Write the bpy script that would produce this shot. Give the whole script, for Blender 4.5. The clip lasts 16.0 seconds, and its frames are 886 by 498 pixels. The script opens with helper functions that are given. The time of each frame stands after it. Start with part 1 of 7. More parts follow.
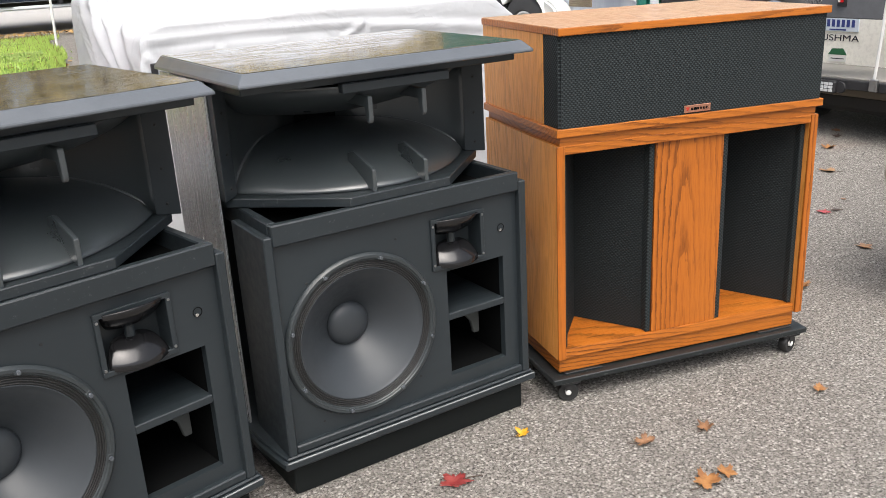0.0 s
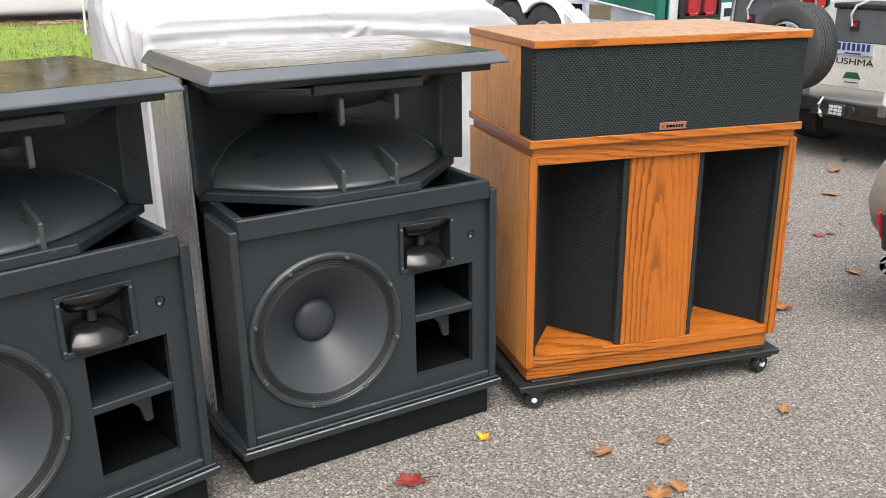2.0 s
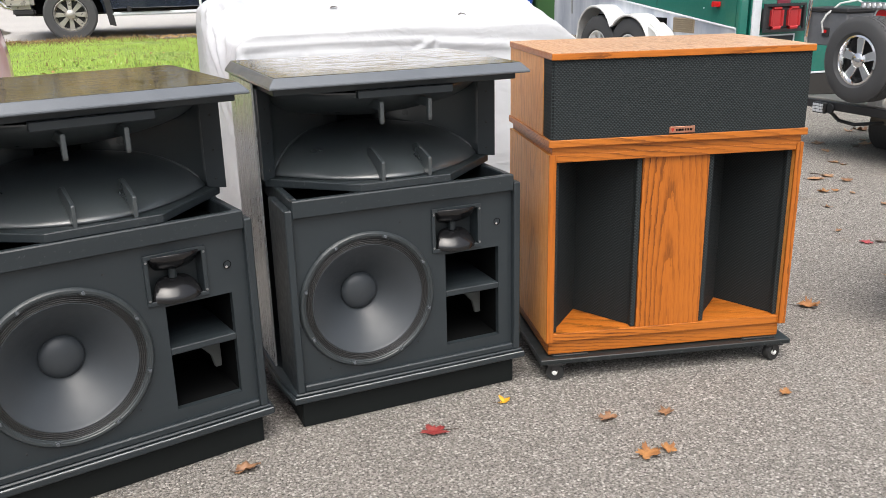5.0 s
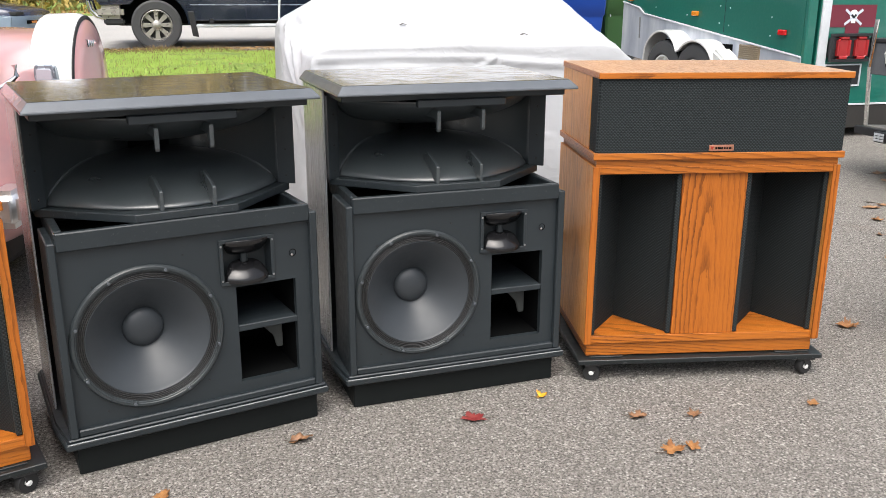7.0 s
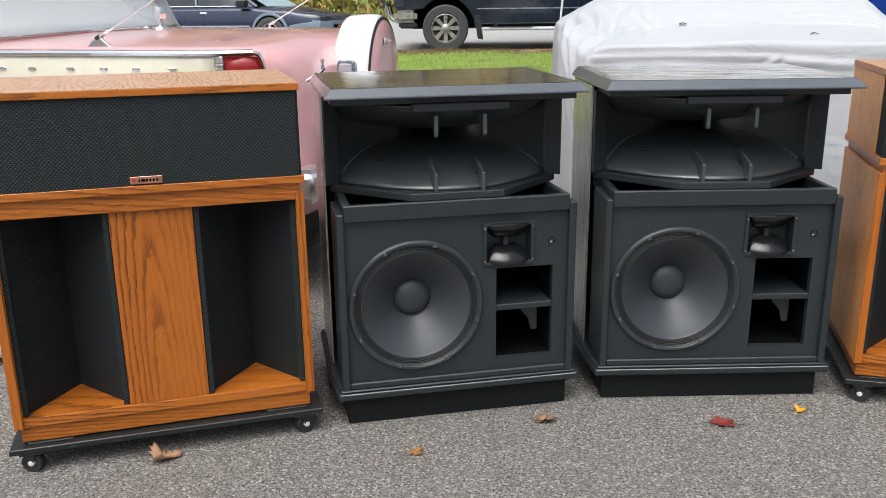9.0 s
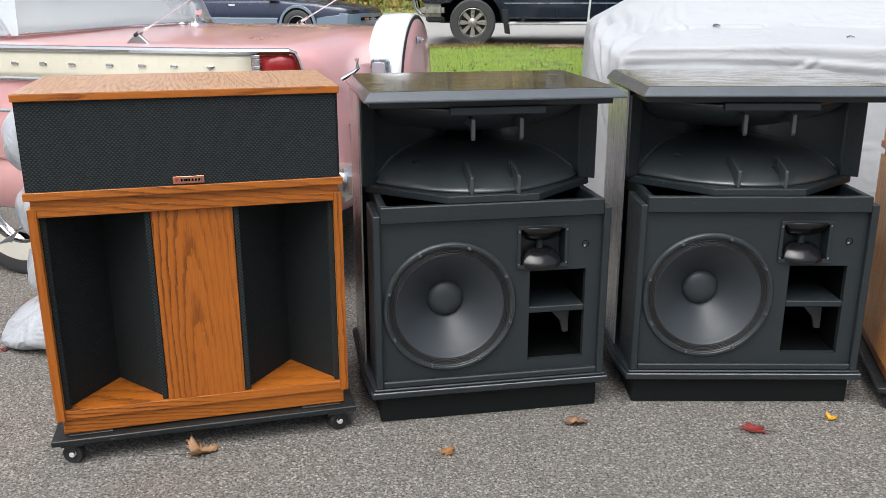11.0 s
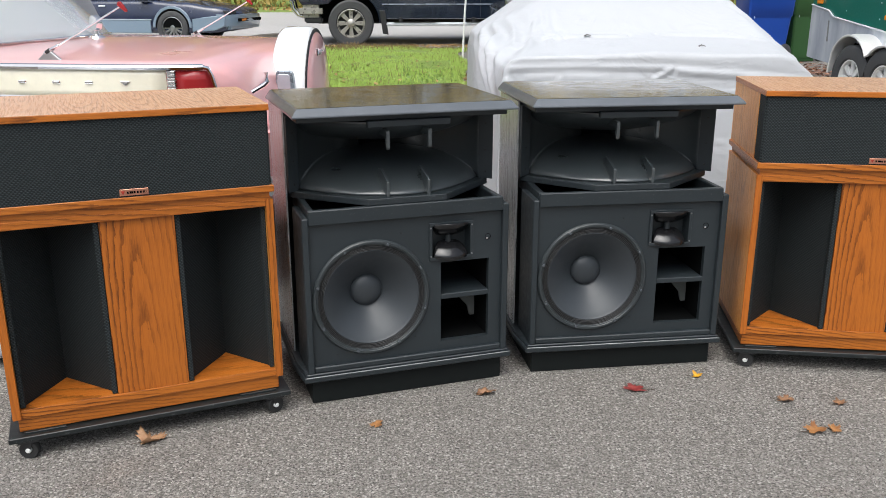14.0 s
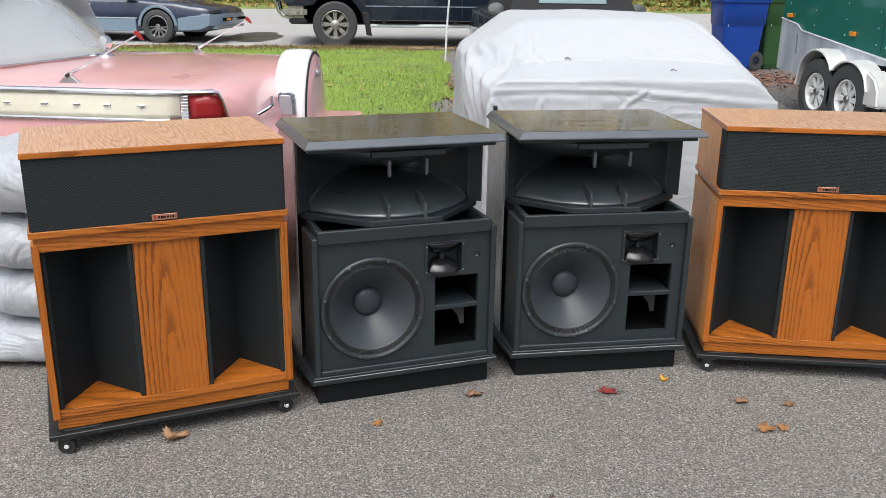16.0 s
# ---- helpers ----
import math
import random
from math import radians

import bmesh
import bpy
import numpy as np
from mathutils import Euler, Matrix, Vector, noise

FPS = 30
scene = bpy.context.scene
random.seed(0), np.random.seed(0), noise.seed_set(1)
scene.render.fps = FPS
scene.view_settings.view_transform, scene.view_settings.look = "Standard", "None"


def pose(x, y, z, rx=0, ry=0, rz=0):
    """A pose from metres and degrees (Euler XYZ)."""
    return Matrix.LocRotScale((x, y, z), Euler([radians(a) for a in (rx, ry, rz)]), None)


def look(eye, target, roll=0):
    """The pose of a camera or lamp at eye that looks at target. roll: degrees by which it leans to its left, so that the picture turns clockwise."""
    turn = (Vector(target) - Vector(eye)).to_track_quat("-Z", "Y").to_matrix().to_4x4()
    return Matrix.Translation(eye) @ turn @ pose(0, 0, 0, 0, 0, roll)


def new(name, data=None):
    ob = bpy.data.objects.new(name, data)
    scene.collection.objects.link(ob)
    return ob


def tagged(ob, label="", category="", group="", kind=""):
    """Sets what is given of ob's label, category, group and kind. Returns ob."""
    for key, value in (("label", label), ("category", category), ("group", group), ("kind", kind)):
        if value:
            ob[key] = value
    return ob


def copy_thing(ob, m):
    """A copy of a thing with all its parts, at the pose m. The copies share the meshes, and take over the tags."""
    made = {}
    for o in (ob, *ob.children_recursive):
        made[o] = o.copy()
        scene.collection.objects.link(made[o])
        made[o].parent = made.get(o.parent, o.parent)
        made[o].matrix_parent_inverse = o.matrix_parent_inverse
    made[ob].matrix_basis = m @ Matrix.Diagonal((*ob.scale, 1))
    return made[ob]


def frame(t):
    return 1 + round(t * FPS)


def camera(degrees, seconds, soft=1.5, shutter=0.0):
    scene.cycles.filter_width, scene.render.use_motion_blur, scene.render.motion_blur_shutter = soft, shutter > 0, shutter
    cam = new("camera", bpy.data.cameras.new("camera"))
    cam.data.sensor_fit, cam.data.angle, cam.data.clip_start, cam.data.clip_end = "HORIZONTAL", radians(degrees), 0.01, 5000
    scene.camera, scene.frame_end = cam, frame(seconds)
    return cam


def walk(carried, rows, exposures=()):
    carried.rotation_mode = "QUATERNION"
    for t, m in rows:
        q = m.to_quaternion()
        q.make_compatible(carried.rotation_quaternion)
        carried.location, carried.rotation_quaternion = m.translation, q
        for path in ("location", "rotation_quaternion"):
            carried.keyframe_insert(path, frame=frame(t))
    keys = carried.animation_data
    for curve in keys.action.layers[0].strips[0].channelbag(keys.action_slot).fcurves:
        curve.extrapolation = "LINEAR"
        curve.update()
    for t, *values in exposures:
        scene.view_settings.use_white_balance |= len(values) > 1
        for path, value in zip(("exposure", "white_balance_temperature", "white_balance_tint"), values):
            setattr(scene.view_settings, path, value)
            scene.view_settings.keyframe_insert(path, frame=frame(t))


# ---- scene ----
# camera and its walk
cam = camera(54.69, 16.0, soft=0.45)
ROWS = [
    (0, 0.0056, -0.0357, 1.1478, 70.994, 3.011, -30.496),
    (0.5, 0.0557, -0.0294, 1.1437, 70.976, 2.684, -30.404),
    (1, 0.1083, -0.0401, 1.1426, 71.217, 2.059, -29.563),
    (1.5, 0.1113, -0.0705, 1.1478, 71.333, 1.295, -28.649),
    (2, 0.1010, -0.1295, 1.1540, 71.375, 0.729, -28.117),
    (2.5, 0.0763, -0.2094, 1.1618, 71.498, 0.381, -27.264),
    (3, 0.0734, -0.2726, 1.1657, 71.752, 0.539, -26.538),
    (3.5, 0.1032, -0.3296, 1.1696, 71.950, 0.685, -25.692),
    (4, 0.1313, -0.3891, 1.1696, 72.059, 1.127, -23.993),
    (4.5, 0.1420, -0.4496, 1.1757, 72.104, 1.296, -22.141),
    (7, 0.1118, -0.7096, 1.1816, 73.599, -0.140, -16.258),
    (7.5, 0.1390, -0.7416, 1.1797, 73.614, 0.700, -11.194),
    (8, 0.1384, -0.7711, 1.1725, 73.811, 0.935, -4.982),
    (8.5, 0.1241, -0.7886, 1.1651, 73.980, 0.852, -0.817),
    (9, 0.1183, -0.7984, 1.1633, 73.919, 0.586, 1.815),
    (9.5, 0.1182, -0.8017, 1.1649, 73.793, 0.193, 3.682),
    (12, 0.0268, -0.8505, 1.2100, 73.190, -0.443, 2.558),
    (12.5, -0.0064, -0.8846, 1.2117, 73.081, -0.123, -1.533),
    (13, -0.0303, -0.9383, 1.2175, 73.018, -0.132, -3.687),
    (13.5, -0.0306, -1.0283, 1.2324, 72.999, 0.187, -4.409),
    (14, -0.0261, -1.1188, 1.2821, 73.198, 0.002, -4.817),
    (14.5, -0.0409, -1.1755, 1.3370, 73.169, -0.304, -5.093),
    (15, -0.0880, -1.2356, 1.3755, 73.023, -0.617, -5.336),
    (15.5, -0.1114, -1.3066, 1.4133, 72.972, -0.717, -5.691),
    (16, -0.1078, -1.3836, 1.4488, 72.797, -0.790, -6.115),
]
EXPOSURES = ((0.0, 1.0, 6500, 10), (7.0, 0.98, 6450, 10), (8.2, 0.72, 6300, 9), (9.5, 0.54, 6200, 8), (12.0, 0.54, 6200, 8), (14.0, 0.60, 6200, 8), (16.0, 0.54, 6200, 8))
walk(cam, [(t, pose(x, y, z, rx, ry, rz)) for t, x, y, z, rx, ry, rz in ROWS], EXPOSURES)

# ---- world and light: a bright overcast sky ----
SUN_DIR = (-0.17, -0.45, 0.87)
world = bpy.data.worlds.new("overcast_sky")
scene.world = world
world.use_nodes = True
wn, wl = world.node_tree.nodes, world.node_tree.links
sky = wn.new("ShaderNodeTexSky")
sky.sky_type, sky.sun_disc = "NISHITA", False
sky.sun_elevation, sky.sun_rotation = radians(64), radians(202)
sky.air_density, sky.dust_density, sky.ozone_density = 1.0, 6.0, 1.0
grey = wn.new("ShaderNodeHueSaturation")
grey.inputs["Saturation"].default_value = 0.52
wl.new(sky.outputs[0], grey.inputs["Color"])
wl.new(grey.outputs[0], wn["Background"].inputs[0])
wn["Background"].inputs[1].default_value = 0.115
sun = new("sun", bpy.data.lights.new("sun", "SUN"))
sun.data.energy, sun.data.angle, sun.data.color = 1.4, radians(60), (1.0, 0.97, 0.93)
sun.matrix_world = look(SUN_DIR, (0, 0, 0))


# ---- materials ----
class Nodes:
    """A small builder of node materials."""

    def __init__(self, name):
        self.m = bpy.data.materials.new(name)
        self.m.use_nodes = True
        self.t = self.m.node_tree
        self.b = self.t.nodes["Principled BSDF"]
        self.coord = self.t.nodes.new("ShaderNodeTexCoord").outputs["Object"]

    def n(self, kind, **sockets):
        node = self.t.nodes.new("ShaderNode" + kind)
        for key, value in sockets.items():
            self.put(node.inputs[key.replace("_", " ")], value)
        return node

    def put(self, socket, value):
        if isinstance(value, bpy.types.NodeSocket):
            self.t.links.new(value, socket)
        else:
            socket.default_value = value

    def map(self, scale=(1, 1, 1), rot=(0, 0, 0), loc=(0, 0, 0), src=None):
        return self.n("Mapping", Vector=src or self.coord, Scale=scale, Rotation=rot, Location=loc).outputs[0]

    def noise(self, vec, scale, detail=3, rough=0.5, dist=0.0):
        return self.n("TexNoise", Vector=vec, Scale=scale, Detail=detail, Roughness=rough, Distortion=dist).outputs[0]

    def ramp(self, fac, *stops):
        r = self.n("ValToRGB", Fac=fac)
        e = r.color_ramp.elements
        while len(e) < len(stops):
            e.new(0.5)
        for el, (p, c) in zip(e, stops):
            el.position = p
            el.color = (*c, 1) if isinstance(c, tuple) else (c, c, c, 1)
        return r.outputs[0]

    def mix(self, fac, a, b, kind="MIX"):
        x = self.t.nodes.new("ShaderNodeMix")
        x.data_type, x.blend_type = "RGBA", kind
        for i, v in ((0, fac), (6, a), (7, b)):
            self.put(x.inputs[i], (*v, 1) if isinstance(v, tuple) and len(v) == 3 else v)
        return x.outputs[2]

    def math(self, op, a, b=0.0):
        x = self.t.nodes.new("ShaderNodeMath")
        x.operation = op
        self.put(x.inputs[0], a)
        self.put(x.inputs[1], b)
        return x.outputs[0]

    def bump(self, height, strength=0.3, distance=0.002, normal=None):
        k = self.n("Bump", Strength=strength, Distance=distance, Height=height)
        if normal:
            self.put(k.inputs["Normal"], normal)
        self.put(self.b.inputs["Normal"], k.outputs[0])
        return k.outputs[0]

    def set(self, **values):
        for key, value in values.items():
            s = self.b.inputs[key.replace("_", " ")]
            self.put(s, (*value, 1) if isinstance(value, tuple) and len(value) == 3 else value)
        return self.m


def plain(name, color, rough=0.5, metal=0.0, vary=0.12, scale=6.0, bump=0.0, coat=0.0, haze=0.25):
    """A paint, plastic or metal with slight unevenness at two scales."""
    k = Nodes(name)
    a = k.noise(k.map(), scale, 4)
    c = k.noise(k.map(), scale * 14, 3)
    dark = tuple(v * (1 - vary * 1.6) for v in color)
    light = tuple(min(1, v * (1 + vary)) for v in color)
    k.set(Base_Color=k.mix(k.math("ADD", k.math("MULTIPLY", a, 0.7), k.math("MULTIPLY", c, 0.3)), dark, light), Metallic=metal, Coat_Weight=coat, Coat_Roughness=haze)
    k.set(Roughness=k.ramp(a, (0.3, max(rough - 0.07, 0.02)), (0.7, min(rough + 0.07, 1.0))))
    if bump:
        k.bump(c, bump, 0.001)
    return k.m


def oak(name, along, pith, tilt, tone=(1.0, 1.0, 1.0), warp=0.11, coat=0.25, figure=1.0, gloss=0.3, spacing=0.0118, slip=0.0):
    """Honey oak: growth rings round a tilted pith near the board's face, which cut it in cathedral arches and upright lines."""
    k = Nodes(name)
    sc = [5.0, 5.0, 5.0]
    sc[along] = 1.3
    wob = k.n("TexNoise", Vector=k.map(tuple(sc)), Scale=1.0, Detail=2.0, Roughness=0.5)
    jag = [70.0, 70.0, 70.0]
    jag[along] = 16.0
    jitter = k.noise(k.map(tuple(jag)), 1.0, 3, 0.65)
    s = k.n("SeparateXYZ", Vector=k.coord)
    w = k.n("SeparateXYZ", Vector=wob.outputs["Color"])
    total = None
    axes = list(s.outputs)
    if slip:
        axes[0] = k.math("SUBTRACT", k.math("MULTIPLY", k.math("FRACT", k.math("DIVIDE", k.math("ADD", s.outputs[0], 5.0), slip)), slip), slip / 2)
    for a in range(3):
        if a == along:
            continue
        q = k.math("ADD", k.math("SUBTRACT", axes[a], pith[a]), k.math("MULTIPLY", k.math("SUBTRACT", s.outputs[along], pith[along]), tilt[a]))
        q = k.math("ADD", q, k.math("MULTIPLY", k.math("SUBTRACT", w.outputs[a], 0.5), warp))
        q = k.math("MULTIPLY", q, q)
        total = q if total is None else k.math("ADD", total, q)
    ring = k.math("ADD", k.math("MULTIPLY", k.math("SQRT", total), 1 / spacing), k.math("MULTIPLY", jitter, 0.95))
    saw = k.math("FRACT", ring)
    lines = k.ramp(saw, (0.0, 0.55), (0.05, 1.0), (0.22, 0.8), (0.38, 0.22), (0.58, 0.0))
    ps = [330.0, 330.0, 330.0]
    ps[along] = 14.0
    pores = k.ramp(k.noise(k.map(tuple(ps)), 1.0, 3, 0.6), (0.45, 0.0), (0.62, 1.0))
    broad = k.noise(k.map(tuple(v * 0.7 for v in sc), loc=(1, 5, 2)), 1.0, 2)
    patch = k.noise(k.map(tuple(v * 1.4 for v in sc), loc=(4, 2, 1)), 1.0, 2)
    base = k.mix(broad, (0.43 * tone[0], 0.118 * tone[1], 0.012 * tone[2]), (0.56 * tone[0], 0.180 * tone[1], 0.023 * tone[2]))
    dark = k.math("MULTIPLY", lines, k.ramp(patch, (0.32, 0.15), (0.62, 0.95)))
    base = k.mix(k.math("MULTIPLY", dark, k.math("ADD", k.math("MULTIPLY", pores, 0.35 * figure), 0.65 * figure)), base, (0.075, 0.018, 0.003))
    base = k.mix(k.math("MULTIPLY", pores, 0.20), base, (0.14, 0.036, 0.006))
    k.set(Base_Color=base, Roughness=k.ramp(pores, (0.0, 0.36), (1.0, 0.5)), Coat_Weight=coat, Coat_Roughness=0.25, Specular_IOR_Level=gloss)
    k.bump(k.math("ADD", k.math("MULTIPLY", pores, -1.0), k.math("MULTIPLY", lines, -0.5)), 0.3, 0.0005)
    return k.m


OAK_X = oak("oak_grain_across", 0, (0.0, 0.20, 0.94), (0, 0.05, 0.07), (0.95, 0.95, 0.95), 0.05, 0.25, 1.0)
# Top tone is paled towards pink to paint in the sky sheen.
OAK_TOP_SHEEN = oak("oak_top_sky_sheen", 1, (0.0, 0.48, 0.965), (0.04, 0, 0.11), (1.33, 2.60, 13.2), 0.022, 0.5, 0.52, 0.3, 0.0130, 0.155)
# Side tone is lifted to paint in light reflected off the boards.
OAK_SIDE_LIT = oak("oak_side_board_lit", 2, (0.0, 0.15, 0.62), (0.03, 0.03, 0), (1.55, 2.15, 4.0), 0.10, 0.1, 0.34)
OAK_Z = oak("oak_grain_upright", 2, (-0.004, -0.006, 0.10), (0.012, 0.080, 0), (0.90, 0.86, 0.8), 0.026, 0.25, 1.05, 0.3, 0.0150)


def black_wood(name, along, rough, color, relief, wear=0.0, coat=0.0):
    k = Nodes(name)
    sc = [46.0, 46.0, 46.0]
    sc[along] = 3.0
    g = k.noise(k.map(tuple(sc)), 1.0, 4, 0.55)
    sc2 = [11.0, 11.0, 11.0]
    sc2[along] = 1.1
    g2 = k.noise(k.map(tuple(sc2)), 1.0, 3, 0.5)
    broad = k.noise(k.map(), 3.0, 3)
    col = k.mix(broad, tuple(c * 0.75 for c in color), tuple(c * 1.3 for c in color))
    if wear:
        spots = k.ramp(k.noise(k.map((1.0, 1.0, 1.0)), 90.0, 4, 0.7), (0.61, 0.0), (0.68, wear))
        col = k.mix(spots, col, (0.15, 0.155, 0.155))
    k.set(Base_Color=col, Roughness=k.ramp(g, (0.25, max(rough - 0.09, 0.05)), (0.75, rough + 0.08)), Coat_Weight=coat, Coat_Roughness=0.12)
    k.bump(k.math("ADD", k.math("MULTIPLY", g, 0.5), g2), relief, 0.0025)
    return k.m


BLACK_MATTE = black_wood("black_painted_board", 0, 0.44, (0.0205, 0.0268, 0.0308), 0.14)
BLACK_RAIL = black_wood("worn_black_rail", 0, 0.38, (0.0195, 0.0255, 0.0292), 0.35, 0.3)


def gloss_veneer(name, along, color, rough, relief, dark=0.6, light=1.7):
    """Black wood veneer under a clear gloss: the reflection breaks up in short streaks along the grain."""
    k = Nodes(name)
    sc = [300.0, 300.0, 300.0]
    sc[along] = 14.0
    g = k.noise(k.map(tuple(sc)), 1.0, 3, 0.6)
    sc = [75.0, 75.0, 75.0]
    sc[along] = 11.0
    g2 = k.noise(k.map(tuple(sc)), 1.0, 4, 0.6, 0.5)
    broad = k.noise(k.map(), 4.0, 4)
    streak = k.ramp(g2, (0.40, 0.0), (0.60, 1.0))
    k.set(Base_Color=k.mix(streak, tuple(c * dark for c in color), tuple(c * light for c in color)), Roughness=k.ramp(k.math("ADD", k.math("MULTIPLY", g2, 0.6), k.math("MULTIPLY", broad, 0.4)), (0.35, rough), (0.65, rough + 0.12)))
    k.set(Coat_Weight=1.0, Coat_Roughness=k.ramp(g2, (0.42, 0.05), (0.62, 0.22)), Coat_IOR=1.7)
    k.bump(k.math("ADD", g, k.math("MULTIPLY", g2, 2.0)), relief, 0.0012)
    return k.m


# Olive-brown base is lifted to paint in reflected trees and sky.
BLACK_GLOSS = gloss_veneer("black_veneer_reflected_tint", 0, (0.078, 0.070, 0.050), 0.16, 0.24)


def brushed_side():
    """Grey side sheet with fine upright brush marks."""
    k = Nodes("brushed_grey_side")
    g = k.noise(k.map((420.0, 420.0, 3.0)), 1.0, 4, 0.6)
    b = k.noise(k.map((30.0, 30.0, 2.0)), 1.0, 3)
    k.set(Base_Color=k.mix(k.math("ADD", k.math("MULTIPLY", g, 0.6), k.math("MULTIPLY", b, 0.4)), (0.40, 0.415, 0.43), (0.66, 0.675, 0.69)), Roughness=k.ramp(g, (0.3, 0.22), (0.7, 0.36)), Metallic=0.75)
    k.bump(g, 0.12, 0.0006)
    return k.m


BLACK_GLOSS_Z = brushed_side()
# Blue-grey lift over black paints in the sky on the lid chamfers.
BEVEL_BLACK = plain("black_edge_sky_tint", (0.090, 0.102, 0.116), 0.40, 0, 0.2, 14, 0.06, 1.0, 0.14)
HORN_BLACK = plain("moulded_black_horn", (0.044, 0.053, 0.057), 0.34, 0, 0.10, 9, 0.0, 1.0, 0.27)
TWEETER_BLACK = plain("shiny_black_horn", (0.012, 0.012, 0.013), 0.16, 0, 0.1, 9)
TYRE = plain("dusty_tyre_rubber", (0.058, 0.059, 0.061), 0.7, 0, 0.3, 14, 0.2)
RUBBER = plain("black_rubber", (0.018, 0.018, 0.018), 0.62, 0, 0.25, 18, 0.1)
# Near-black paints the shade inside recesses; slots and badge marks share it.
SHADE_BLACK = plain("shade_black", (0.0045, 0.0048, 0.005), 0.9)
SHADE_BLACK.node_tree.nodes["Principled BSDF"].inputs["Specular IOR Level"].default_value = 0.05
CHROME = plain("chrome", (0.80, 0.80, 0.80), 0.10, 1.0, 0.05)
STEEL = plain("bare_steel", (0.42, 0.42, 0.42), 0.35, 1.0, 0.15, 20)
COPPER = plain("copper_plate", (0.62, 0.30, 0.20), 0.32, 0.85, 0.1, 40)


def grille_cloth(name, kx, ky, tone=1.0):
    k = Nodes(name)
    s = k.n("SeparateXYZ", Vector=k.coord)
    d = k.math("ADD", k.math("MULTIPLY", s.outputs[0], kx), k.math("MULTIPLY", s.outputs[1], ky))
    row = k.math("SINE", k.math("MULTIPLY", s.outputs[2], math.pi / 0.0049))
    shift = k.math("MULTIPLY", k.math("SIGN", row), 1.5708)
    col = k.math("SINE", k.math("ADD", k.math("MULTIPLY", d, 2 * math.pi / 0.0098), shift))
    weave = k.math("MULTIPLY", k.math("POWER", k.math("ABSOLUTE", row), 0.7), k.math("ADD", k.math("MULTIPLY", col, 0.5), 0.5))
    big = k.noise(k.map(), 5.0, 3)
    fuzz = k.noise(k.map(), 900.0, 2)
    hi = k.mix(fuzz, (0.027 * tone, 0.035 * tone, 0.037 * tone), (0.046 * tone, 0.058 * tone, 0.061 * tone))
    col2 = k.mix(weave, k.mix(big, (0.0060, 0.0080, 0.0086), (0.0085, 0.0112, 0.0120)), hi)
    k.set(Base_Color=col2, Roughness=0.75, Specular_IOR_Level=0.3)
    k.bump(weave, 0.6, 0.0018)
    return k.m


GRILLE = grille_cloth("woven_black_grille", 1.0, 1.0)
# Same cloth, toned down to paint in the shade of the bass openings.
GRILLE_SHADED = grille_cloth("angled_black_grille_in_shade", 0.0, 1.22, 0.54)


def cone_paper():
    k = Nodes("woofer_cone_paper")
    a = k.noise(k.map(), 60.0, 4, 0.6)
    b = k.noise(k.map(), 7.0, 3)
    k.set(Base_Color=k.mix(b, (0.029, 0.034, 0.039), (0.044, 0.051, 0.058)), Roughness=k.ramp(a, (0.3, 0.36), (0.7, 0.48)))
    k.bump(a, 0.15, 0.0008)
    return k.m


CONE = cone_paper()


def asphalt():
    """Worn asphalt: close-packed warm grey stones of 5 to 9 mm with dark pits of lost binder between them."""
    k = Nodes("weathered_asphalt")
    v1 = k.n("TexVoronoi", Vector=k.coord, Scale=160.0)
    v2 = k.n("TexVoronoi", Vector=k.coord, Scale=300.0)
    big = k.noise(k.map(), 0.9, 4, 0.6)
    mid = k.noise(k.map(), 7.0, 4, 0.6)
    tone = k.n("SeparateXYZ", Vector=v1.outputs["Color"])
    tone2 = k.n("SeparateXYZ", Vector=v2.outputs["Color"])
    stone = k.ramp(tone.outputs[0], (0.0, (0.095, 0.087, 0.078)), (0.4, (0.208, 0.193, 0.172)), (0.8, (0.298, 0.277, 0.249)), (1.0, (0.56, 0.53, 0.485)))
    c = k.mix(0.28, stone, k.ramp(tone2.outputs[0], (0.0, (0.12, 0.112, 0.10)), (0.5, (0.30, 0.28, 0.25)), (1.0, (0.50, 0.47, 0.43))))
    c = k.mix(k.ramp(big, (0.35, 0.0), (0.7, 0.22)), c, (0.245, 0.222, 0.195))
    c = k.mix(k.ramp(mid, (0.4, 0.0), (0.8, 0.15)), c, (0.31, 0.296, 0.272))
    rust = k.ramp(k.noise(k.map(loc=(3, 1, 0)), 1.6, 4, 0.65), (0.60, 0.0), (0.78, 0.30))
    c = k.mix(rust, c, (0.24, 0.14, 0.09))
    gap = k.ramp(v1.outputs["Distance"], (0.48, 0.0), (0.76, 1.0))
    pit = k.ramp(k.noise(k.map(), 135.0, 3, 0.7), (0.51, 0.0), (0.62, 1.0))
    c = k.mix(k.math("MULTIPLY", k.math("MAXIMUM", k.math("MULTIPLY", gap, 0.5), pit), 0.90), c, (0.028, 0.024, 0.020))
    k.set(Base_Color=c, Roughness=0.85)
    k.bump(k.math("ADD", k.math("MULTIPLY", v1.outputs["Distance"], -1.0), k.math("MULTIPLY", pit, -0.6)), 0.8, 0.003)
    return k.m


ASPHALT = asphalt()


# ---- builders ----
def mesh_of(bm, name, material, smooth=False):
    me = bpy.data.meshes.new(name)
    bm.normal_update()
    bm.to_mesh(me)
    bm.free()
    me.materials.append(material)
    if smooth:
        for p in me.polygons:
            p.use_smooth = True
        if smooth != "all":
            me.set_sharp_from_angle(angle=radians(38))
    return me


def part(name, bm, material, parent, label="", smooth=False):
    ob = new(name, mesh_of(bm, name, material, smooth))
    ob.parent = parent
    if label:
        ob["label"] = label
    return ob


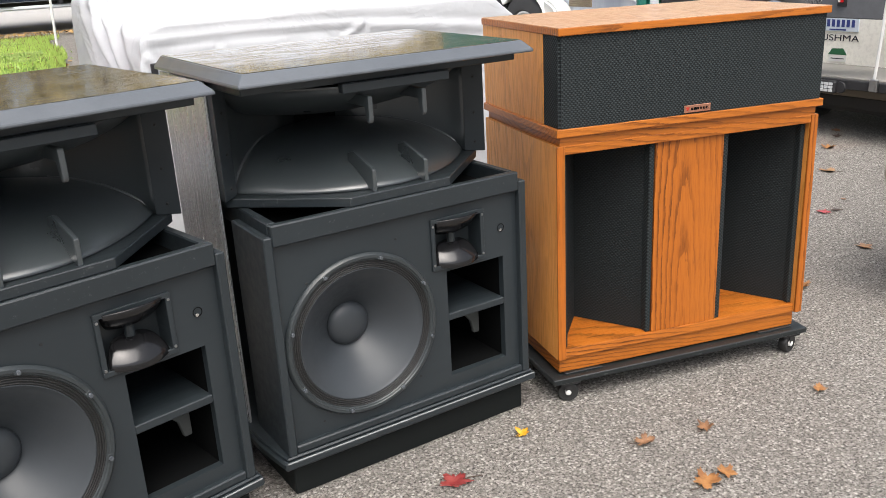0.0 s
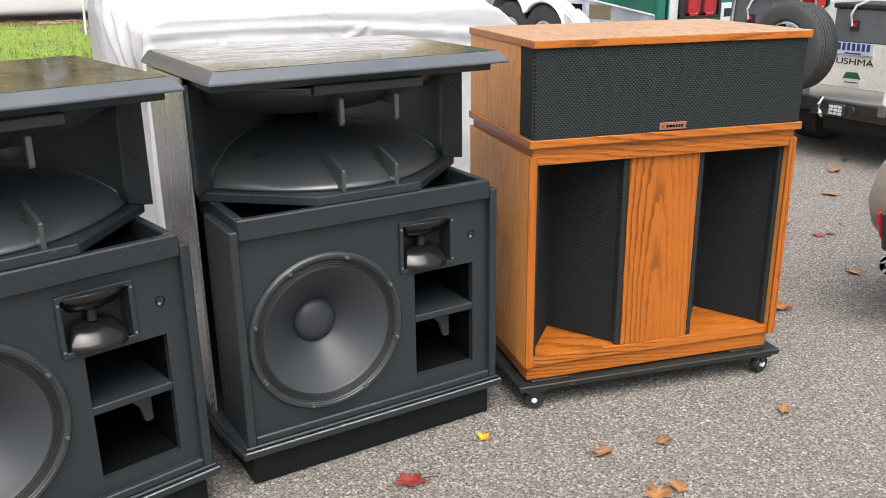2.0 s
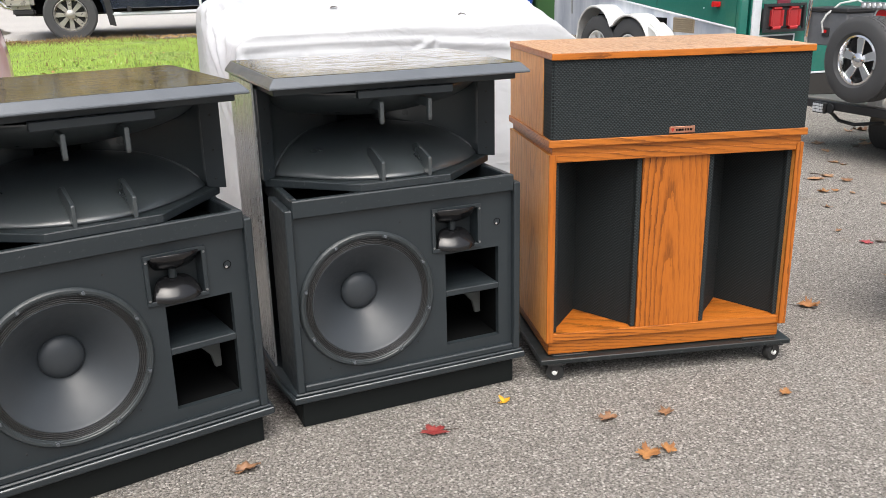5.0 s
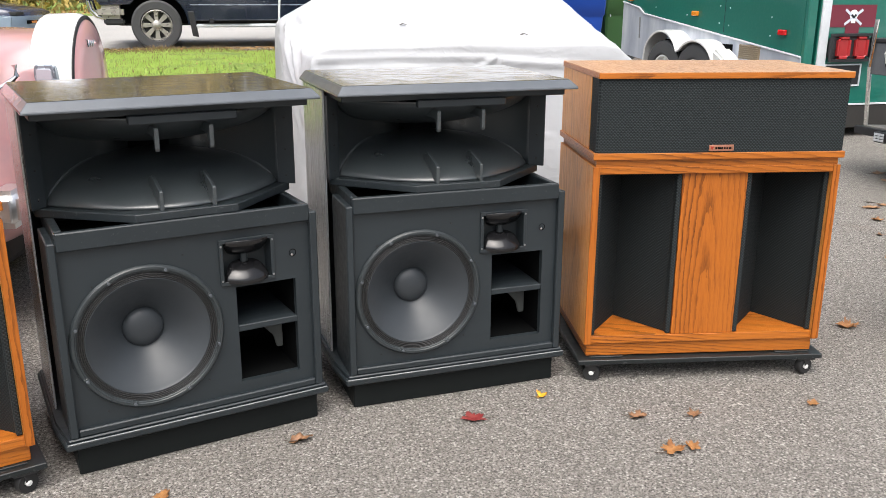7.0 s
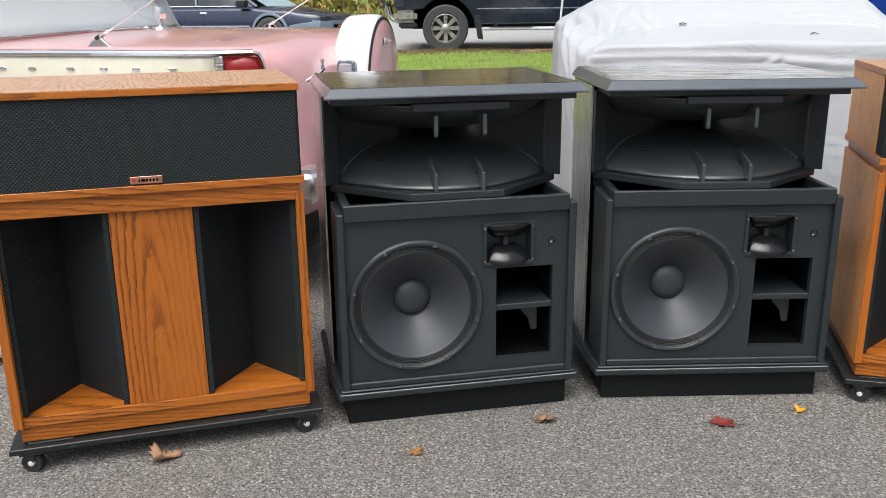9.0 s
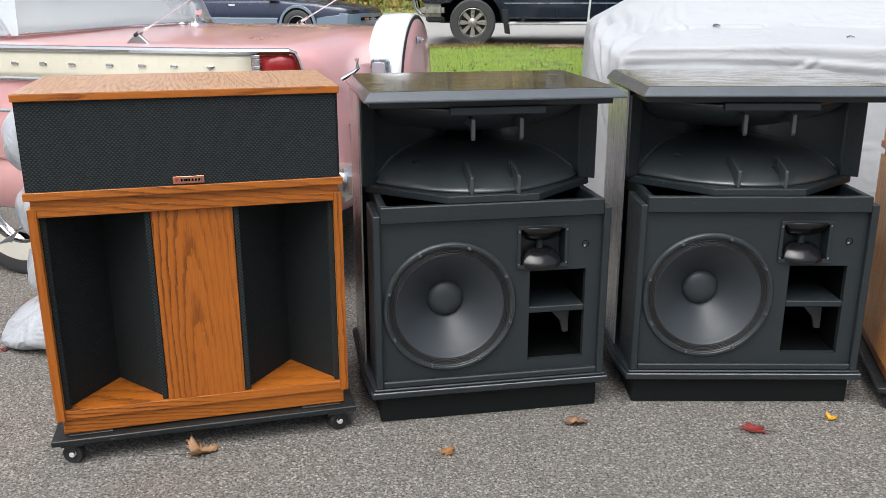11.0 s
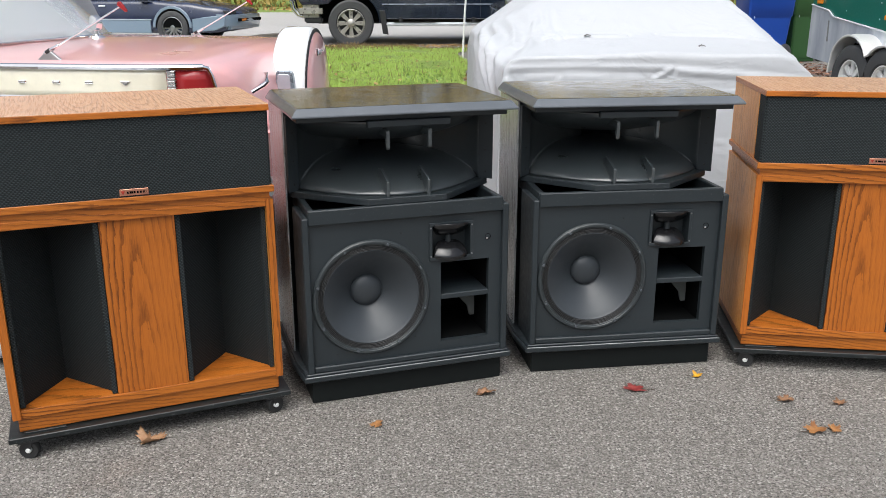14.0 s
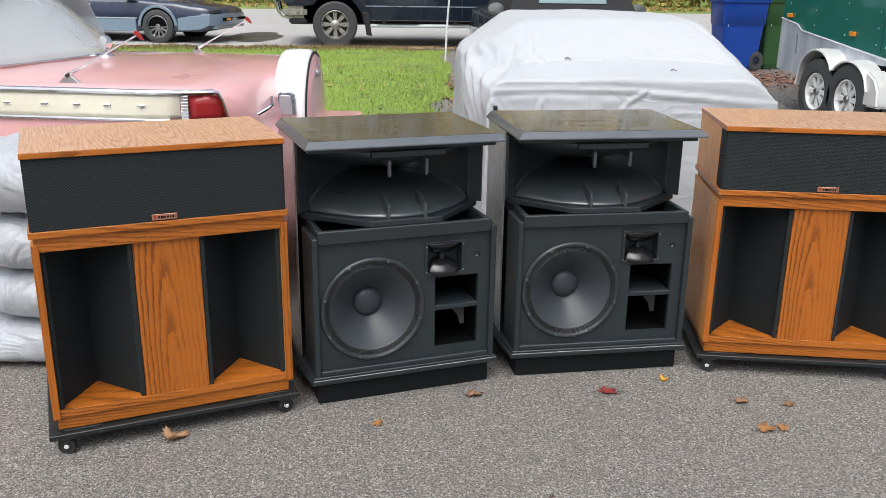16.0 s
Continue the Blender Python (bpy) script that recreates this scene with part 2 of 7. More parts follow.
def thing(name, m, label, category, group="", kind=""):
    ob = new(name)
    ob.empty_display_size = 0.1
    ob.matrix_world = m
    return tagged(ob, label, category, group, kind)


def solid(name, bm, material, m, label, category="", group="", kind="", smooth=False):
    ob = new(name, mesh_of(bm, name, material, smooth))
    ob.matrix_world = m
    return tagged(ob, label, category, group, kind)


def box(x0, x1, y0, y1, z0, z1, bevel=0.0, bm=None, seg=1):
    bm = bm or bmesh.new()
    made = bmesh.ops.create_cube(bm, size=1.0)["verts"]
    for v in made:
        v.co = Vector((x0 + (v.co.x + 0.5) * (x1 - x0), y0 + (v.co.y + 0.5) * (y1 - y0), z0 + (v.co.z + 0.5) * (z1 - z0)))
    if bevel:
        edges = list({e for v in made for e in v.link_edges})
        bmesh.ops.bevel(bm, geom=edges, offset=bevel, segments=seg, affect="EDGES")
    return bm


def prism(points, h0, h1, axis="z", bevel=0.0, bm=None, seg=1):
    """A polygon (pairs) pushed from h0 to h1 along an axis; pairs are xy for z, xz for y, yz for x."""
    bm = bm or bmesh.new()
    put = {"z": lambda a, b, h: (a, b, h), "y": lambda a, b, h: (a, h, b), "x": lambda a, b, h: (h, a, b)}[axis]
    lo = [bm.verts.new(put(a, b, h0)) for a, b in points]
    hi = [bm.verts.new(put(a, b, h1)) for a, b in points]
    n = len(points)
    faces = [bm.faces.new(lo), bm.faces.new(hi)] + [bm.faces.new((lo[i], lo[(i + 1) % n], hi[(i + 1) % n], hi[i])) for i in range(n)]
    bmesh.ops.recalc_face_normals(bm, faces=faces)
    if bevel:
        bmesh.ops.bevel(bm, geom=list({e for f in faces for e in f.edges}), offset=bevel, segments=seg, affect="EDGES")
    return bm


def lathe(profile, n=32, m=None, bm=None, closed=False, arc=2 * math.pi):
    """Pairs (radius, height) turned about z, then moved by m."""
    bm = bm or bmesh.new()
    m = m or Matrix()
    full = abs(arc - 2 * math.pi) < 1e-6
    cols = []
    for i in range(n if full else n + 1):
        a = arc * i / n
        cols.append([bm.verts.new(m @ Vector((r * math.cos(a), r * math.sin(a), h))) for r, h in profile])
    k = len(profile)
    for i in range(n):
        c0, c1 = cols[i], cols[(i + 1) % len(cols)]
        for j in range(k if closed else k - 1):
            bm.faces.new((c0[j], c1[j], c1[(j + 1) % k], c0[(j + 1) % k]))
    bmesh.ops.remove_doubles(bm, verts=[v for c in cols for v in c], dist=1e-6)
    bmesh.ops.recalc_face_normals(bm, faces=bm.faces[:])
    return bm


def tube(points, radius, n=8, bm=None, taper=None):
    bm = bm or bmesh.new()
    pts = [Vector(p) for p in points]
    rings = []
    for i, p in enumerate(pts):
        d = (pts[min(i + 1, len(pts) - 1)] - pts[max(i - 1, 0)]).normalized()
        q = d.to_track_quat("Z", "Y")
        r = taper[i] if taper else radius
        rings.append([bm.verts.new(p + q @ Vector((r * math.cos(2 * math.pi * k / n), r * math.sin(2 * math.pi * k / n), 0))) for k in range(n)])
    for a, b in zip(rings, rings[1:]):
        for k in range(n):
            bm.faces.new((a[k], a[(k + 1) % n], b[(k + 1) % n], b[k]))
    bm.faces.new(rings[0][::-1])
    bm.faces.new(rings[-1])
    bmesh.ops.recalc_face_normals(bm, faces=bm.faces[:])
    return bm


def grid(rows, bm=None, thick=0.0):
    """A sheet through rows of points."""
    bm = bm or bmesh.new()
    vs = [[bm.verts.new(p) for p in row] for row in rows]
    fs = []
    for a, b in zip(vs, vs[1:]):
        for i in range(len(a) - 1):
            fs.append(bm.faces.new((a[i], a[i + 1], b[i + 1], b[i])))
    bmesh.ops.recalc_face_normals(bm, faces=fs)
    if thick:
        bmesh.ops.solidify(bm, geom=fs, thickness=thick)
    return bm


def slope(y):
    """Height of the ground: level where the loudspeakers stand, rising gently behind."""
    t = max(0.0, y - 2.3)
    return 0.026 * t * min(1.0, t / 3.0) if t < 3 else 0.026 * t




# ---- ground ----
def build_ground():
    bm = bmesh.new()
    ys = [-300, -60, -12, -3, 0, 2.3, 3, 4, 5.3, 8, 12, 16, 20, 60, 300]
    xs = [-300, -60, -15, -6, -3, 0, 3, 6, 15, 60, 300]
    grid([[(x, y, slope(min(y, 20))) for x in xs] for y in ys], bm)
    for f in bm.faces:
        if f.normal.z < 0:
            f.normal_flip()
    solid("ground", bm, ASPHALT, Matrix(), "grey weathered asphalt driveway with exposed pale stones", "ground", kind="structure")


build_ground()


# ---- black two-way cabinets with horns ----
def frame_ring(bm, x0, x1, y0, y1, z0, z1, w, bevel):
    box(x0, x1, y0, y0 + w, z0, z1, bevel, bm)
    box(x0, x1, y1 - w, y1, z0, z1, bevel, bm)
    box(x0, x0 + w, y0 + w, y1 - w, z0, z1, bevel, bm)
    box(x1 - w, x1, y0 + w, y1 - w, z0, z1, bevel, bm)
    return bm


def panel_with_hole(x0, x1, z0, z1, cx, cz, r, y0, y1, n=64):
    bm = bmesh.new()
    per = []
    for i in range(n):
        a = 2 * math.pi * i / n
        c, s = math.cos(a), math.sin(a)
        t = min(((x1 - cx) / c if c > 0 else (x0 - cx) / c) if abs(c) > 1e-6 else 9, ((z1 - cz) / s if s > 0 else (z0 - cz) / s) if abs(s) > 1e-6 else 9)
        per.append((cx + t * c, cz + t * s, cx + r * c, cz + r * s))
    fo = [bm.verts.new((p[0], y0, p[1])) for p in per]
    fi = [bm.verts.new((p[2], y0, p[3])) for p in per]
    bi = [bm.verts.new((p[2], y1, p[3])) for p in per]
    for i in range(n):
        j = (i + 1) % n
        bm.faces.new((fo[i], fo[j], fi[j], fi[i]))
        bm.faces.new((fi[i], fi[j], bi[j], bi[i]))
    for x, z in ((x0, z0), (x1, z0), (x1, z1), (x0, z1)):
        corner = bm.verts.new((x, y0, z))
        near = sorted(fo, key=lambda v: (v.co - corner.co).length)[:2]
        bm.faces.new((corner, near[0], near[1]))
    bmesh.ops.recalc_face_normals(bm, faces=bm.faces[:])
    return bm


def cut_board(xs, zs, hole, y0, y1):
    bm = bmesh.new()
    v = {(i, j): bm.verts.new((x, y0, z)) for i, x in enumerate(xs) for j, z in enumerate(zs)}
    fs = [bm.faces.new((v[i, j], v[i + 1, j], v[i + 1, j + 1], v[i, j + 1])) for i in range(len(xs) - 1) for j in range(len(zs) - 1)
          if not hole((xs[i] + xs[i + 1]) / 2, (zs[j] + zs[j + 1]) / 2)]
    out = bmesh.ops.extrude_face_region(bm, geom=fs)["geom"]
    for e in out:
        if isinstance(e, bmesh.types.BMVert):
            e.co.y = y1
    bmesh.ops.recalc_face_normals(bm, faces=bm.faces[:])
    return bm


def horn_point(u, v, flip):
    x = u * (0.316 * (1 - v) ** 0.5 + 0.058 * (1 - (1 - v) ** 0.5))
    y = 0.020 + 0.198 * u * u * (1 - v) ** 1.3 + 0.40 * v ** 1.05
    rise = math.sin(v * math.pi / 2) ** 0.72
    z = 0.668 + 0.102 * rise * (1 - 0.24 * u * u * (1 - 0.5 * v))
    return (x, y, 1.566 - z if flip else z)


def horn_lobe(flip):
    """One moulded lip of the big horn, swelling from the mouth back to the throat."""
    steps = [0.0, 0.01, 0.03] + [0.07 * i for i in range(1, 13)] + [0.91, 0.96, 1.0]
    return grid([[horn_point(-1 + i / 18, v, flip) for i in range(37)] for v in steps], None, 0.004)


def horn_edge(u, flip):
    return [horn_point(u, v, flip) for v in (0.0, 0.02, 0.06, 0.12, 0.2, 0.3, 0.42, 0.55, 0.7, 0.82)]


PLINTH_BLACK = black_wood("dull_black_plinth", 0, 0.6, (0.0075, 0.0095, 0.0095), 0.12)
PLINTH_BLACK.node_tree.nodes["Principled BSDF"].inputs["Specular IOR Level"].default_value = 0.2
RUBBED = plain("rubbed_bright_edge", (0.34, 0.35, 0.35), 0.4, 0.2, 0.6, 30)
BEAD = plain("rubbed_horn_edge", (0.10, 0.11, 0.115), 0.4)
RIM = plain("cast_black_rim", (0.036, 0.043, 0.046), 0.36, 0, 0.25, 25, 0.1)
BRACE = plain("dusty_grey_board", (0.10, 0.105, 0.10), 0.7, 0, 0.3, 20)


def build_black_cabinet(m):
    cab = thing("horn_speaker", m, "tall black wooden horn loudspeaker cabinet, grille removed, on the asphalt", "loudspeaker", "black horn speakers")
    part("plinth", box(-0.326, 0.326, 0.006, 0.46, 0.0, 0.088, 0.003), PLINTH_BLACK, cab, "black recessed plinth on the asphalt")
    bm = prism([(-0.352, -0.022), (0.352, -0.022), (0.368, 0.10), (0.368, 0.495), (-0.368, 0.495), (-0.368, 0.10)], 0.084, 0.104, bevel=0.004)
    bm2 = prism([(-0.345, -0.015), (0.345, -0.015), (0.362, 0.11), (0.362, 0.49), (-0.362, 0.49), (-0.362, 0.11)], 0.104, 0.112, bm=bm, bevel=0.003)
    part("base_moulding", bm2, BLACK_RAIL, cab, "black base moulding with a rubbed bright edge")
    part("rubbed_edge", tube([(-0.347, -0.0215, 0.1035), (-0.12, -0.0215, 0.1035), (0.347, -0.0215, 0.1035)], 0.0017, 6), RUBBED, cab, "paint rubbed through along the moulding")
    # lower bass box
    for s in (-1, 1):
        a, b = sorted((s * 0.318, s * 0.338))
        part("side_panel", box(a, b, -0.014, 0.170, 0.112, 0.622, 0.003), BLACK_MATTE, cab)
        part("side_shell", box(*((-0.3530, -0.3465) if s < 0 else (0.3405, 0.3455)), 0.19 if s < 0 else 0.425, 0.492, 0.112, 0.922, 0.0015), BLACK_GLOSS_Z, cab, "glossy grey-black veneered side panel")
    part("back_panel", box(-0.3385, 0.3385, 0.470, 0.486, 0.112, 0.922), BLACK_MATTE, cab)
    part("bottom_rail", box(-0.318, 0.318, -0.010, 0.010, 0.112, 0.131, 0.003), BLACK_RAIL, cab)
    part("tray_frame", frame_ring(bmesh.new(), -0.318, 0.318, -0.012, 0.30, 0.598, 0.645, 0.021, 0.003), BLACK_RAIL, cab, "black open tray frame with scuffed edges")
    part("tray_floor", box(-0.297, 0.297, 0.009, 0.279, 0.598, 0.606), SHADE_BLACK, cab)
    bm = panel_with_hole(-0.318, 0.072, 0.131, 0.598, -0.124, 0.346, 0.168, 0.004, 0.022)
    part("baffle", bm, BLACK_MATTE, cab, "black baffle board with a round cutout")
    part("port_board", cut_board((0.072, 0.078, 0.109, 0.209, 0.276, 0.318), (0.131, 0.163, 0.437, 0.456, 0.563, 0.598), lambda x, z: (0.109 < x < 0.276 and 0.163 < z < 0.437) or (0.078 < x < 0.209 and 0.456 < z < 0.563), 0.004, 0.022), BLACK_MATTE, cab, "black baffle board with square ports")
    part("port_shelf", box(0.109, 0.276, 0.0042, 0.30, 0.309, 0.327, 0.002), BLACK_MATTE, cab)
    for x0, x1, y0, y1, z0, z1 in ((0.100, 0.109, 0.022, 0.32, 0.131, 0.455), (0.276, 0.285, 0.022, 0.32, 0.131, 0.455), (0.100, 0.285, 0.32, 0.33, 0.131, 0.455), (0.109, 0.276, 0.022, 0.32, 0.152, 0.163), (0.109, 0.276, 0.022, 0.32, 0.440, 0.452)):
        part("port_lining", box(x0, x1, y0, y1, z0, z1), SHADE_BLACK, cab)
    part("port_brace", prism([(0.186, 0.309), (0.264, 0.309), (0.264, 0.203), (0.246, 0.203), (0.237, 0.240), (0.212, 0.268)], 0.10, 0.112, "y", 0.002), BRACE, cab, "pale worn brace inside the port")
    part("port_brace", box(0.220, 0.266, 0.10, 0.112, 0.412, 0.440, 0.002), BRACE, cab)
    # woofer
    c = pose(-0.123, 0.004, 0.3445, 90)
    ring = part("woofer", lathe([(0.168, -0.012), (0.190, -0.002), (0.1925, 0.004), (0.190, 0.009), (0.187, 0.0115), (0.181, 0.0115), (0.179, 0.009), (0.1765, 0.0085), (0.174, 0.005)], 72, c), RIM, cab, "fifteen inch woofer with black cast rim", smooth=True)
    prof = [(0.1755, 0.0055)]
    for i in range(41):
        r = 0.1755 - 0.0185 * i / 40
        prof.append((r, 0.0035 + 0.0028 * abs(math.sin(i / 40 * math.pi * 4))))
    part("surround", lathe(prof, 72, c), RUBBER, ring, "ridged cloth surround", smooth="all")
    prof = [(0.157, 0.0038), (0.1555, 0.0055)] + [(0.1535 - 0.1015 * i / 14, 0.003 - 0.084 * (i / 14) ** 1.12) for i in range(15)]
    part("cone", lathe(prof, 72, c), CONE, ring, "grey-black paper cone", smooth="all")
    prof = [(0.0525 * math.cos(a), -0.080 + 0.024 * math.sin(a)) for a in [i * math.pi / 20 for i in range(11)]]
    part("dust_cap", lathe(prof, 48, c), CONE, ring, "domed paper dust cap", smooth="all")
    for i in range(8):
        a = math.pi * (i + 0.5) / 4 + 0.1
        bm = lathe([(0.0, 0.0075), (0.0040, 0.007), (0.0046, 0.0)], 8, c @ pose(0.1815 * math.cos(a), 0.1815 * math.sin(a), 0.0105))
        part("screw", bm, BEVEL_BLACK, ring, smooth=True)
        lug = prism([(0.1765, -0.007), (0.1870, -0.009), (0.1870, 0.009), (0.1765, 0.007), (0.1750, 0.0)], 0.006, 0.0119, bevel=0.001)
        bmesh.ops.transform(lug, matrix=c @ pose(0, 0, 0, 0, 0, math.degrees(a)), verts=lug.verts[:])
        part("lug", lug, RIM, ring)
    # tweeter horn
    plate = part("tweeter", frame_ring_face(0.069, 0.218, 0.447, 0.572, 0.010, -0.003, 0.004), BLACK_MATTE, cab, "small black tweeter horn on a square plate")
    part("recess", recess(0.079, 0.208, 0.457, 0.562, 0.0045, 0.050), BLACK_MATTE, plate)
    part("lower_lip", tweeter_lip(False), TWEETER_BLACK, plate, "shiny bell-shaped lower lip", smooth="all")
    part("upper_lip", tweeter_lip(True), TWEETER_BLACK, plate, smooth="all")
    part("throat", tube([(0.143, 0.030, 0.500), (0.143, 0.030, 0.522)], 0.010, 10), BLACK_MATTE, plate)
    for x, z in ((0.074, 0.461), (0.213, 0.461), (0.074, 0.556), (0.213, 0.558)):
        part("screw", lathe([(0.0, 0.0022), (0.0028, 0.0016), (0.0032, 0.0)], 8, pose(x, -0.003, z, 90)), STEEL, plate)
    bm = lathe([(0.0105, 0.0008), (0.0088, 0.0008), (0.0084, -0.012), (0.0, -0.012)], 16, pose(0.271, 0.0038, 0.511, 90))
    part("socket", bm, SHADE_BLACK, cab, "small round hole in the baffle")
    part("screw", lathe([(0.0, 0.0034), (0.0036, 0.0026), (0.0042, 0.0)], 10, pose(0.267, 0.001, 0.507, 90)), CHROME, cab)
    for x, z in ((-0.247, 0.498), (-0.022, 0.548), (-0.24, 0.162), (0.02, 0.19), (0.05, 0.35)):
        part("screw", lathe([(0.0, 0.0012), (0.0025, 0.001), (0.003, 0.0)], 8, pose(x, 0.004, z, 90)), RUBBER, cab)
    # horn box above the tray
    lip = [(-0.338, 0.188), (-0.128, -0.003), (0.128, -0.003), (0.338, 0.188), (0.338, 0.42), (-0.338, 0.42)]
    part("horn_shelf", prism(lip, 0.645, 0.666, bevel=0.002), BLACK_RAIL, cab, "black shelf with clipped corners, scuffed")
    for s in (-1, 1):
        part("horn_side", prism([(s * 0.3460, 0.158), (s * 0.3460, 0.42), (s * 0.322, 0.42), (s * 0.322, 0.20), (s * 0.306, 0.194)], 0.666, 0.908, bevel=0.0015), BLACK_MATTE, cab)
        for z in (0.69, 0.765, 0.855):
            part("screw", lathe([(0.0, 0.002), (0.003, 0.0015), (0.0036, 0.0)], 8, pose(s * 0.325, 0.1735, z, 90, 0, s * -46)), RUBBER, cab)
    part("horn_lower_lip", horn_lobe(False), HORN_BLACK, cab, "curved moulded lower lip of the big horn", smooth="all")
    part("horn_upper_lip", horn_lobe(True), HORN_BLACK, cab, smooth="all")
    for s in (-1, 1):
        rows = []
        for j in range(13):
            v = j / 12
            x, y, _ = horn_point(1.006, v, False)
            rows.append([(s * x, y - 0.030 * (1 - v) ** 6, z) for z in (0.667, 0.72, 0.783, 0.84, 0.905)])
        part("horn_flare", grid(rows, None, 0.003), HORN_BLACK, cab, smooth="all")
        for lobe in (False, True):
            part("horn_bead", tube(horn_edge(s * 0.985, lobe), 0.0034, 6), BEAD, cab, smooth=True)
    part("horn_back", box(-0.31, 0.31, 0.425, 0.445, 0.666, 0.908), SHADE_BLACK, cab)
    part("horn_batten", box(-0.124, 0.140, -0.004, 0.018, 0.886, 0.907, 0.002), BLACK_MATTE, cab, "thin black batten")
    part("horn_header", box(-0.336, 0.336, 0.014, 0.44, 0.906, 0.9255, 0.002), BLACK_MATTE, cab)
    for x, x_up in ((-0.061, -0.060), (0.072, 0.074)):
        part("horn_fin", prism([(0.006, 0.664), (0.006, 0.714), (0.012, 0.718), (0.095, 0.742), (0.12, 0.735), (0.12, 0.69)], x - 0.005, x + 0.005, "x", 0.0015), HORN_BLACK, cab)
        part("horn_fin", prism([(0.000, 0.874), (0.000, 0.822), (0.004, 0.816), (0.010, 0.816), (0.014, 0.822), (0.02, 0.85), (0.10, 0.85), (0.10, 0.874)], x_up - 0.0055, x_up + 0.0055, "x", 0.0015), HORN_BLACK, cab)
    # lid with a wide chamfer
    bm = bmesh.new()
    lo = [(-0.355, -0.034), (0.355, -0.034), (0.360, 0.512), (-0.360, 0.512)]
    hi = [(-0.338, -0.012, 0.952), (0.338, -0.012, 0.952), (0.344, 0.496, 0.9560), (-0.344, 0.496, 0.9560)]
    a = [bm.verts.new((*p, 0.926)) for p in lo]
    b = [bm.verts.new((*p, 0.932)) for p in lo]
    d = [bm.verts.new(p) for p in hi]
    for r0, r1 in ((a, b), (b, d)):
        for i in range(4):
            bm.faces.new((r0[i], r0[(i + 1) % 4], r1[(i + 1) % 4], r1[i]))
    bm.faces.new(a[::-1])
    bm.faces.new(d)
    bmesh.ops.recalc_face_normals(bm, faces=bm.faces[:])
    bmesh.ops.bevel(bm, geom=bm.edges[:], offset=0.0016, segments=1, affect="EDGES")
    part("lid", bm, BEVEL_BLACK, cab, "thick black lid with chamfered edges")
    bm = box(-0.335, 0.335, -0.009, 0.493, 0.0, 0.0028)
    for v in bm.verts:
        v.co.x *= 1 + 0.018 * v.co.y / 0.49
        v.co.z += 0.9505 + 0.0079 * (v.co.y + 0.012)
    part("lid_veneer", bm, BLACK_GLOSS, cab, "glossy black wood-grained top")
    return cab


def frame_ring_face(x0, x1, z0, z1, w, y0, y1):
    bm = box(x0, x1, y0, y1, z0, z0 + w, 0.001)
    box(x0, x1, y0, y1, z1 - w, z1, 0.001, bm)
    box(x0, x0 + w, y0, y1, z0 + w, z1 - w, 0.001, bm)
    box(x1 - w, x1, y0, y1, z0 + w, z1 - w, 0.001, bm)
    return bm


def recess(x0, x1, z0, z1, y0, y1):
    bm = bmesh.new()
    f = [bm.verts.new(p) for p in ((x0, y0, z0), (x1, y0, z0), (x1, y0, z1), (x0, y0, z1))]
    b = [bm.verts.new((p.co.x, y1, p.co.z)) for p in f]
    for i in range(4):
        bm.faces.new((f[i], f[(i + 1) % 4], b[(i + 1) % 4], b[i]))
    bm.faces.new(b)
    return bm


def tweeter_lip(flip):
    rows = []
    for j in range(9):
        v = j / 8
        row = []
        for i in range(21):
            u = -1 + i / 10
            x = 0.143 + u * (0.0610 * (1 - v) ** 0.52 + 0.010 * v)
            y = -0.024 + 0.026 * u * u * (1 - v) + 0.068 * v
            z = 0.450 + 0.052 * math.sin(v * math.pi / 2) ** 0.75 * (1 - 0.25 * u * u * (1 - v)) + 0.005 * u * u * (1 - v)
            if flip:
                z = 1.022 - z
            row.append((x, y, z))
        rows.append(row)
    return grid(rows, None, 0.003)


BOXES = {"a": (0.084, 1.490, 13.75), "b": (0.837, 1.608, 2.98), "l": (-0.689, 1.274, 18.4), "r": (1.628, 1.523, -11.9)}
black_cabinet = build_black_cabinet(pose(BOXES["a"][0], BOXES["a"][1], 0, 0, 0, BOXES["a"][2]))
copy_thing(black_cabinet, pose(BOXES["b"][0], BOXES["b"][1], 0, 0, 0, BOXES["b"][2]))


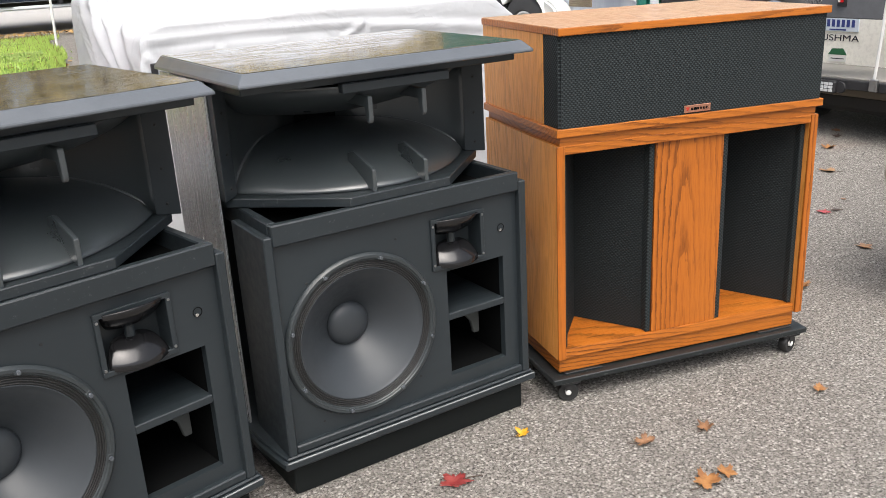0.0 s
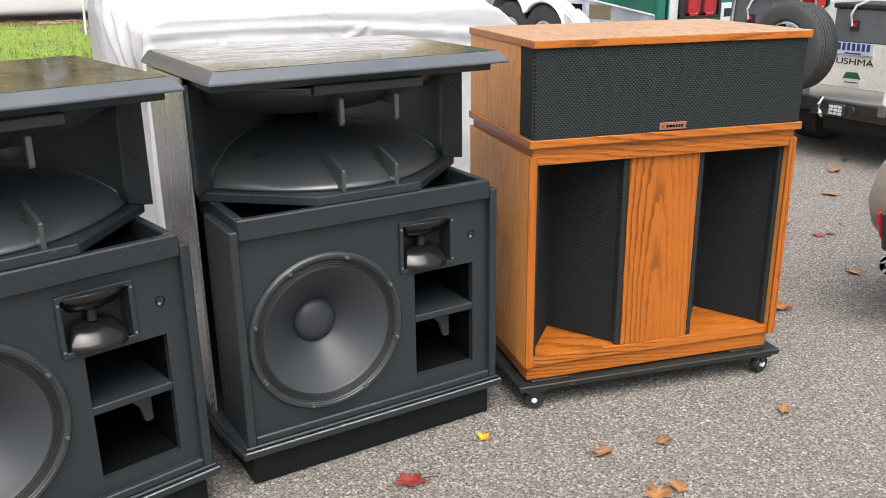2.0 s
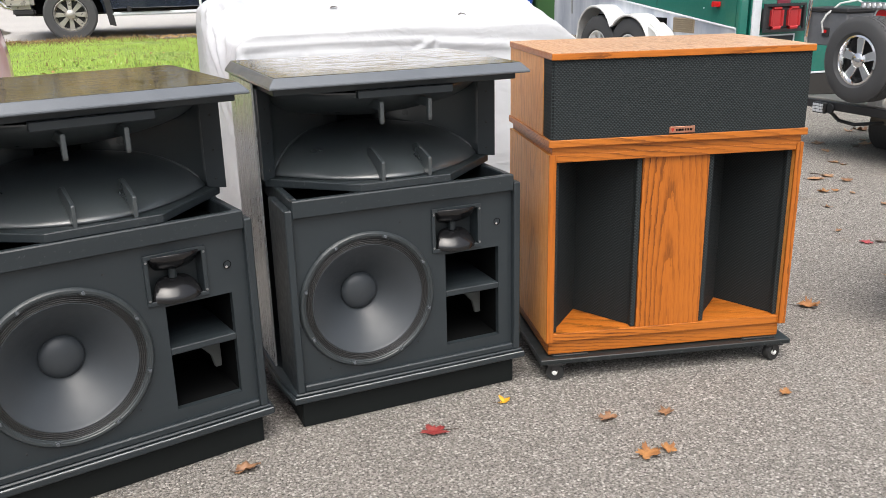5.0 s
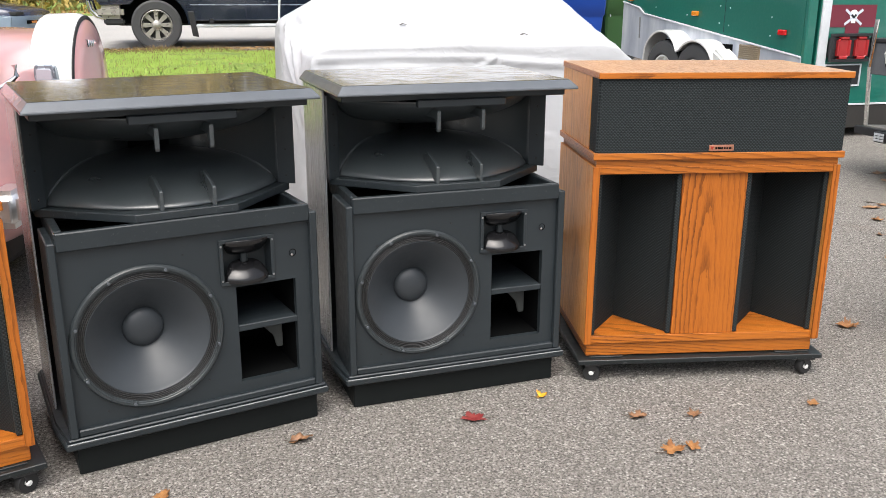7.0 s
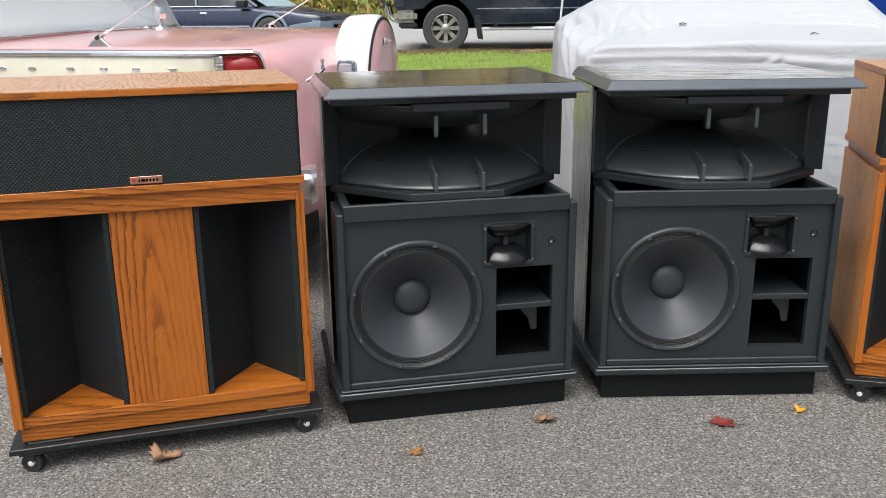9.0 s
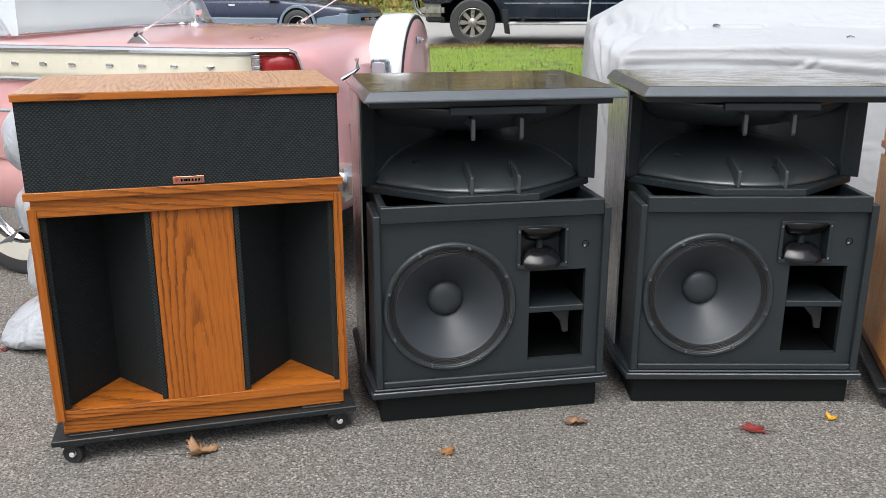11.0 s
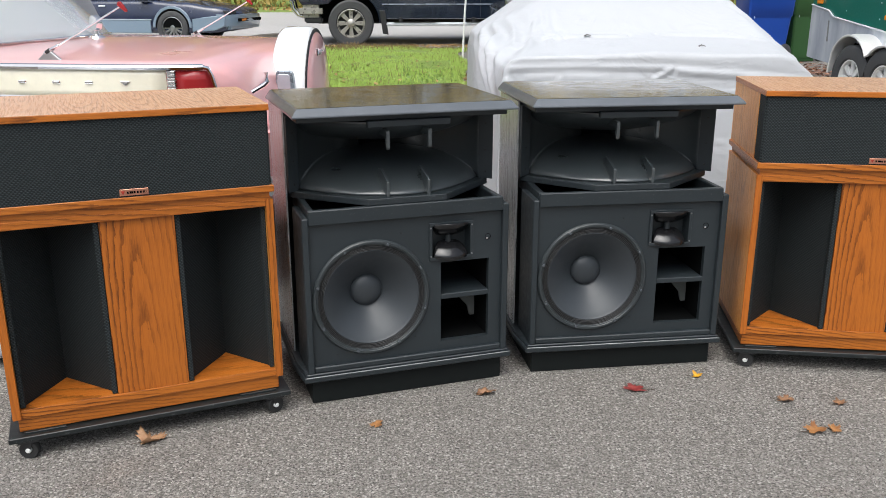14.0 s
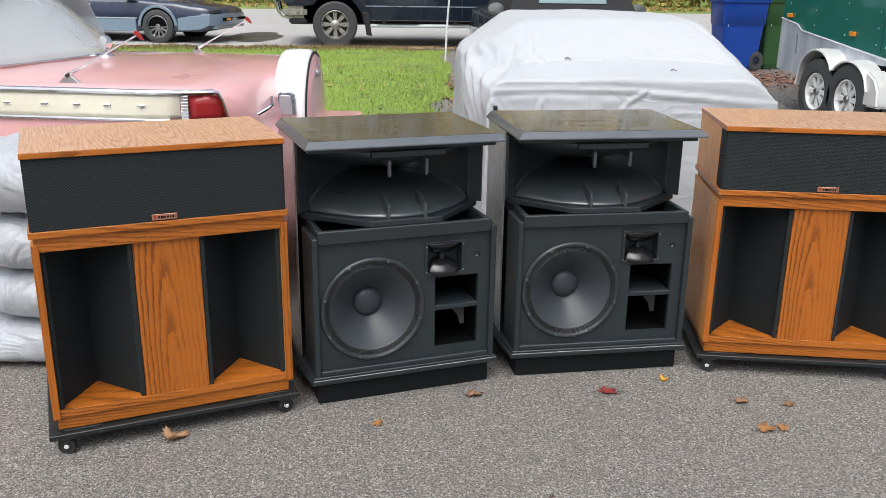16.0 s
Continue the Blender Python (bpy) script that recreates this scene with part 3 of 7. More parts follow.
# ---- oak horn cabinets on dollies ----
def build_oak_cabinet(m):
    cab = thing("oak_speaker", m, "honey oak folded-horn loudspeaker with black cloth grilles, standing on a dolly", "loudspeaker", "oak horn speakers")
    z0 = 0.078
    part("plinth", box(-0.372, 0.372, 0.0, 0.44, z0, 0.124, 0.002), OAK_X, cab)
    part("floor_board", box(-0.362, 0.362, -0.010, 0.44, 0.124, 0.148, 0.0006), OAK_X, cab)
    for s in (-1, 1):
        side = part("side_panel", box(*sorted((s * 0.362, s * 0.383)), -0.013, 0.452, 0.124, 0.694), OAK_SIDE_LIT, cab)
        part("front_edge", box(*sorted((s * 0.3618, s * 0.3832)), -0.020, -0.013, 0.124, 0.694, 0.0008), OAK_Z, side)
    part("top_rail", box(-0.362, 0.362, -0.018, 0.03, 0.672, 0.694, 0.0015), OAK_X, cab)
    part("deck", box(-0.362, 0.362, 0.03, 0.452, 0.676, 0.694), OAK_X, cab)
    part("back_panel", box(-0.362, 0.362, 0.44, 0.452, 0.148, 0.676), OAK_Z, cab)
    part("centre_panel", box(-0.101, 0.101, -0.006, 0.012, 0.148, 0.672, 0.001), OAK_Z, cab, "oak centre panel with cathedral grain")
    for s in (-1, 1):
        for (xa, ya), (xb, yb) in (((0.360, 0.004), (0.240, 0.176)), ((0.240, 0.176), (0.104, 0.006))):
            pts = [(xa, ya), (xb, yb), (xb, yb + 0.012), (xa, ya + 0.012)]
            pts = [(s * x, y) for x, y in pts]
            part("bass_grille", prism(pts, 0.149, 0.671), GRILLE_SHADED, cab, "black woven cloth grille set at an angle")
        for xa, xb in ((0.102, 0.117), (0.3475, 0.3615)):
            part("grille_edge", box(*sorted((s * xa, s * xb)), -0.003 if xa < 0.2 else 0.000, 0.022, 0.149, 0.671, 0.002), GRILLE, cab)
    part("neck", box(-0.374, 0.374, -0.016, 0.448, 0.694, 0.717), OAK_X, cab)
    part("ledge", box(-0.3865, 0.3865, -0.029, 0.455, 0.717, 0.737, 0.0015), OAK_X, cab)
    for s in (-1, 1):
        part("hat_side", box(*sorted((s * 0.362, s * 0.3815)), 0.058, 0.452, 0.737, 0.955, 0.001), OAK_SIDE_LIT, cab)
    part("hat_back", box(-0.362, 0.362, 0.44, 0.452, 0.737, 0.955), OAK_Z, cab)
    bm = box(-0.380, 0.380, -0.026, 0.057, 0.738, 0.954)
    bmesh.ops.bevel(bm, geom=[e for e in bm.edges if abs(e.verts[0].co.z - e.verts[1].co.z) > 0.1 and e.verts[0].co.y < 0], offset=0.006, segments=3, affect="EDGES")
    part("hat_grille", bm, GRILLE, cab, "black woven cloth grille wrapping the upper front")
    board = part("top_board", box(-0.3835, 0.3835, -0.034, 0.457, 0.955, 0.9725, 0.0015), OAK_X, cab, "oak top board with dark-streaked edges")
    part("top_veneer", box(-0.3828, 0.3828, -0.0333, 0.4563, 0.9725, 0.9740, 0.0005), OAK_TOP_SHEEN, board, "oak veneer with rows of cathedral grain, paled by painted sky sheen")
    badge = part("badge", box(-0.038, 0.038, -0.0295, -0.026, 0.7415, 0.7600, 0.001), COPPER, cab, "small copper maker's plate")
    for x in (-0.019, -0.012, -0.007, -0.001, 0.007, 0.015, 0.023):
        part("badge_mark", box(x, x + 0.0048, -0.0305, -0.0295, 0.7475, 0.7535), SHADE_BLACK, badge, "dark bar of lettering")
    part("badge_mark", prism([(-0.034, 0.7555), (-0.024, 0.7555), (-0.0275, 0.7465), (-0.0305, 0.7465)], -0.0305, -0.0295, "y"), plain("red_mark", (0.5, 0.05, 0.03), 0.4), badge)
    return cab


DOLLY_BLACK = black_wood("black_dolly_board", 0, 0.42, (0.0105, 0.0140, 0.0150), 0.15, 0.35)
HUB = plain("white_plastic_hub", (0.72, 0.72, 0.70), 0.35)


def build_dolly(m):
    d = thing("dolly", m, "black wooden dolly with four swivel casters on the asphalt", "dolly", "speaker dollies")
    part("board", box(-0.402, 0.402, -0.030, 0.49, 0.058, 0.074, 0.002), DOLLY_BLACK, d)
    for s in (-1, 1):
        part("rail", box(*sorted((s * 0.36, s * 0.25)), -0.010, 0.46, 0.074, 0.0785, 0.001), DOLLY_BLACK, d)
    for x in (-0.352, 0.352):
        for y in (-0.008, 0.43):
            c = part("caster", box(x - 0.028, x + 0.028, y - 0.02, y + 0.03, 0.053, 0.058), RUBBER, d, "swivel caster")
            a = 1.25 if x < 0 else 1.95
            mm = pose(x, y, 0.0275, 0, 90, math.degrees(a))
            part("tyre", lathe([(0.011, -0.010), (0.0255, -0.012), (0.0275, -0.007), (0.0275, 0.007), (0.0255, 0.012), (0.011, 0.010)], 24, mm), RUBBER, c, "black rubber tyre", smooth=True)
            part("hub", lathe([(0.0, -0.0175), (0.004, -0.0175), (0.0045, -0.0160), (0.0070, -0.0160), (0.0078, -0.0150), (0.0085, -0.0125), (0.0085, 0.0125), (0.0078, 0.0150), (0.0070, 0.0160), (0.0045, 0.0160), (0.004, 0.0175), (0.0, 0.0175)], 20, mm), HUB, c, "bright hub", smooth=True)
            bm = bmesh.new()
            for s in (-1, 1):
                prism([(-0.014, 0.030), (0.012, 0.030), (0.006, -0.004), (-0.006, -0.004)], s * 0.0145 - 0.001, s * 0.0145 + 0.001, "x", 0, bm)
            box(-0.0155, 0.0155, -0.016, 0.016, 0.028, 0.031, 0, bm)
            bmesh.ops.transform(bm, matrix=pose(x, y, 0.0275, 0, 0, math.degrees(a)), verts=bm.verts[:])
            part("fork", bm, RUBBER, c)
    return d


for key in ("l", "r"):
    m = pose(BOXES[key][0], BOXES[key][1], 0, 0, 0, BOXES[key][2])
    if key == "l":
        oak_cabinet, dolly = build_oak_cabinet(m), build_dolly(m)
    else:
        copy_thing(oak_cabinet, m), copy_thing(dolly, m)


# ---- more materials for the yard ----
def car_paint(name, color, rough=0.22, dust=0.1):
    k = Nodes(name)
    a = k.noise(k.map(), 1.7, 4, 0.55)
    b = k.noise(k.map(), 40.0, 3, 0.6)
    col = k.mix(a, tuple(c * 0.94 for c in color), tuple(min(1, c * 1.06) for c in color))
    col = k.mix(k.math("MULTIPLY", k.ramp(b, (0.45, 0.0), (0.8, 1.0)), dust), col, (0.35, 0.33, 0.30))
    k.set(Base_Color=col, Roughness=k.ramp(a, (0.3, rough), (0.7, rough + 0.12)), Coat_Weight=0.9, Coat_Roughness=0.06)
    return k.m


# White paint stands in for the sky mirrored in the chrome ring.
RING_SKY_WHITE = car_paint("chrome_ring_sky_white", (0.86, 0.86, 0.85), 0.2, 0.05)
PINK = car_paint("salmon_pink_paint", (0.82, 0.43, 0.425), 0.26)
SEAM_PINK = plain("shadowed_pink_seam", (0.40, 0.16, 0.15), 0.6)
MIRROR_CHROME = plain("bright_chrome", (0.97, 0.97, 0.97), 0.34, 1.0, 0.02)
CREAM = car_paint("cream_paint", (0.86, 0.81, 0.64), 0.3)
NAVY = car_paint("navy_paint", (0.012, 0.020, 0.055), 0.2, 0.03)
TRUCK_NAVY = car_paint("dark_navy_paint", (0.006, 0.012, 0.024), 0.18, 0.02)
BLACK_PAINT = car_paint("black_paint", (0.012, 0.013, 0.016), 0.22, 0.05)
SILVER_BLUE = car_paint("pale_blue_paint", (0.20, 0.27, 0.35), 0.3, 0.2)
TRAILER_GREEN = car_paint("dark_green_panel", (0.005, 0.135, 0.100), 0.32, 0.05)
CART_WHITE = car_paint("cream_white_body", (0.88, 0.86, 0.79), 0.4, 0.3)
PANNIER_GREY = car_paint("warm_grey_paint", (0.20, 0.193, 0.182), 0.35, 0.3)
ALUMINIUM = plain("scuffed_aluminium", (0.76, 0.79, 0.82), 0.45, 0.3, 0.18, 5, 0.1)
FENDER_ALU = plain("bright_fender_sheet", (0.80, 0.80, 0.78), 0.38, 0.3, 0.14, 4, 0.1)
RED_LENS = plain("red_lens", (0.62, 0.012, 0.015), 0.22, 0, 0.1, 12)
DARK_RED_LENS = plain("dark_red_lens", (0.36, 0.025, 0.028), 0.16, 0, 0.1, 12)
AMBER_LENS = plain("amber_lens", (0.80, 0.26, 0.02), 0.3, 0, 0.1, 12)
WHITE_PAINT = plain("white_paint", (0.80, 0.80, 0.78), 0.42, 0, 0.06, 8)
WHITEWALL = plain("dirty_whitewall", (0.66, 0.63, 0.54), 0.6, 0, 0.18, 8)
BLUE_BIN = plain("blue_plastic", (0.010, 0.065, 0.38), 0.45, 0, 0.12, 4, 0.05)
GREEN_BIN = plain("green_plastic", (0.035, 0.11, 0.03), 0.5, 0, 0.15, 4, 0.05)
GREY_BOX = plain("grey_fibre_box", (0.13, 0.135, 0.145), 0.8, 0, 0.25, 30, 0.3)
BLACK_PLASTIC = plain("black_plastic", (0.022, 0.022, 0.024), 0.5, 0, 0.2, 12, 0.05)
VENT_TAN = plain("tan_vent", (0.30, 0.24, 0.16), 0.55, 0, 0.2, 20)
LAMP_GLASS = plain("clear_lamp", (0.75, 0.78, 0.80), 0.15, 0.4, 0.1, 30)
MAROON = plain("maroon_sticker", (0.17, 0.022, 0.04), 0.5, 0, 0.15, 10)
STICKER_GREEN = plain("green_sticker", (0.02, 0.12, 0.05), 0.5, 0, 0.15, 20)
PLATE = plain("pale_plate", (0.62, 0.68, 0.76), 0.5, 0, 0.08, 20)
INK = plain("dark_lettering", (0.02, 0.02, 0.03), 0.6)
BLUE_INK = plain("blue_lettering", (0.03, 0.05, 0.22), 0.6)
CABLE = plain("white_cable", (0.70, 0.70, 0.68), 0.5)
UNDERSIDE = plain("dirty_underside", (0.03, 0.028, 0.026), 0.8, 0, 0.3, 6)
SOFT_TOP = plain("black_canvas", (0.016, 0.016, 0.017), 0.8, 0, 0.2, 30, 0.2)


def glass(name, tint):
    k = Nodes(name)
    k.set(Base_Color=tint, Roughness=0.04, Transmission_Weight=0.12, Alpha=0.42, Coat_Weight=0.6, IOR=1.5)
    return k.m


# Pale tint stands in for the sky reflected in the panes.
CAR_GLASS = glass("car_glass_sky_sheen", (0.72, 0.78, 0.80))
DARK_GLASS = plain("dark_car_window", (0.035, 0.042, 0.05), 0.06, 0, 0.05)
PALE_GLASS = plain("pale_plastic_window", (0.42, 0.55, 0.60), 0.15, 0, 0.08)


def cover_cloth():
    k = Nodes("silvery_cover_cloth")
    a = k.noise(k.map((1.0, 1.0, 1.4)), 4.0, 3, 0.5, 0.4)
    b = k.noise(k.map((1.0, 1.0, 2.0), (0.3, 0.5, 0.2)), 16.0, 3, 0.6, 0.8)
    d = k.noise(k.map(), 1.3, 3)
    k.set(Base_Color=k.mix(d, (0.455, 0.467, 0.485), (0.53, 0.54, 0.555)), Roughness=0.55)
    ridge = k.ramp(k.math("ABSOLUTE", k.math("SUBTRACT", k.noise(k.map((1.0, 0.8, 1.6), (0.2, 0.1, 0.5)), 2.6, 3, 0.55, 0.9), 0.5)), (0.0, 1.0), (0.07, 0.0))
    k.bump(k.math("ADD", k.math("ADD", k.math("MULTIPLY", a, 0.4), k.math("MULTIPLY", b, 0.05)), k.math("MULTIPLY", ridge, 0.09)), 0.45, 0.03)
    return k.m


COVER = cover_cloth()


def bag_film():
    k = Nodes("white_bag_film")
    a = k.noise(k.map((1.0, 1.0, 0.8)), 4.5, 3, 0.5, 1.0)
    b = k.noise(k.map((2.5, 2.5, 1.0)), 22.0, 3, 0.6)
    k.set(Base_Color=k.mix(b, (0.36, 0.38, 0.41), (0.50, 0.515, 0.545)), Roughness=0.28, Subsurface_Weight=0.0)
    k.bump(k.math("ADD", k.ramp(k.math("ABSOLUTE", k.math("SUBTRACT", a, 0.5)), (0.0, 1.0), (0.10, 0.0)), k.math("MULTIPLY", b, 0.25)), 0.6, 0.012)
    return k.m


BAG = bag_film()


def soil_grass():
    k = Nodes("lawn_soil")
    a = k.noise(k.map(), 6.0, 5, 0.6)
    b = k.noise(k.map(), 45.0, 4, 0.6)
    c = k.mix(a, (0.13, 0.20, 0.035), (0.22, 0.30, 0.06))
    c = k.mix(k.ramp(b, (0.50, 0.0), (0.78, 0.5)), c, (0.20, 0.15, 0.07))
    k.set(Base_Color=c, Roughness=0.9)
    k.bump(b, 0.8, 0.03)
    return k.m


LAWN = soil_grass()


def leafy(name, a, b, rough=0.6, shine=0.0):
    k = Nodes(name)
    r = k.t.nodes.new("ShaderNodeNewGeometry").outputs["Random Per Island"]
    n = k.noise(k.map(), 3.0, 2)
    k.set(Base_Color=k.mix(k.math("ADD", k.math("MULTIPLY", r, 0.7), k.math("MULTIPLY", n, 0.3)), a, b), Roughness=rough)
    return k.m


BLADE = leafy("grass_blades", (0.28, 0.43, 0.07), (0.50, 0.63, 0.16))
DRY_BLADE = leafy("dry_grass_blades", (0.16, 0.11, 0.04), (0.26, 0.17, 0.08))
SHRUB = leafy("autumn_shrub_leaves", (0.13, 0.14, 0.03), (0.52, 0.36, 0.10))
WOOD_LEAF = leafy("tree_leaves", (0.22, 0.17, 0.05), (0.55, 0.40, 0.13))
BARK = plain("bark", (0.09, 0.07, 0.05), 0.9, 0, 0.3, 10, 0.5)
RED_LITTER = leafy("red_brown_leaf_litter", (0.12, 0.05, 0.030), (0.40, 0.20, 0.12))
LITTER = leafy("fallen_leaf_litter", (0.16, 0.085, 0.025), (0.52, 0.33, 0.12))


def loft(sections, bm=None, cap=True):
    bm = bm or bmesh.new()
    rings = [[bm.verts.new(p) for p in s] for s in sections]
    n = len(sections[0])
    for a, b in zip(rings, rings[1:]):
        for i in range(n):
            bm.faces.new((a[i], a[(i + 1) % n], b[(i + 1) % n], b[i]))
    if cap:
        bm.faces.new(rings[0][::-1])
        bm.faces.new(rings[-1])
    bmesh.ops.recalc_face_normals(bm, faces=bm.faces[:])
    return bm


def lerp_table(table, u):
    for (u0, *a), (u1, *b) in zip(table, table[1:]):
        if u <= u1:
            f = (u - u0) / (u1 - u0)
            f = min(max(f, 0), 1)
            f = f * f * (3 - 2 * f)
            return [p + (q - p) * f for p, q in zip(a, b)]
    return list(table[-1][1:])


def add_wheel(parent, m, r, rim, width, metal, spokes=0, white=0.0, label="road wheel", hub=0.25, cap=None):
    """A tyre with rounded shoulders and tread grooves, a dished rim, spokes and a hub cap."""
    h = width / 2
    prof = [(rim, -h * 0.8), (rim + 0.02, -h), (r - 0.03, -h), (r - 0.008, -h * 0.86)]
    for i in range(7):
        y = -h * 0.78 + h * 1.56 * i / 6
        prof += [(r, y - h * 0.08), (r, y + h * 0.08), (r - 0.006, y + h * 0.1)] if i < 6 else [(r, y)]
    prof += [(r - 0.008, h * 0.86), (r - 0.03, h), (rim + 0.02, h), (rim, h * 0.8)]
    tyre = part("wheel", lathe(prof, 40, m), TYRE, parent, label, smooth=True)
    part("rim", lathe([(rim + 0.004, h * 0.86), (rim - 0.008, h * 0.9), (rim - 0.02, h * 0.55), (rim - 0.03, h * 0.1), (rim * 0.2, h * 0.05), (0.0, h * 0.05)], 40, m), metal, tyre, smooth=True)
    if white:
        part("whitewall", lathe([(rim + 0.006, h + 0.002), (rim + white, h + 0.003)], 40, m), WHITEWALL, tyre, "broad whitewall band")
    w0, w1 = (0.14, 0.22) if spokes < 7 else (0.10, 0.17) if spokes < 10 else (0.09, 0.085)
    for i in range(spokes):
        a = 2 * math.pi * i / spokes
        bm = prism([(rim * 0.15, -rim * w0), (rim * 0.96, -rim * w1), (rim * 0.96, rim * w1), (rim * 0.15, rim * w0)], h * 0.35, h * 0.62, bevel=0.004)
        bmesh.ops.transform(bm, matrix=m @ pose(0, 0, 0, 0, 0, math.degrees(a)), verts=bm.verts[:])
        part("spoke", bm, metal, tyre)
    part("hub_cap", lathe([(rim * hub, h * 0.4), (rim * hub, h * 0.75), (rim * hub * 0.8, h * 0.85), (0.0, h * 0.9)], 20, m), cap or metal, tyre, smooth=True)
    if spokes:
        part("rim_back", lathe([(rim - 0.03, h * 0.12), (0.0, h * 0.10)], 24, m), BLACK_PLASTIC, tyre)
    return tyre


# ---- lawn, road and far planting ----
def in_lawn(x, y):
    right = 1.15 + (y - 8.9) * 0.085 - (0.25 if y < 8.6 else 0) + 0.16 * noise.noise((x * 0.3, y * 1.3, 2.0))
    far = 14.15 + 0.25 * noise.noise((x * 0.8, 4.0, 1.0)) - max(0, x - 0.6) * 0.5
    return -12 < x < right and 6.4 < y < far


def build_lawn():
    bm = bmesh.new()
    ys = [6.4 + 0.22 * i for i in range(36)]
    xs = [-12 + 0.4 * i for i in range(28)] + [-0.8 + 0.16 * i for i in range(17)]
    vs = {}
    for i, x in enumerate(xs):
        for j, y in enumerate(ys):
            edge = 1.0 if in_lawn(x, y) and in_lawn(x + 0.2, y + 0.2) else 0.0
            vs[i, j] = bm.verts.new((x, y, slope(y) + 0.006 + edge * (0.03 + 0.02 * noise.noise((x, y, 0)))))
    for i in range(len(xs) - 1):
        for j in range(len(ys) - 1):
            if in_lawn(xs[i], ys[j]) and in_lawn(xs[i + 1], ys[j + 1]):
                bm.faces.new((vs[i, j], vs[i + 1, j], vs[i + 1, j + 1], vs[i, j + 1]))
    bmesh.ops.delete(bm, geom=[v for v in bm.verts if not v.link_faces], context="VERTS")
    solid("lawn", bm, LAWN, Matrix(), "green lawn patch with dry edges and fallen leaves", "lawn", kind="structure", smooth="all")


def blades(name, count, region, height, material, label, seed):
    rnd = random.Random(seed)
    vs, fs = [], []
    while len(fs) < count:
        x, y = region(rnd)
        if not in_lawn(x, y):
            continue
        z = slope(y) + 0.03
        a = rnd.random() * 6.283
        clump = 0.55 + 0.9 * max(0, 0.5 + noise.noise((x * 1.7, y * 1.7, 5.0)))
        h = height * clump * (0.5 + rnd.random() * 0.8)
        w = 0.004 + 0.005 * rnd.random()
        lean = h * (0.1 + 0.6 * rnd.random())
        dx, dy = math.cos(a) * w, math.sin(a) * w
        b = rnd.random() * 6.283
        n = len(vs)
        vs += [(x - dx, y - dy, z - 0.02), (x + dx, y + dy, z - 0.02), (x + math.cos(b) * lean, y + math.sin(b) * lean, z + h)]
        fs.append((n, n + 1, n + 2))
    me = bpy.data.meshes.new(name)
    me.from_pydata(vs, [], fs)
    me.materials.append(material)
    tagged(new(name, me), label, "grass", kind="stuff")


build_lawn()
blades("grass", 150000, lambda r: (r.uniform(-4.5, 2.0), 6.6 + 7.8 * r.random() ** 0.9), 0.033, BLADE, "short green grass with uneven tufts", 3)
blades("grass", 14000, lambda r: (r.uniform(-12, -4.5), r.uniform(8, 14.4)), 0.08, BLADE, "short green grass with uneven tufts", 4)
blades("dry_grass", 7000, lambda r: (r.uniform(-8, 2.0), 14.3 - abs(r.gauss(0, 0.35))), 0.07, DRY_BLADE, "brown dry grass along the road edge", 5)
blades("dry_grass", 3500, lambda r: (r.uniform(-4, 1.8), r.uniform(7, 14.2)), 0.06, DRY_BLADE, "dry straw among the grass", 6)


def build_road():
    k = Nodes("pale_road_asphalt")
    a = k.noise(k.map(), 0.7, 5, 0.6)
    b = k.noise(k.map(), 60.0, 4, 0.6)
    c = k.mix(a, (0.36, 0.35, 0.335), (0.50, 0.485, 0.465))
    k.set(Base_Color=k.mix(k.ramp(b, (0.4, 0.0), (0.7, 0.4)), c, (0.13, 0.125, 0.12)), Roughness=0.75)
    k.bump(b, 0.3, 0.01)
    bm = grid([[(x, y, slope(y) + 0.004) for x in (-120, -20, -5, 5, 20, 120)] for y in (14.5, 16, 20, 26.5)])
    solid("road", bm, k.m, Matrix(), "pale grey asphalt lane behind the lawn", "road", kind="structure")
    bm = lathe([(0.0, 0.0), (0.7, 0.0), (1.0, -0.001)], 22, pose(-1.95, 16.6, slope(16.6) + 0.012, 1.65) @ Matrix.Diagonal((0.55, 1.15, 1, 1)))
    for v in bm.verts:
        v.co.x += 0.15 * noise.noise(v.co * 2.3)
        v.co.y += 0.12 * noise.noise(v.co * 2.1 + Vector((3, 0, 0)))
    solid("damp_patch", bm, plain("damp_asphalt", (0.075, 0.070, 0.062), 0.4, 0, 0.2, 4), Matrix(), "dark damp patch on the lane", "patch", kind="structure")
    bm = grid([[(x, y, 0.026 * (y - 2.3) + (0.03 if y > 26.6 else 0.0)) for x in (-120, -20, -5, 5, 20, 120)] for y in (26.5, 26.8, 34, 80)])
    solid("far_verge", bm, LAWN, Matrix(), "far grassy verge scattered with leaves", "verge", kind="structure")


build_road()


def leaf_cloud(name, count, place, size, material, label, category, seed, lie=6.3):
    rnd = random.Random(seed)
    vs, fs = [], []
    for _ in range(count):
        p = Vector(place(rnd))
        s = size * (0.5 + rnd.random())
        q = Euler((rnd.uniform(-0.5, 0.5) * lie, rnd.uniform(-0.5, 0.5) * lie, rnd.random() * 6.3)).to_matrix()
        n = len(vs)
        vs += [tuple(p + q @ Vector(c) * s) for c in ((-1, 0, 0), (0, -0.5, 0.1), (1, 0, 0), (0, 0.5, 0.1))]
        fs.append((n, n + 1, n + 2, n + 3))
    me = bpy.data.meshes.new(name)
    me.from_pydata(vs, [], fs)
    me.materials.append(material)
    return tagged(new(name, me), label, category, kind="stuff")


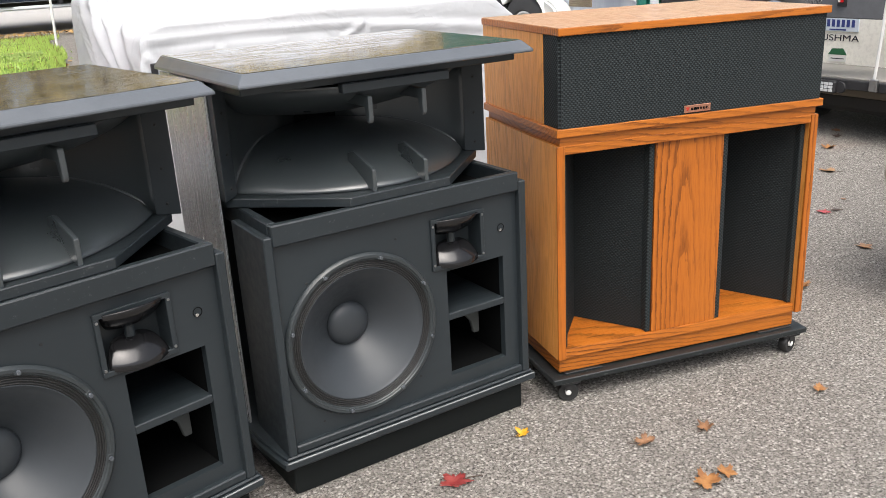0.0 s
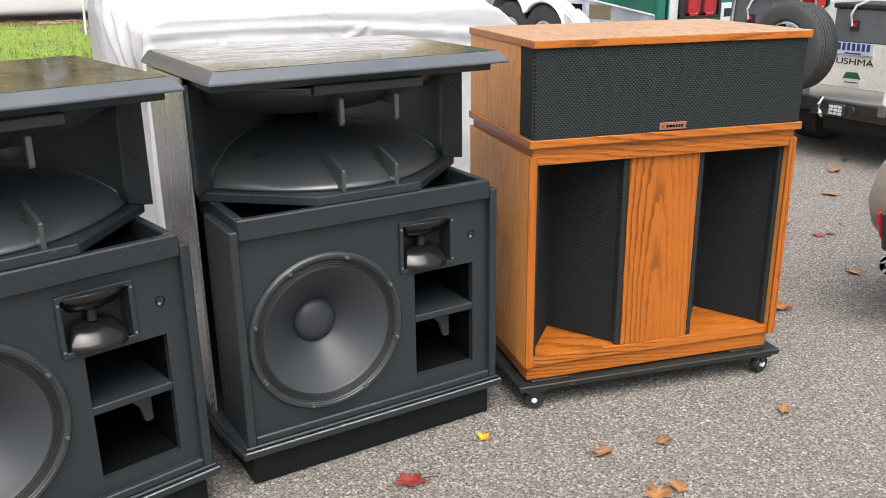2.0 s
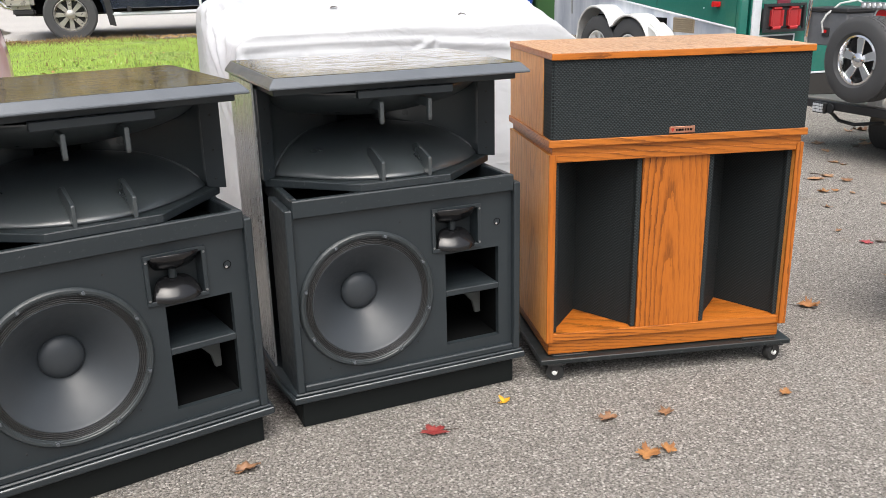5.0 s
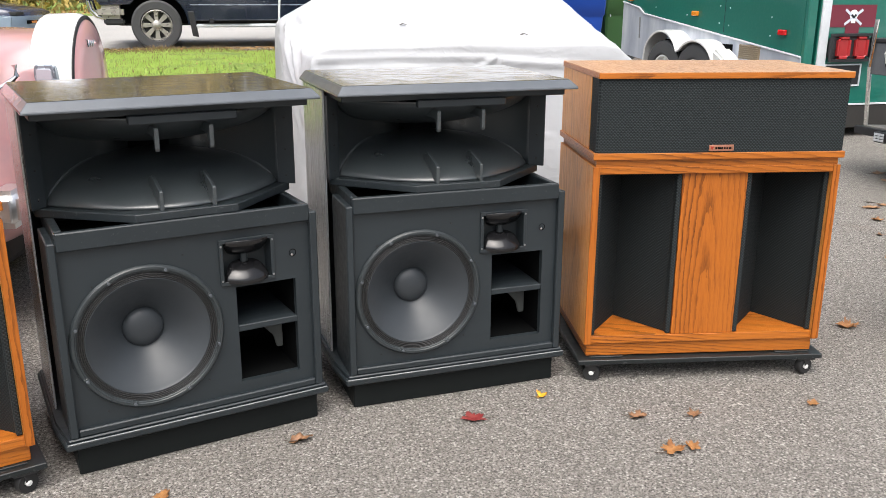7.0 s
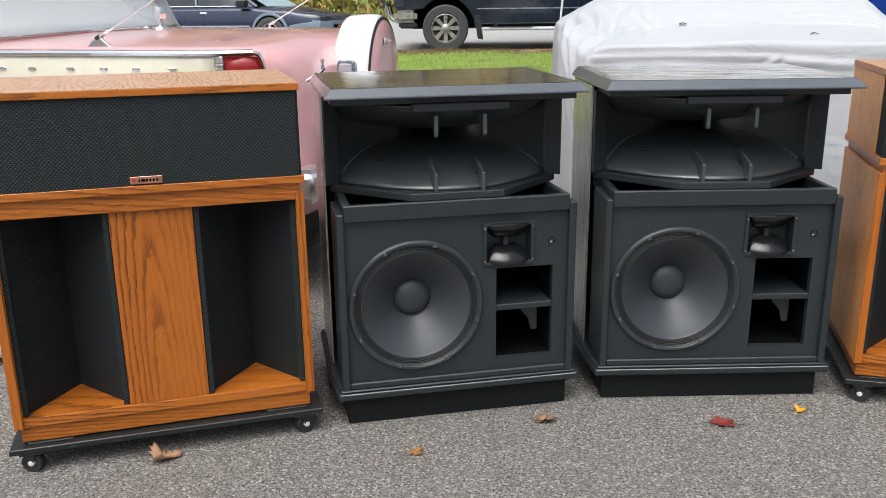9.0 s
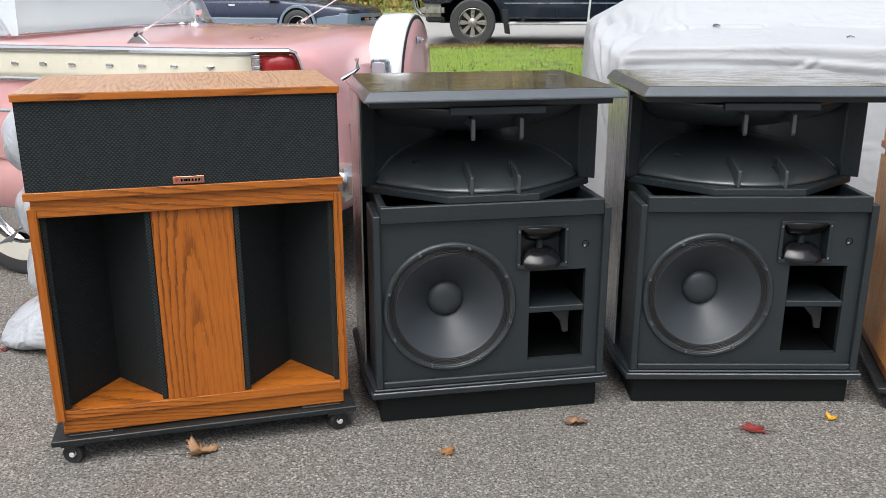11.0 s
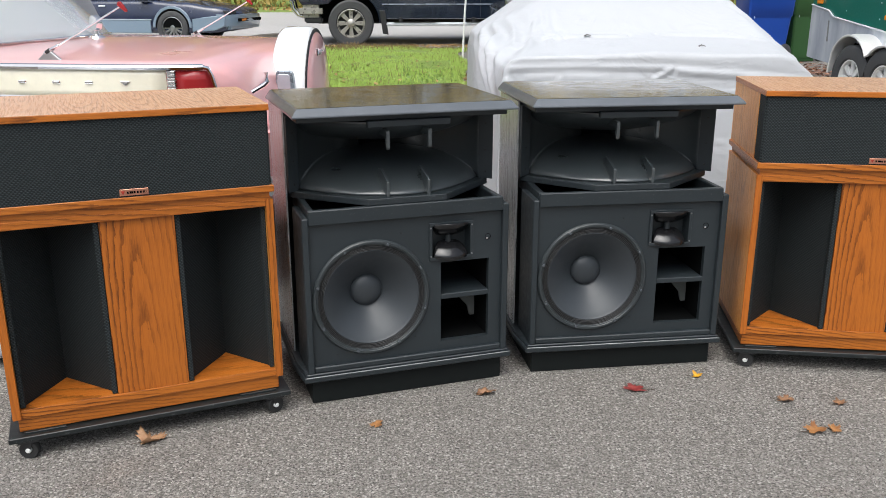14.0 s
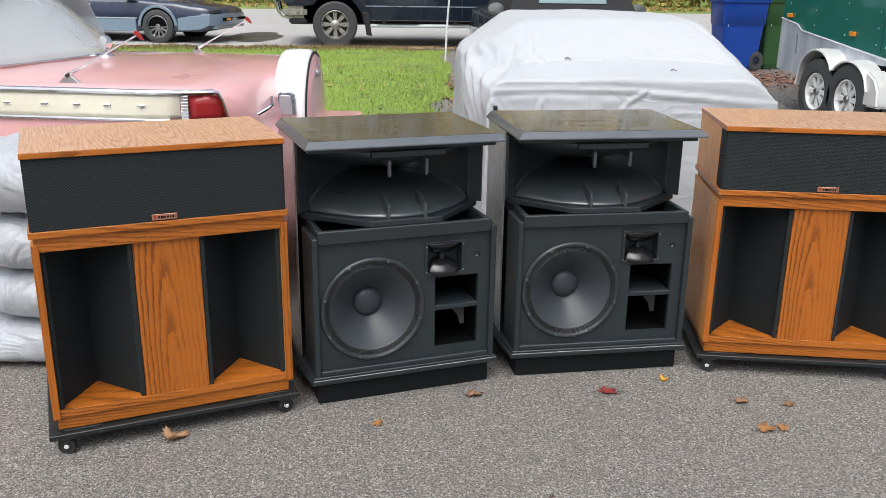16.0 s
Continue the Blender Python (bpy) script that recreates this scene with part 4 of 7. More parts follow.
def shrub_place(r):
    x = r.uniform(-22, 26)
    top = 1.5 + 1.6 * (0.5 + noise.noise((x * 0.4, 0, 0)))
    z = top * r.random()
    return (x, 29.5 + 1.4 * noise.noise((x * 0.7, z, 3)) + r.random() * 1.2, 0.7 + z)


leaf_cloud("hedge", 16000, shrub_place, 0.13, SHRUB, "ragged brown and olive autumn shrubs behind the lane", "shrubs", 7)


def tree_place(r):
    x = r.uniform(-75, 45)
    gap = noise.noise((x * 0.16, 9, 0))
    z = 2 + r.random() * (10.5 + 6 * gap)
    return (x, 36 + 4 * noise.noise((x * 0.3, z * 0.4, 1)) + r.random() * 3, z)


# Belt stays out of view; added for the lid reflections, sparse to pass sky.
leaf_cloud("far_trees", 15000, tree_place, 0.55, WOOD_LEAF, "far belt of thinning autumn trees", "trees", 8)
bm = bmesh.new()
rnd = random.Random(9)
for i in range(26):
    x = -38 + 2.8 * i + rnd.uniform(-1, 1)
    tube([(x, 37, 0.6), (x + rnd.uniform(-0.3, 0.3), 37, 4), (x + rnd.uniform(-0.8, 0.8), 37.3, 9)], 0.2, 7, bm, [0.22, 0.16, 0.05])
tagged(solid("far_trunks", bm, BARK, Matrix(), "bare trunks in the far tree belt", "trees"), kind="stuff")
leaf_cloud("verge_leaves", 2600, lambda r: (r.uniform(-14, 14), 26.9 + 3 * r.random(), 0.69 + 0.03 * r.random()), 0.07, LITTER, "fallen leaves along the far verge", "leaves", 10)
leaf_cloud("leaf_litter", 1500, lambda r: (r.gauss(5.7, 0.75), r.gauss(10.4, 0.75), slope(10.4) + 0.012 + 0.03 * r.random()), 0.036, RED_LITTER, "drift of brown fallen leaves by the bins", "leaves", 11, 0.8)
leaf_cloud("lawn_leaves", 300, lambda r: (r.uniform(-3.5, 1.1), r.uniform(7.5, 14.2), slope(11) + 0.03 + 0.05 * r.random()), 0.032, LITTER, "tan fallen leaves lying on the lawn", "leaves", 12, 0.9)
leaf_cloud("lawn_leaves", 170, lambda r: (1.15 + 0.07 * r.gauss(0, 1) + 0.1 * r.random(), r.uniform(7.6, 11), slope(9) + 0.03), 0.05, LITTER, "tan fallen leaves along the lawn edge", "leaves", 13, 0.9)

leaf_cloud("verge_leaves", 2200, lambda r: (r.uniform(-8, 2.2), 14.35 - abs(r.gauss(0, 0.22)), slope(14.3) + 0.03 + 0.03 * r.random()), 0.034, LITTER, "brown fallen leaves along the road edge", "leaves", 15, 0.8)

WEED = leafy("weed_leaves", (0.15, 0.26, 0.05), (0.34, 0.46, 0.13))
leaf_cloud("weeds", 1100, lambda r: (0.75 + 0.28 * r.gauss(0, 1) - 0.25 * r.random(), 9.6 + 1.5 * r.gauss(0, 1), slope(9.6) + 0.03 + 0.10 * r.random() ** 2), 0.019, WEED, "low broad-leaved weeds at the lawn edge", "weeds", 14)


# ---- pink car with a continental spare wheel ----
def build_pink_car():
    car = thing("pink_car", pose(-0.987, 2.414, 0, 0, 0, -12), "salmon pink classic car with cream side and chrome spare-wheel ring", "car")
    table = [(-4.7, 0.30, 0.62, 0.66, 0.36), (-4.4, 0.06, 0.88, 0.92, 0.32), (-3.2, 0.02, 0.98, 1.02, 0.31), (-1.6, 0.0, 1.0, 1.03, 0.31),
             (-0.6, 0.0, 1.003, 1.055, 0.31), (0.05, 0.0, 1.003, 1.05, 0.31), (0.17, 0.012, 1.003, 1.045, 0.31), (0.26, 0.035, 1.000, 1.03, 0.32),
             (0.34, 0.085, 0.982, 1.005, 0.33), (0.40, 0.16, 0.93, 0.955, 0.34), (0.44, 0.26, 0.80, 0.82, 0.36), (0.455, 0.36, 0.66, 0.68, 0.40)]
    us = [-4.7 + 0.15 * i for i in range(30)] + [-0.25 + 0.04 * i for i in range(18)]
    secs = []
    for u in us:
        vn, belt, top, zb = lerp_table(table, min(u, 0.455))
        k = belt / 1.003
        half = [(vn + 0.30, zb - 0.02), (vn + 0.05, zb), (vn + 0.012, zb + 0.02), (vn - 0.004, 0.50 * k), (vn + 0.004, 0.535 * k), (vn - 0.012, 0.56 * k), (vn - 0.016, 0.73 * k), (vn - 0.002, 0.86 * k),
                (vn + 0.0, 0.93 * k), (vn + 0.004, 0.985 * k), (vn + 0.025, belt), (vn + 0.08, belt + 0.008), (vn + 0.30, belt + (top - belt) * 0.55), (vn + 0.55, belt + (top - belt) * 0.9), (0.95, top)]
        full = half + [(1.9 - v, z) for v, z in half[-2::-1]]
        w = min(max((u + 0.2) / 0.63, 0.0), 1.0) ** 2
        secs.append([(u - 0.36 * w * (max(v - 1.1, 0.0) / 0.8) ** 2, v, z) for v, z in full])
    bm = loft(secs)
    part("body", bm, PINK, car, "salmon pink body with rounded rear corner", smooth="all")
    part("side_panel", grid([[(u, lerp_table(table, u)[0] - 0.006 - (0.003 if 0 < j < 4 else 0), z) for u in [-4.2 + 0.2 * i for i in range(22)] + [0.10, 0.165]] for j, z in enumerate((0.880, 0.90, 0.93, 0.96, 0.983))], None, 0.003), CREAM, car, "cream side panel", smooth="all")
    for z, r, u1 in ((0.992, 0.0125, 0.30), (0.873, 0.009, 0.165), (0.742, 0.010, 0.30)):
        pts = [(u, lerp_table(table, u)[0] - 0.010, z) for u in [-4.3 + 0.25 * i for i in range(18)] + [0.05, 0.12, 0.17, 0.21, 0.25, 0.30] if u <= u1]
        part("chrome_strip", tube(pts, r, 8), CHROME, car, smooth=True)
    part("chrome_strip", tube([(0.300, 0.046, 0.992), (0.318, 0.056, 0.986), (0.328, 0.062, 0.96), (0.345, 0.074, 0.88)], 0.009, 8), CHROME, car, smooth=True)
    # tail lamp
    lamp = part("tail_lamp", grid([[(u, lerp_table(table, u)[0] - 0.009, z) for u in (0.205, 0.24, 0.27, 0.30, 0.318 + 0.2 * (0.978 - z))] for z in (0.870, 0.90, 0.94, 0.978)], None, 0.004), DARK_RED_LENS, car, "dark red wrap-round tail lamp", smooth="all")
    for i in range(8):
        z = 0.882 + 0.0132 * i
        part("lamp_rib", box(0.170, 0.205, -0.004, 0.03, z - 0.0058, z + 0.0058, 0.002), CHROME, lamp, "ribbed chrome lamp end")
    # side letters as small chrome shapes
    for i, u in enumerate((-1.01, -0.875, -0.74, -0.605, -0.435, -0.29, -0.152)):
        part("side_letter", box(u - 0.017, u + 0.017, -0.016, -0.006, 0.926, 0.938, 0.003), CHROME, car, "small chrome letter shape")
    part("side_emblem", prism([(-0.022, 0.938), (0.022, 0.938), (0.006, 0.926), (0, 0.921), (-0.006, 0.926)], -0.016, -0.006, "y", 0.002), CHROME, car, "small chrome vee emblem")
    # Darker pink tube paints the shade along the body crease.
    part("body_crease", tube([(u, -0.002, 0.537) for u in (-4, -3, -2, -1, -0.2)], 0.004, 6), SEAM_PINK, car)
    # twin rear aerials
    for v, u0 in ((0.085, -0.36), (1.74, -0.42)):
        base = part("aerial", prism([(u0 - 0.06, 1.004), (u0 + 0.07, 1.004), (u0 + 0.05, 1.010), (u0 + 0.006, 1.046), (u0 - 0.014, 1.046)], v - 0.008, v + 0.008, "y", 0.003), STEEL, car, "slanted chrome aerial with red tip")
        a, b = Vector((u0 - 0.02, v, 1.035)), Vector((u0 + 0.325, v, 1.222))
        part("mast", tube([a, a.lerp(b, 0.18), a.lerp(b, 0.19), b], 0.006, 8, None, [0.009, 0.008, 0.0042, 0.0034]), CHROME, base, smooth=True)
        part("collar", tube([a.lerp(b, 0.02), a.lerp(b, 0.07)], 0.0105, 10), RUBBER, base)
        part("tip", prism([(-0.014, 0.004), (0.022, -0.024), (0.027, -0.016), (0.004, 0.017), (-0.008, 0.018)], v - 0.008, v + 0.008, "y", 0.003), DARK_RED_LENS, base, "red aerial tip", smooth=True).location = (b.x, 0, b.z)
    # deck ornament
    orn = part("deck_ornament", lathe([(0.045, 0.0), (0.040, 0.010), (0.014, 0.018), (0.012, 0.05)], 16, pose(-0.62, 0.95, 1.052)), CHROME, car, "round chrome ornament on the boot lid", smooth=True)
    part("ornament_disc", lathe([(0.0, 0.02), (0.036, 0.016), (0.040, 0.0), (0.036, -0.016), (0.0, -0.02)], 20, pose(-0.62, 0.95, 1.125, 90, 0, -30)), CHROME, orn, smooth=True)
    # continental kit
    c = pose(0.418, 0.95, 0.785, 0, 90, 5)
    ring = part("spare_ring", lathe([(0.25, -0.070), (0.300, -0.070), (0.319, -0.060), (0.328, -0.04), (0.330, 0.045), (0.327, 0.079), (0.318, 0.093), (0.28, 0.097)], 64, c), RING_SKY_WHITE, car, "broad chrome spare-wheel ring, painted white for the reflected sky", smooth="all")
    # Black edge stands in for the dark reflection along the chrome rim.
    part("spare_edge", lathe([(0.318, 0.092), (0.320, 0.097), (0.312, 0.102), (0.303, 0.099)], 64, c), RUBBER, ring, smooth=True)
    part("spare_cover", lathe([(0.304, 0.097), (0.295, 0.106), (0.22, 0.114), (0.12, 0.119), (0.0, 0.121)], 64, c), PINK, ring, "pink convex spare-wheel cover", smooth="all")
    script = [c @ Vector((0.785 - z, 0.68 * (v - 0.78) - 0.12, 0.120)) for v, z in ((0.78, 1.012), (0.79, 0.985), (0.82, 0.988), (0.84, 1.004), (0.86, 0.986), (0.885, 1.002), (0.91, 0.985), (0.94, 1.003), (1.0, 0.994))]
    part("cover_script", tube(script, 0.006, 7), CHROME, ring, "chrome script shape")
    bracket = part("ring_bracket", prism([(0.408, 0.82), (0.500, 0.82), (0.492, 0.920), (0.480, 0.930), (0.424, 0.930), (0.414, 0.920)], 0.607, 0.640, "y", 0.004), plain("grey_blue_metal", (0.26, 0.31, 0.35), 0.25, 0.6), ring, "grey metal bracket under the ring")
    # Pale blue colour paints in the sky reflected on the bracket face.
    part("bracket_face", prism([(0.419, 0.82), (0.489, 0.82), (0.482, 0.908), (0.474, 0.915), (0.430, 0.915), (0.424, 0.908)], 0.600, 0.606, "y", 0.002), plain("metal_sky_tint", (0.55, 0.62, 0.68), 0.2, 0.6), bracket)
    part("splash_pan", box(0.10, 0.64, 0.30, 1.60, 0.682, 0.704, 0.010), PINK, car, "pink shelf behind the rear bumper")
    part("bumper", tube([(0.50, 0.22, 0.50), (0.66, 0.30, 0.49), (0.84, 0.55, 0.48), (0.90, 0.95, 0.48), (0.84, 1.4, 0.48), (0.62, 1.74, 0.49)], 0.05, 10), CHROME, car, smooth=True)
    part("lamp_bracket", tube([(0.432, 0.230, 0.876), (0.482, 0.240, 0.905), (0.496, 0.242, 0.918), (0.492, 0.242, 0.957)], 0.010, 8), CHROME, car, "small chrome bracket beside the tail lamp", smooth=True)
    part("bumper_end", box(0.395, 0.515, 0.06, 0.24, 0.42, 0.553, 0.03, None, 3), MIRROR_CHROME, car, "upright chrome bumper end", smooth=True)
    for x in (0.52, 0.60):
        part("pan_fin", prism([(x - 0.02, 0.704), (x + 0.02, 0.704), (x - 0.005, 0.775)], 0.66, 0.68, "y"), CHROME, car)
    # glasshouse
    rows = []
    for j in range(9):
        f = j / 8
        row = []
        for i in range(25):
            t = -1 + i / 12
            v = 0.95 + t * (0.80 - 0.12 * f)
            u = -0.665 - 0.36 * t * t - 0.34 * f - 0.05 * f * f
            row.append((u, v, 1.030 + 0.03 * (1 - t * t) + 0.37 * f))
        rows.append(row)
    part("rear_window", grid(rows, None, 0.004), CAR_GLASS, car, "wide curved rear window", smooth="all").visible_shadow = False
    part("window_trim", tube([(x, y, z + 0.002) for x, y, z in rows[0]], 0.006, 7), CHROME, car, smooth=True)
    for s in (0, -1):
        part("window_trim", tube([(r[s][0], r[s][1], r[s][2]) for r in rows], 0.012, 7), CHROME, car)
    roof = loft([[(u, 0.95 + s * w, z) for s, w, z in ((-1, 0.68, 1.40), (-1, 0.62, 1.45), (-0.5, 0.62, 1.475), (0, 0.6, 1.48), (0.5, 0.62, 1.475), (1, 0.62, 1.45), (1, 0.68, 1.40), (0, 0.6, 1.395))] for u in (-1.0, -1.4, -2.0, -2.5)])
    part("roof", roof, CREAM, car, smooth=True)
    for s in (-1, 1):
        part("side_window", grid([[(u, 0.95 + s * (0.80 - 0.13 * f), 1.03 + 0.37 * f) for u in (-0.98 - 0.1 * f, -1.6, -2.3, -2.9 + 0.35 * f)] for f in (0, 0.5, 1)], None, 0.004), CAR_GLASS, car).visible_shadow = False
        part("window_post", tube([(-1.75, 0.95 + s * 0.80, 1.02), (-1.70, 0.95 + s * 0.67, 1.40)], 0.02, 6), CHROME, car)
    part("windscreen", grid([[(-2.95 + 0.4 * f, 0.95 + t * (0.78 - 0.1 * f), 1.02 + 0.38 * f) for t in (-1, -0.5, 0, 0.5, 1)] for f in (0, 0.5, 1)], None, 0.004), CAR_GLASS, car).visible_shadow = False
    for u in (-1.35, -2.1):
        part("seat_back", box(u - 0.1, u + 0.08, 0.30, 1.60, 0.96, 1.17, 0.05, None, 2), plain("grey_vinyl", (0.16, 0.16, 0.17), 0.5), car)
    for u in (-1.02, -4.0):
        for v, ang in ((0.13, 90), (1.77, -90)):
            add_wheel(car, pose(u, v, 0.335, ang), 0.335, 0.175, 0.17, CHROME, 0, 0.085, label="whitewall wheel with chrome cap", hub=0.8)
    part("underbody", box(-4.4, 0.30, 0.25, 1.65, 0.16, 0.34, 0.05), UNDERSIDE, car)
    return car


build_pink_car()


# ---- car under a silvery cover ----
# y of the cut; left and right edge, their shoulder heights; left and right end of the flat top and its height
COVER_KEYS = [(3.10, 0.615, 2.22, 0.950, 0.880, 0.70, 2.05, 0.974), (3.45, 0.600, 2.34, 0.985, 0.915, 0.74, 2.16, 1.022), (3.58, 0.598, 2.35, 1.01, 0.93, 0.86, 2.16, 1.050),
              (4.05, 0.595, 2.40, 1.06, 0.985, 0.99, 2.11, 1.245), (4.45, 0.600, 2.43, 1.07, 1.02, 1.03, 2.15, 1.268), (5.6, 0.78, 2.52, 1.04, 1.02, 1.14, 2.22, 1.262),
              (6.4, 0.90, 2.56, 1.0, 0.98, 1.10, 2.30, 1.06), (7.2, 1.02, 2.58, 0.92, 0.9, 1.12, 2.40, 0.96), (7.7, 1.10, 2.55, 0.85, 0.85, 1.15, 2.45, 0.88)]
FRONT_CREASES = [[(0.66, 0.918), (1.0, 0.925), (1.45, 0.915), (1.8, 0.885), (2.2, 0.845)], [(1.5, 0.895), (1.85, 0.862), (2.2, 0.822)], [(1.33, 0.80), (1.38, 0.86), (1.46, 0.905)], [(1.30, 0.80), (1.12, 0.74)],
                 [(2.2, 0.81), (1.9, 0.79), (1.62, 0.80)], [(0.64, 0.86), (0.74, 0.74), (0.78, 0.5)], [(0.9, 0.86), (0.86, 0.66), (0.9, 0.45)], [(1.1, 0.70), (1.25, 0.52), (1.3, 0.3)], [(1.85, 0.74), (1.95, 0.55)], [(2.1, 0.76), (2.12, 0.5)]]
DECK_CREASES = [[(0.74, 3.50, 1.03), (0.95, 3.55, 1.05), (1.35, 3.54, 1.05)], [(0.84, 3.66, 1.10), (1.0, 3.62, 1.08)], [(0.80, 3.60, 1.06), (0.92, 3.80, 1.15)], [(0.96, 4.05, 1.27), (0.90, 3.75, 1.12), (0.74, 3.42, 1.0)],
                [(0.99, 3.9, 1.20), (0.96, 3.65, 1.09), (0.99, 3.52, 1.04)], [(2.06, 4.05, 1.26), (2.2, 3.75, 1.06), (2.3, 3.5, 0.93)], [(1.95, 3.6, 1.06), (2.12, 3.45, 0.99), (2.24, 3.3, 0.92)], [(1.55, 3.56, 1.05), (1.9, 3.55, 1.05), (2.1, 3.50, 1.02)]]


def build_covered_car():
    ys = np.concatenate([np.arange(3.10, 4.35, 0.0155), np.arange(4.36, 7.7, 0.09)])
    keys = np.array(COVER_KEYS)
    cols = [np.interp(ys, keys[:, 0], keys[:, c]) for c in range(1, 8)]
    soft = np.exp(-((ys[:, None] - ys[None, :]) / 0.045) ** 2)
    soft /= soft.sum(axis=1, keepdims=True)
    cols = [soft @ c for c in cols]

    def section(j):
        xl, xr, sl, sr, rl, rr, zr = (c[j] for c in cols)
        g = slope(ys[j])
        mid = (rl + rr) / 2
        pts = np.array([(xl - 0.03, g + 0.12), (xl - 0.012, g + 0.45), (xl, sl - 0.10), (xl + 0.012, sl - 0.03), (xl + 0.05, sl + 0.002), (rl - 0.03, zr - 0.022), (rl + 0.03, zr - 0.003), (mid, zr + 0.010),
                        (rr - 0.03, zr - 0.003), (rr + 0.03, zr - 0.022), (xr - 0.06, sr + 0.006), (xr - 0.012, sr - 0.03), (xr, sr - 0.10), (xr + 0.012, g + 0.45), (xr + 0.03, g + 0.12)])
        d = np.concatenate([[0], np.cumsum(np.hypot(*np.diff(pts, axis=0).T))])
        t = np.linspace(0, d[-1], n)
        out = np.stack([np.interp(t, d, pts[:, 0]), np.interp(t, d, pts[:, 1])], axis=1)
        out[1:-1] = (out[:-2] + 2 * out[1:-1] + out[2:]) / 4
        return out, t - d[4]

    n = 300
    rows, arcs = [], []
    first, arc = section(0)
    for j in range(62):
        f = j / 62
        lim = 0.12 + 0.85 * f
        y = ys[0] - 0.004 - 0.030 * math.sin(math.pi * f) - 0.012 * (1 - f)
        rows.append(np.stack([first[:, 0], np.full(n, y), np.minimum(first[:, 1], lim)], axis=1))
        arcs.append(arc)
    for j in range(len(ys)):
        sec, arc = section(j)
        rows.append(np.stack([sec[:, 0], np.full(n, ys[j]), sec[:, 1]], axis=1))
        arcs.append(arc)
    v, arc = np.array(rows), np.array(arcs)

    def normals(v):
        k = np.cross(np.gradient(v, axis=1), np.gradient(v, axis=0))
        k /= np.maximum(np.linalg.norm(k, axis=2, keepdims=True), 1e-9)
        return np.where((k * (v - np.array((1.46, 5.0, 0.4)))).sum(axis=2, keepdims=True) < 0, -k, k)

    def rough(scale, seed):
        return np.array([[noise.noise((p[0] * scale + seed, p[1] * scale, p[2] * scale)) for p in row] for row in v])

    slow, fine = rough(2.6, 0.0), rough(8.0, 4.0)
    up = 0.007 * slow + 0.003 * fine
    # slanting drapes over the near left wing
    deep = np.clip((v[:, :, 1] - 3.06) / 0.05, 0, 1)
    phase = (arc - 0.32 * (v[:, :, 1] - 3.6)) / 0.125 + 1.1 * slow + 0.12 * fine
    ridge = 1 - 2 * np.abs(phase - np.floor(phase) - 0.5)
    where = np.exp(-((arc + 0.02) / 0.27) ** 2) * np.exp(-((v[:, :, 1] - 3.62) / 0.42) ** 2) * deep
    up += 0.042 * where * (ridge ** 1.5 - 0.4) * (0.55 + 0.9 * np.clip(0.5 + rough(3.4, 9.0), 0, 1))
    # loose hanging cloth low on the sides and front
    low = np.clip((0.86 - v[:, :, 2]) / 0.35, 0, 1)
    up += 0.016 * low * rough(2.9, 15.0) * np.where(deep < 0.5, 0.7, 1.0)

    def crease(line, high, wide):
        near = np.full(v.shape[:2], 9.0)
        for a, b in zip(line, line[1:]):
            a, b = np.array(a), np.array(b)
            d = b - a
            t = np.clip(((v - a) @ d) / (d @ d), 0, 1)
            near = np.minimum(near, np.linalg.norm(v - a - t[:, :, None] * d, axis=2))
        return high * (np.exp(-near / wide) - 0.45 * np.exp(-((near - 2.2 * wide) / wide) ** 2))

    for line in FRONT_CREASES:
        up += crease([(x, 3.085, z) for x, z in line], 0.012, 0.010)
    for line in DECK_CREASES:
        up += crease(line, 0.015, 0.014)
    rnd = random.Random(31)
    for _ in range(46):
        p = v[rnd.randrange(30, len(rows) - 44), rnd.randrange(60, n - 60)]
        a, r = rnd.uniform(-0.9, 0.9), rnd.uniform(0.12, 0.42)
        q = p + r * np.array((math.cos(a), 0.6 * math.sin(a), -0.25 * abs(math.sin(a))))
        up += crease([p, (p + q) / 2 + np.array((0, 0.02, 0.01)), q], rnd.uniform(0.002, 0.005), rnd.uniform(0.010, 0.02))
    out = v + normals(v) * up[:, :, None]
    out[:, :, 2] = np.maximum(out[:, :, 2], 0.02)
    cov = thing("covered_car", Matrix(), "car under a wrinkled silver-white fabric cover", "covered car")
    part("cover", grid(out.tolist()), COVER, cov, smooth="all")
    part("cover_tab", box(0.640, 0.662, 3.045, 3.062, 0.79, 0.845, 0.003), BLACK_PLASTIC, cov, "small black fastening tab")
    for x, y, z in ((1.142, 3.519, 1.045), (1.685, 3.278, 1.002)):
        bm = grid([[(x - 0.017 + 0.017 * i, y + 0.006 * math.sin(i * 2.0) + 0.011 * k, z + 0.004 + 0.006 * math.sin(1.5 * i) + 0.003 * k) for i in range(3)] for k in range(2)], None, 0.002)
        part("cover_tear", bm, plain("dark_gap", (0.10, 0.09, 0.08), 0.8), cov, "small dark tear in the cover")
    for x, y in ((0.88, 3.9), (2.14, 3.9), (1.2, 6.6), (2.3, 6.6)):
        add_wheel(cov, pose(x, y, slope(y) + 0.30, 90 if y < 0 else 0, 90 if x > 1.4 else -90, 0), 0.30, 0.18, 0.18, STEEL, 0, label="tyre under the cover")
    return cov


build_covered_car()


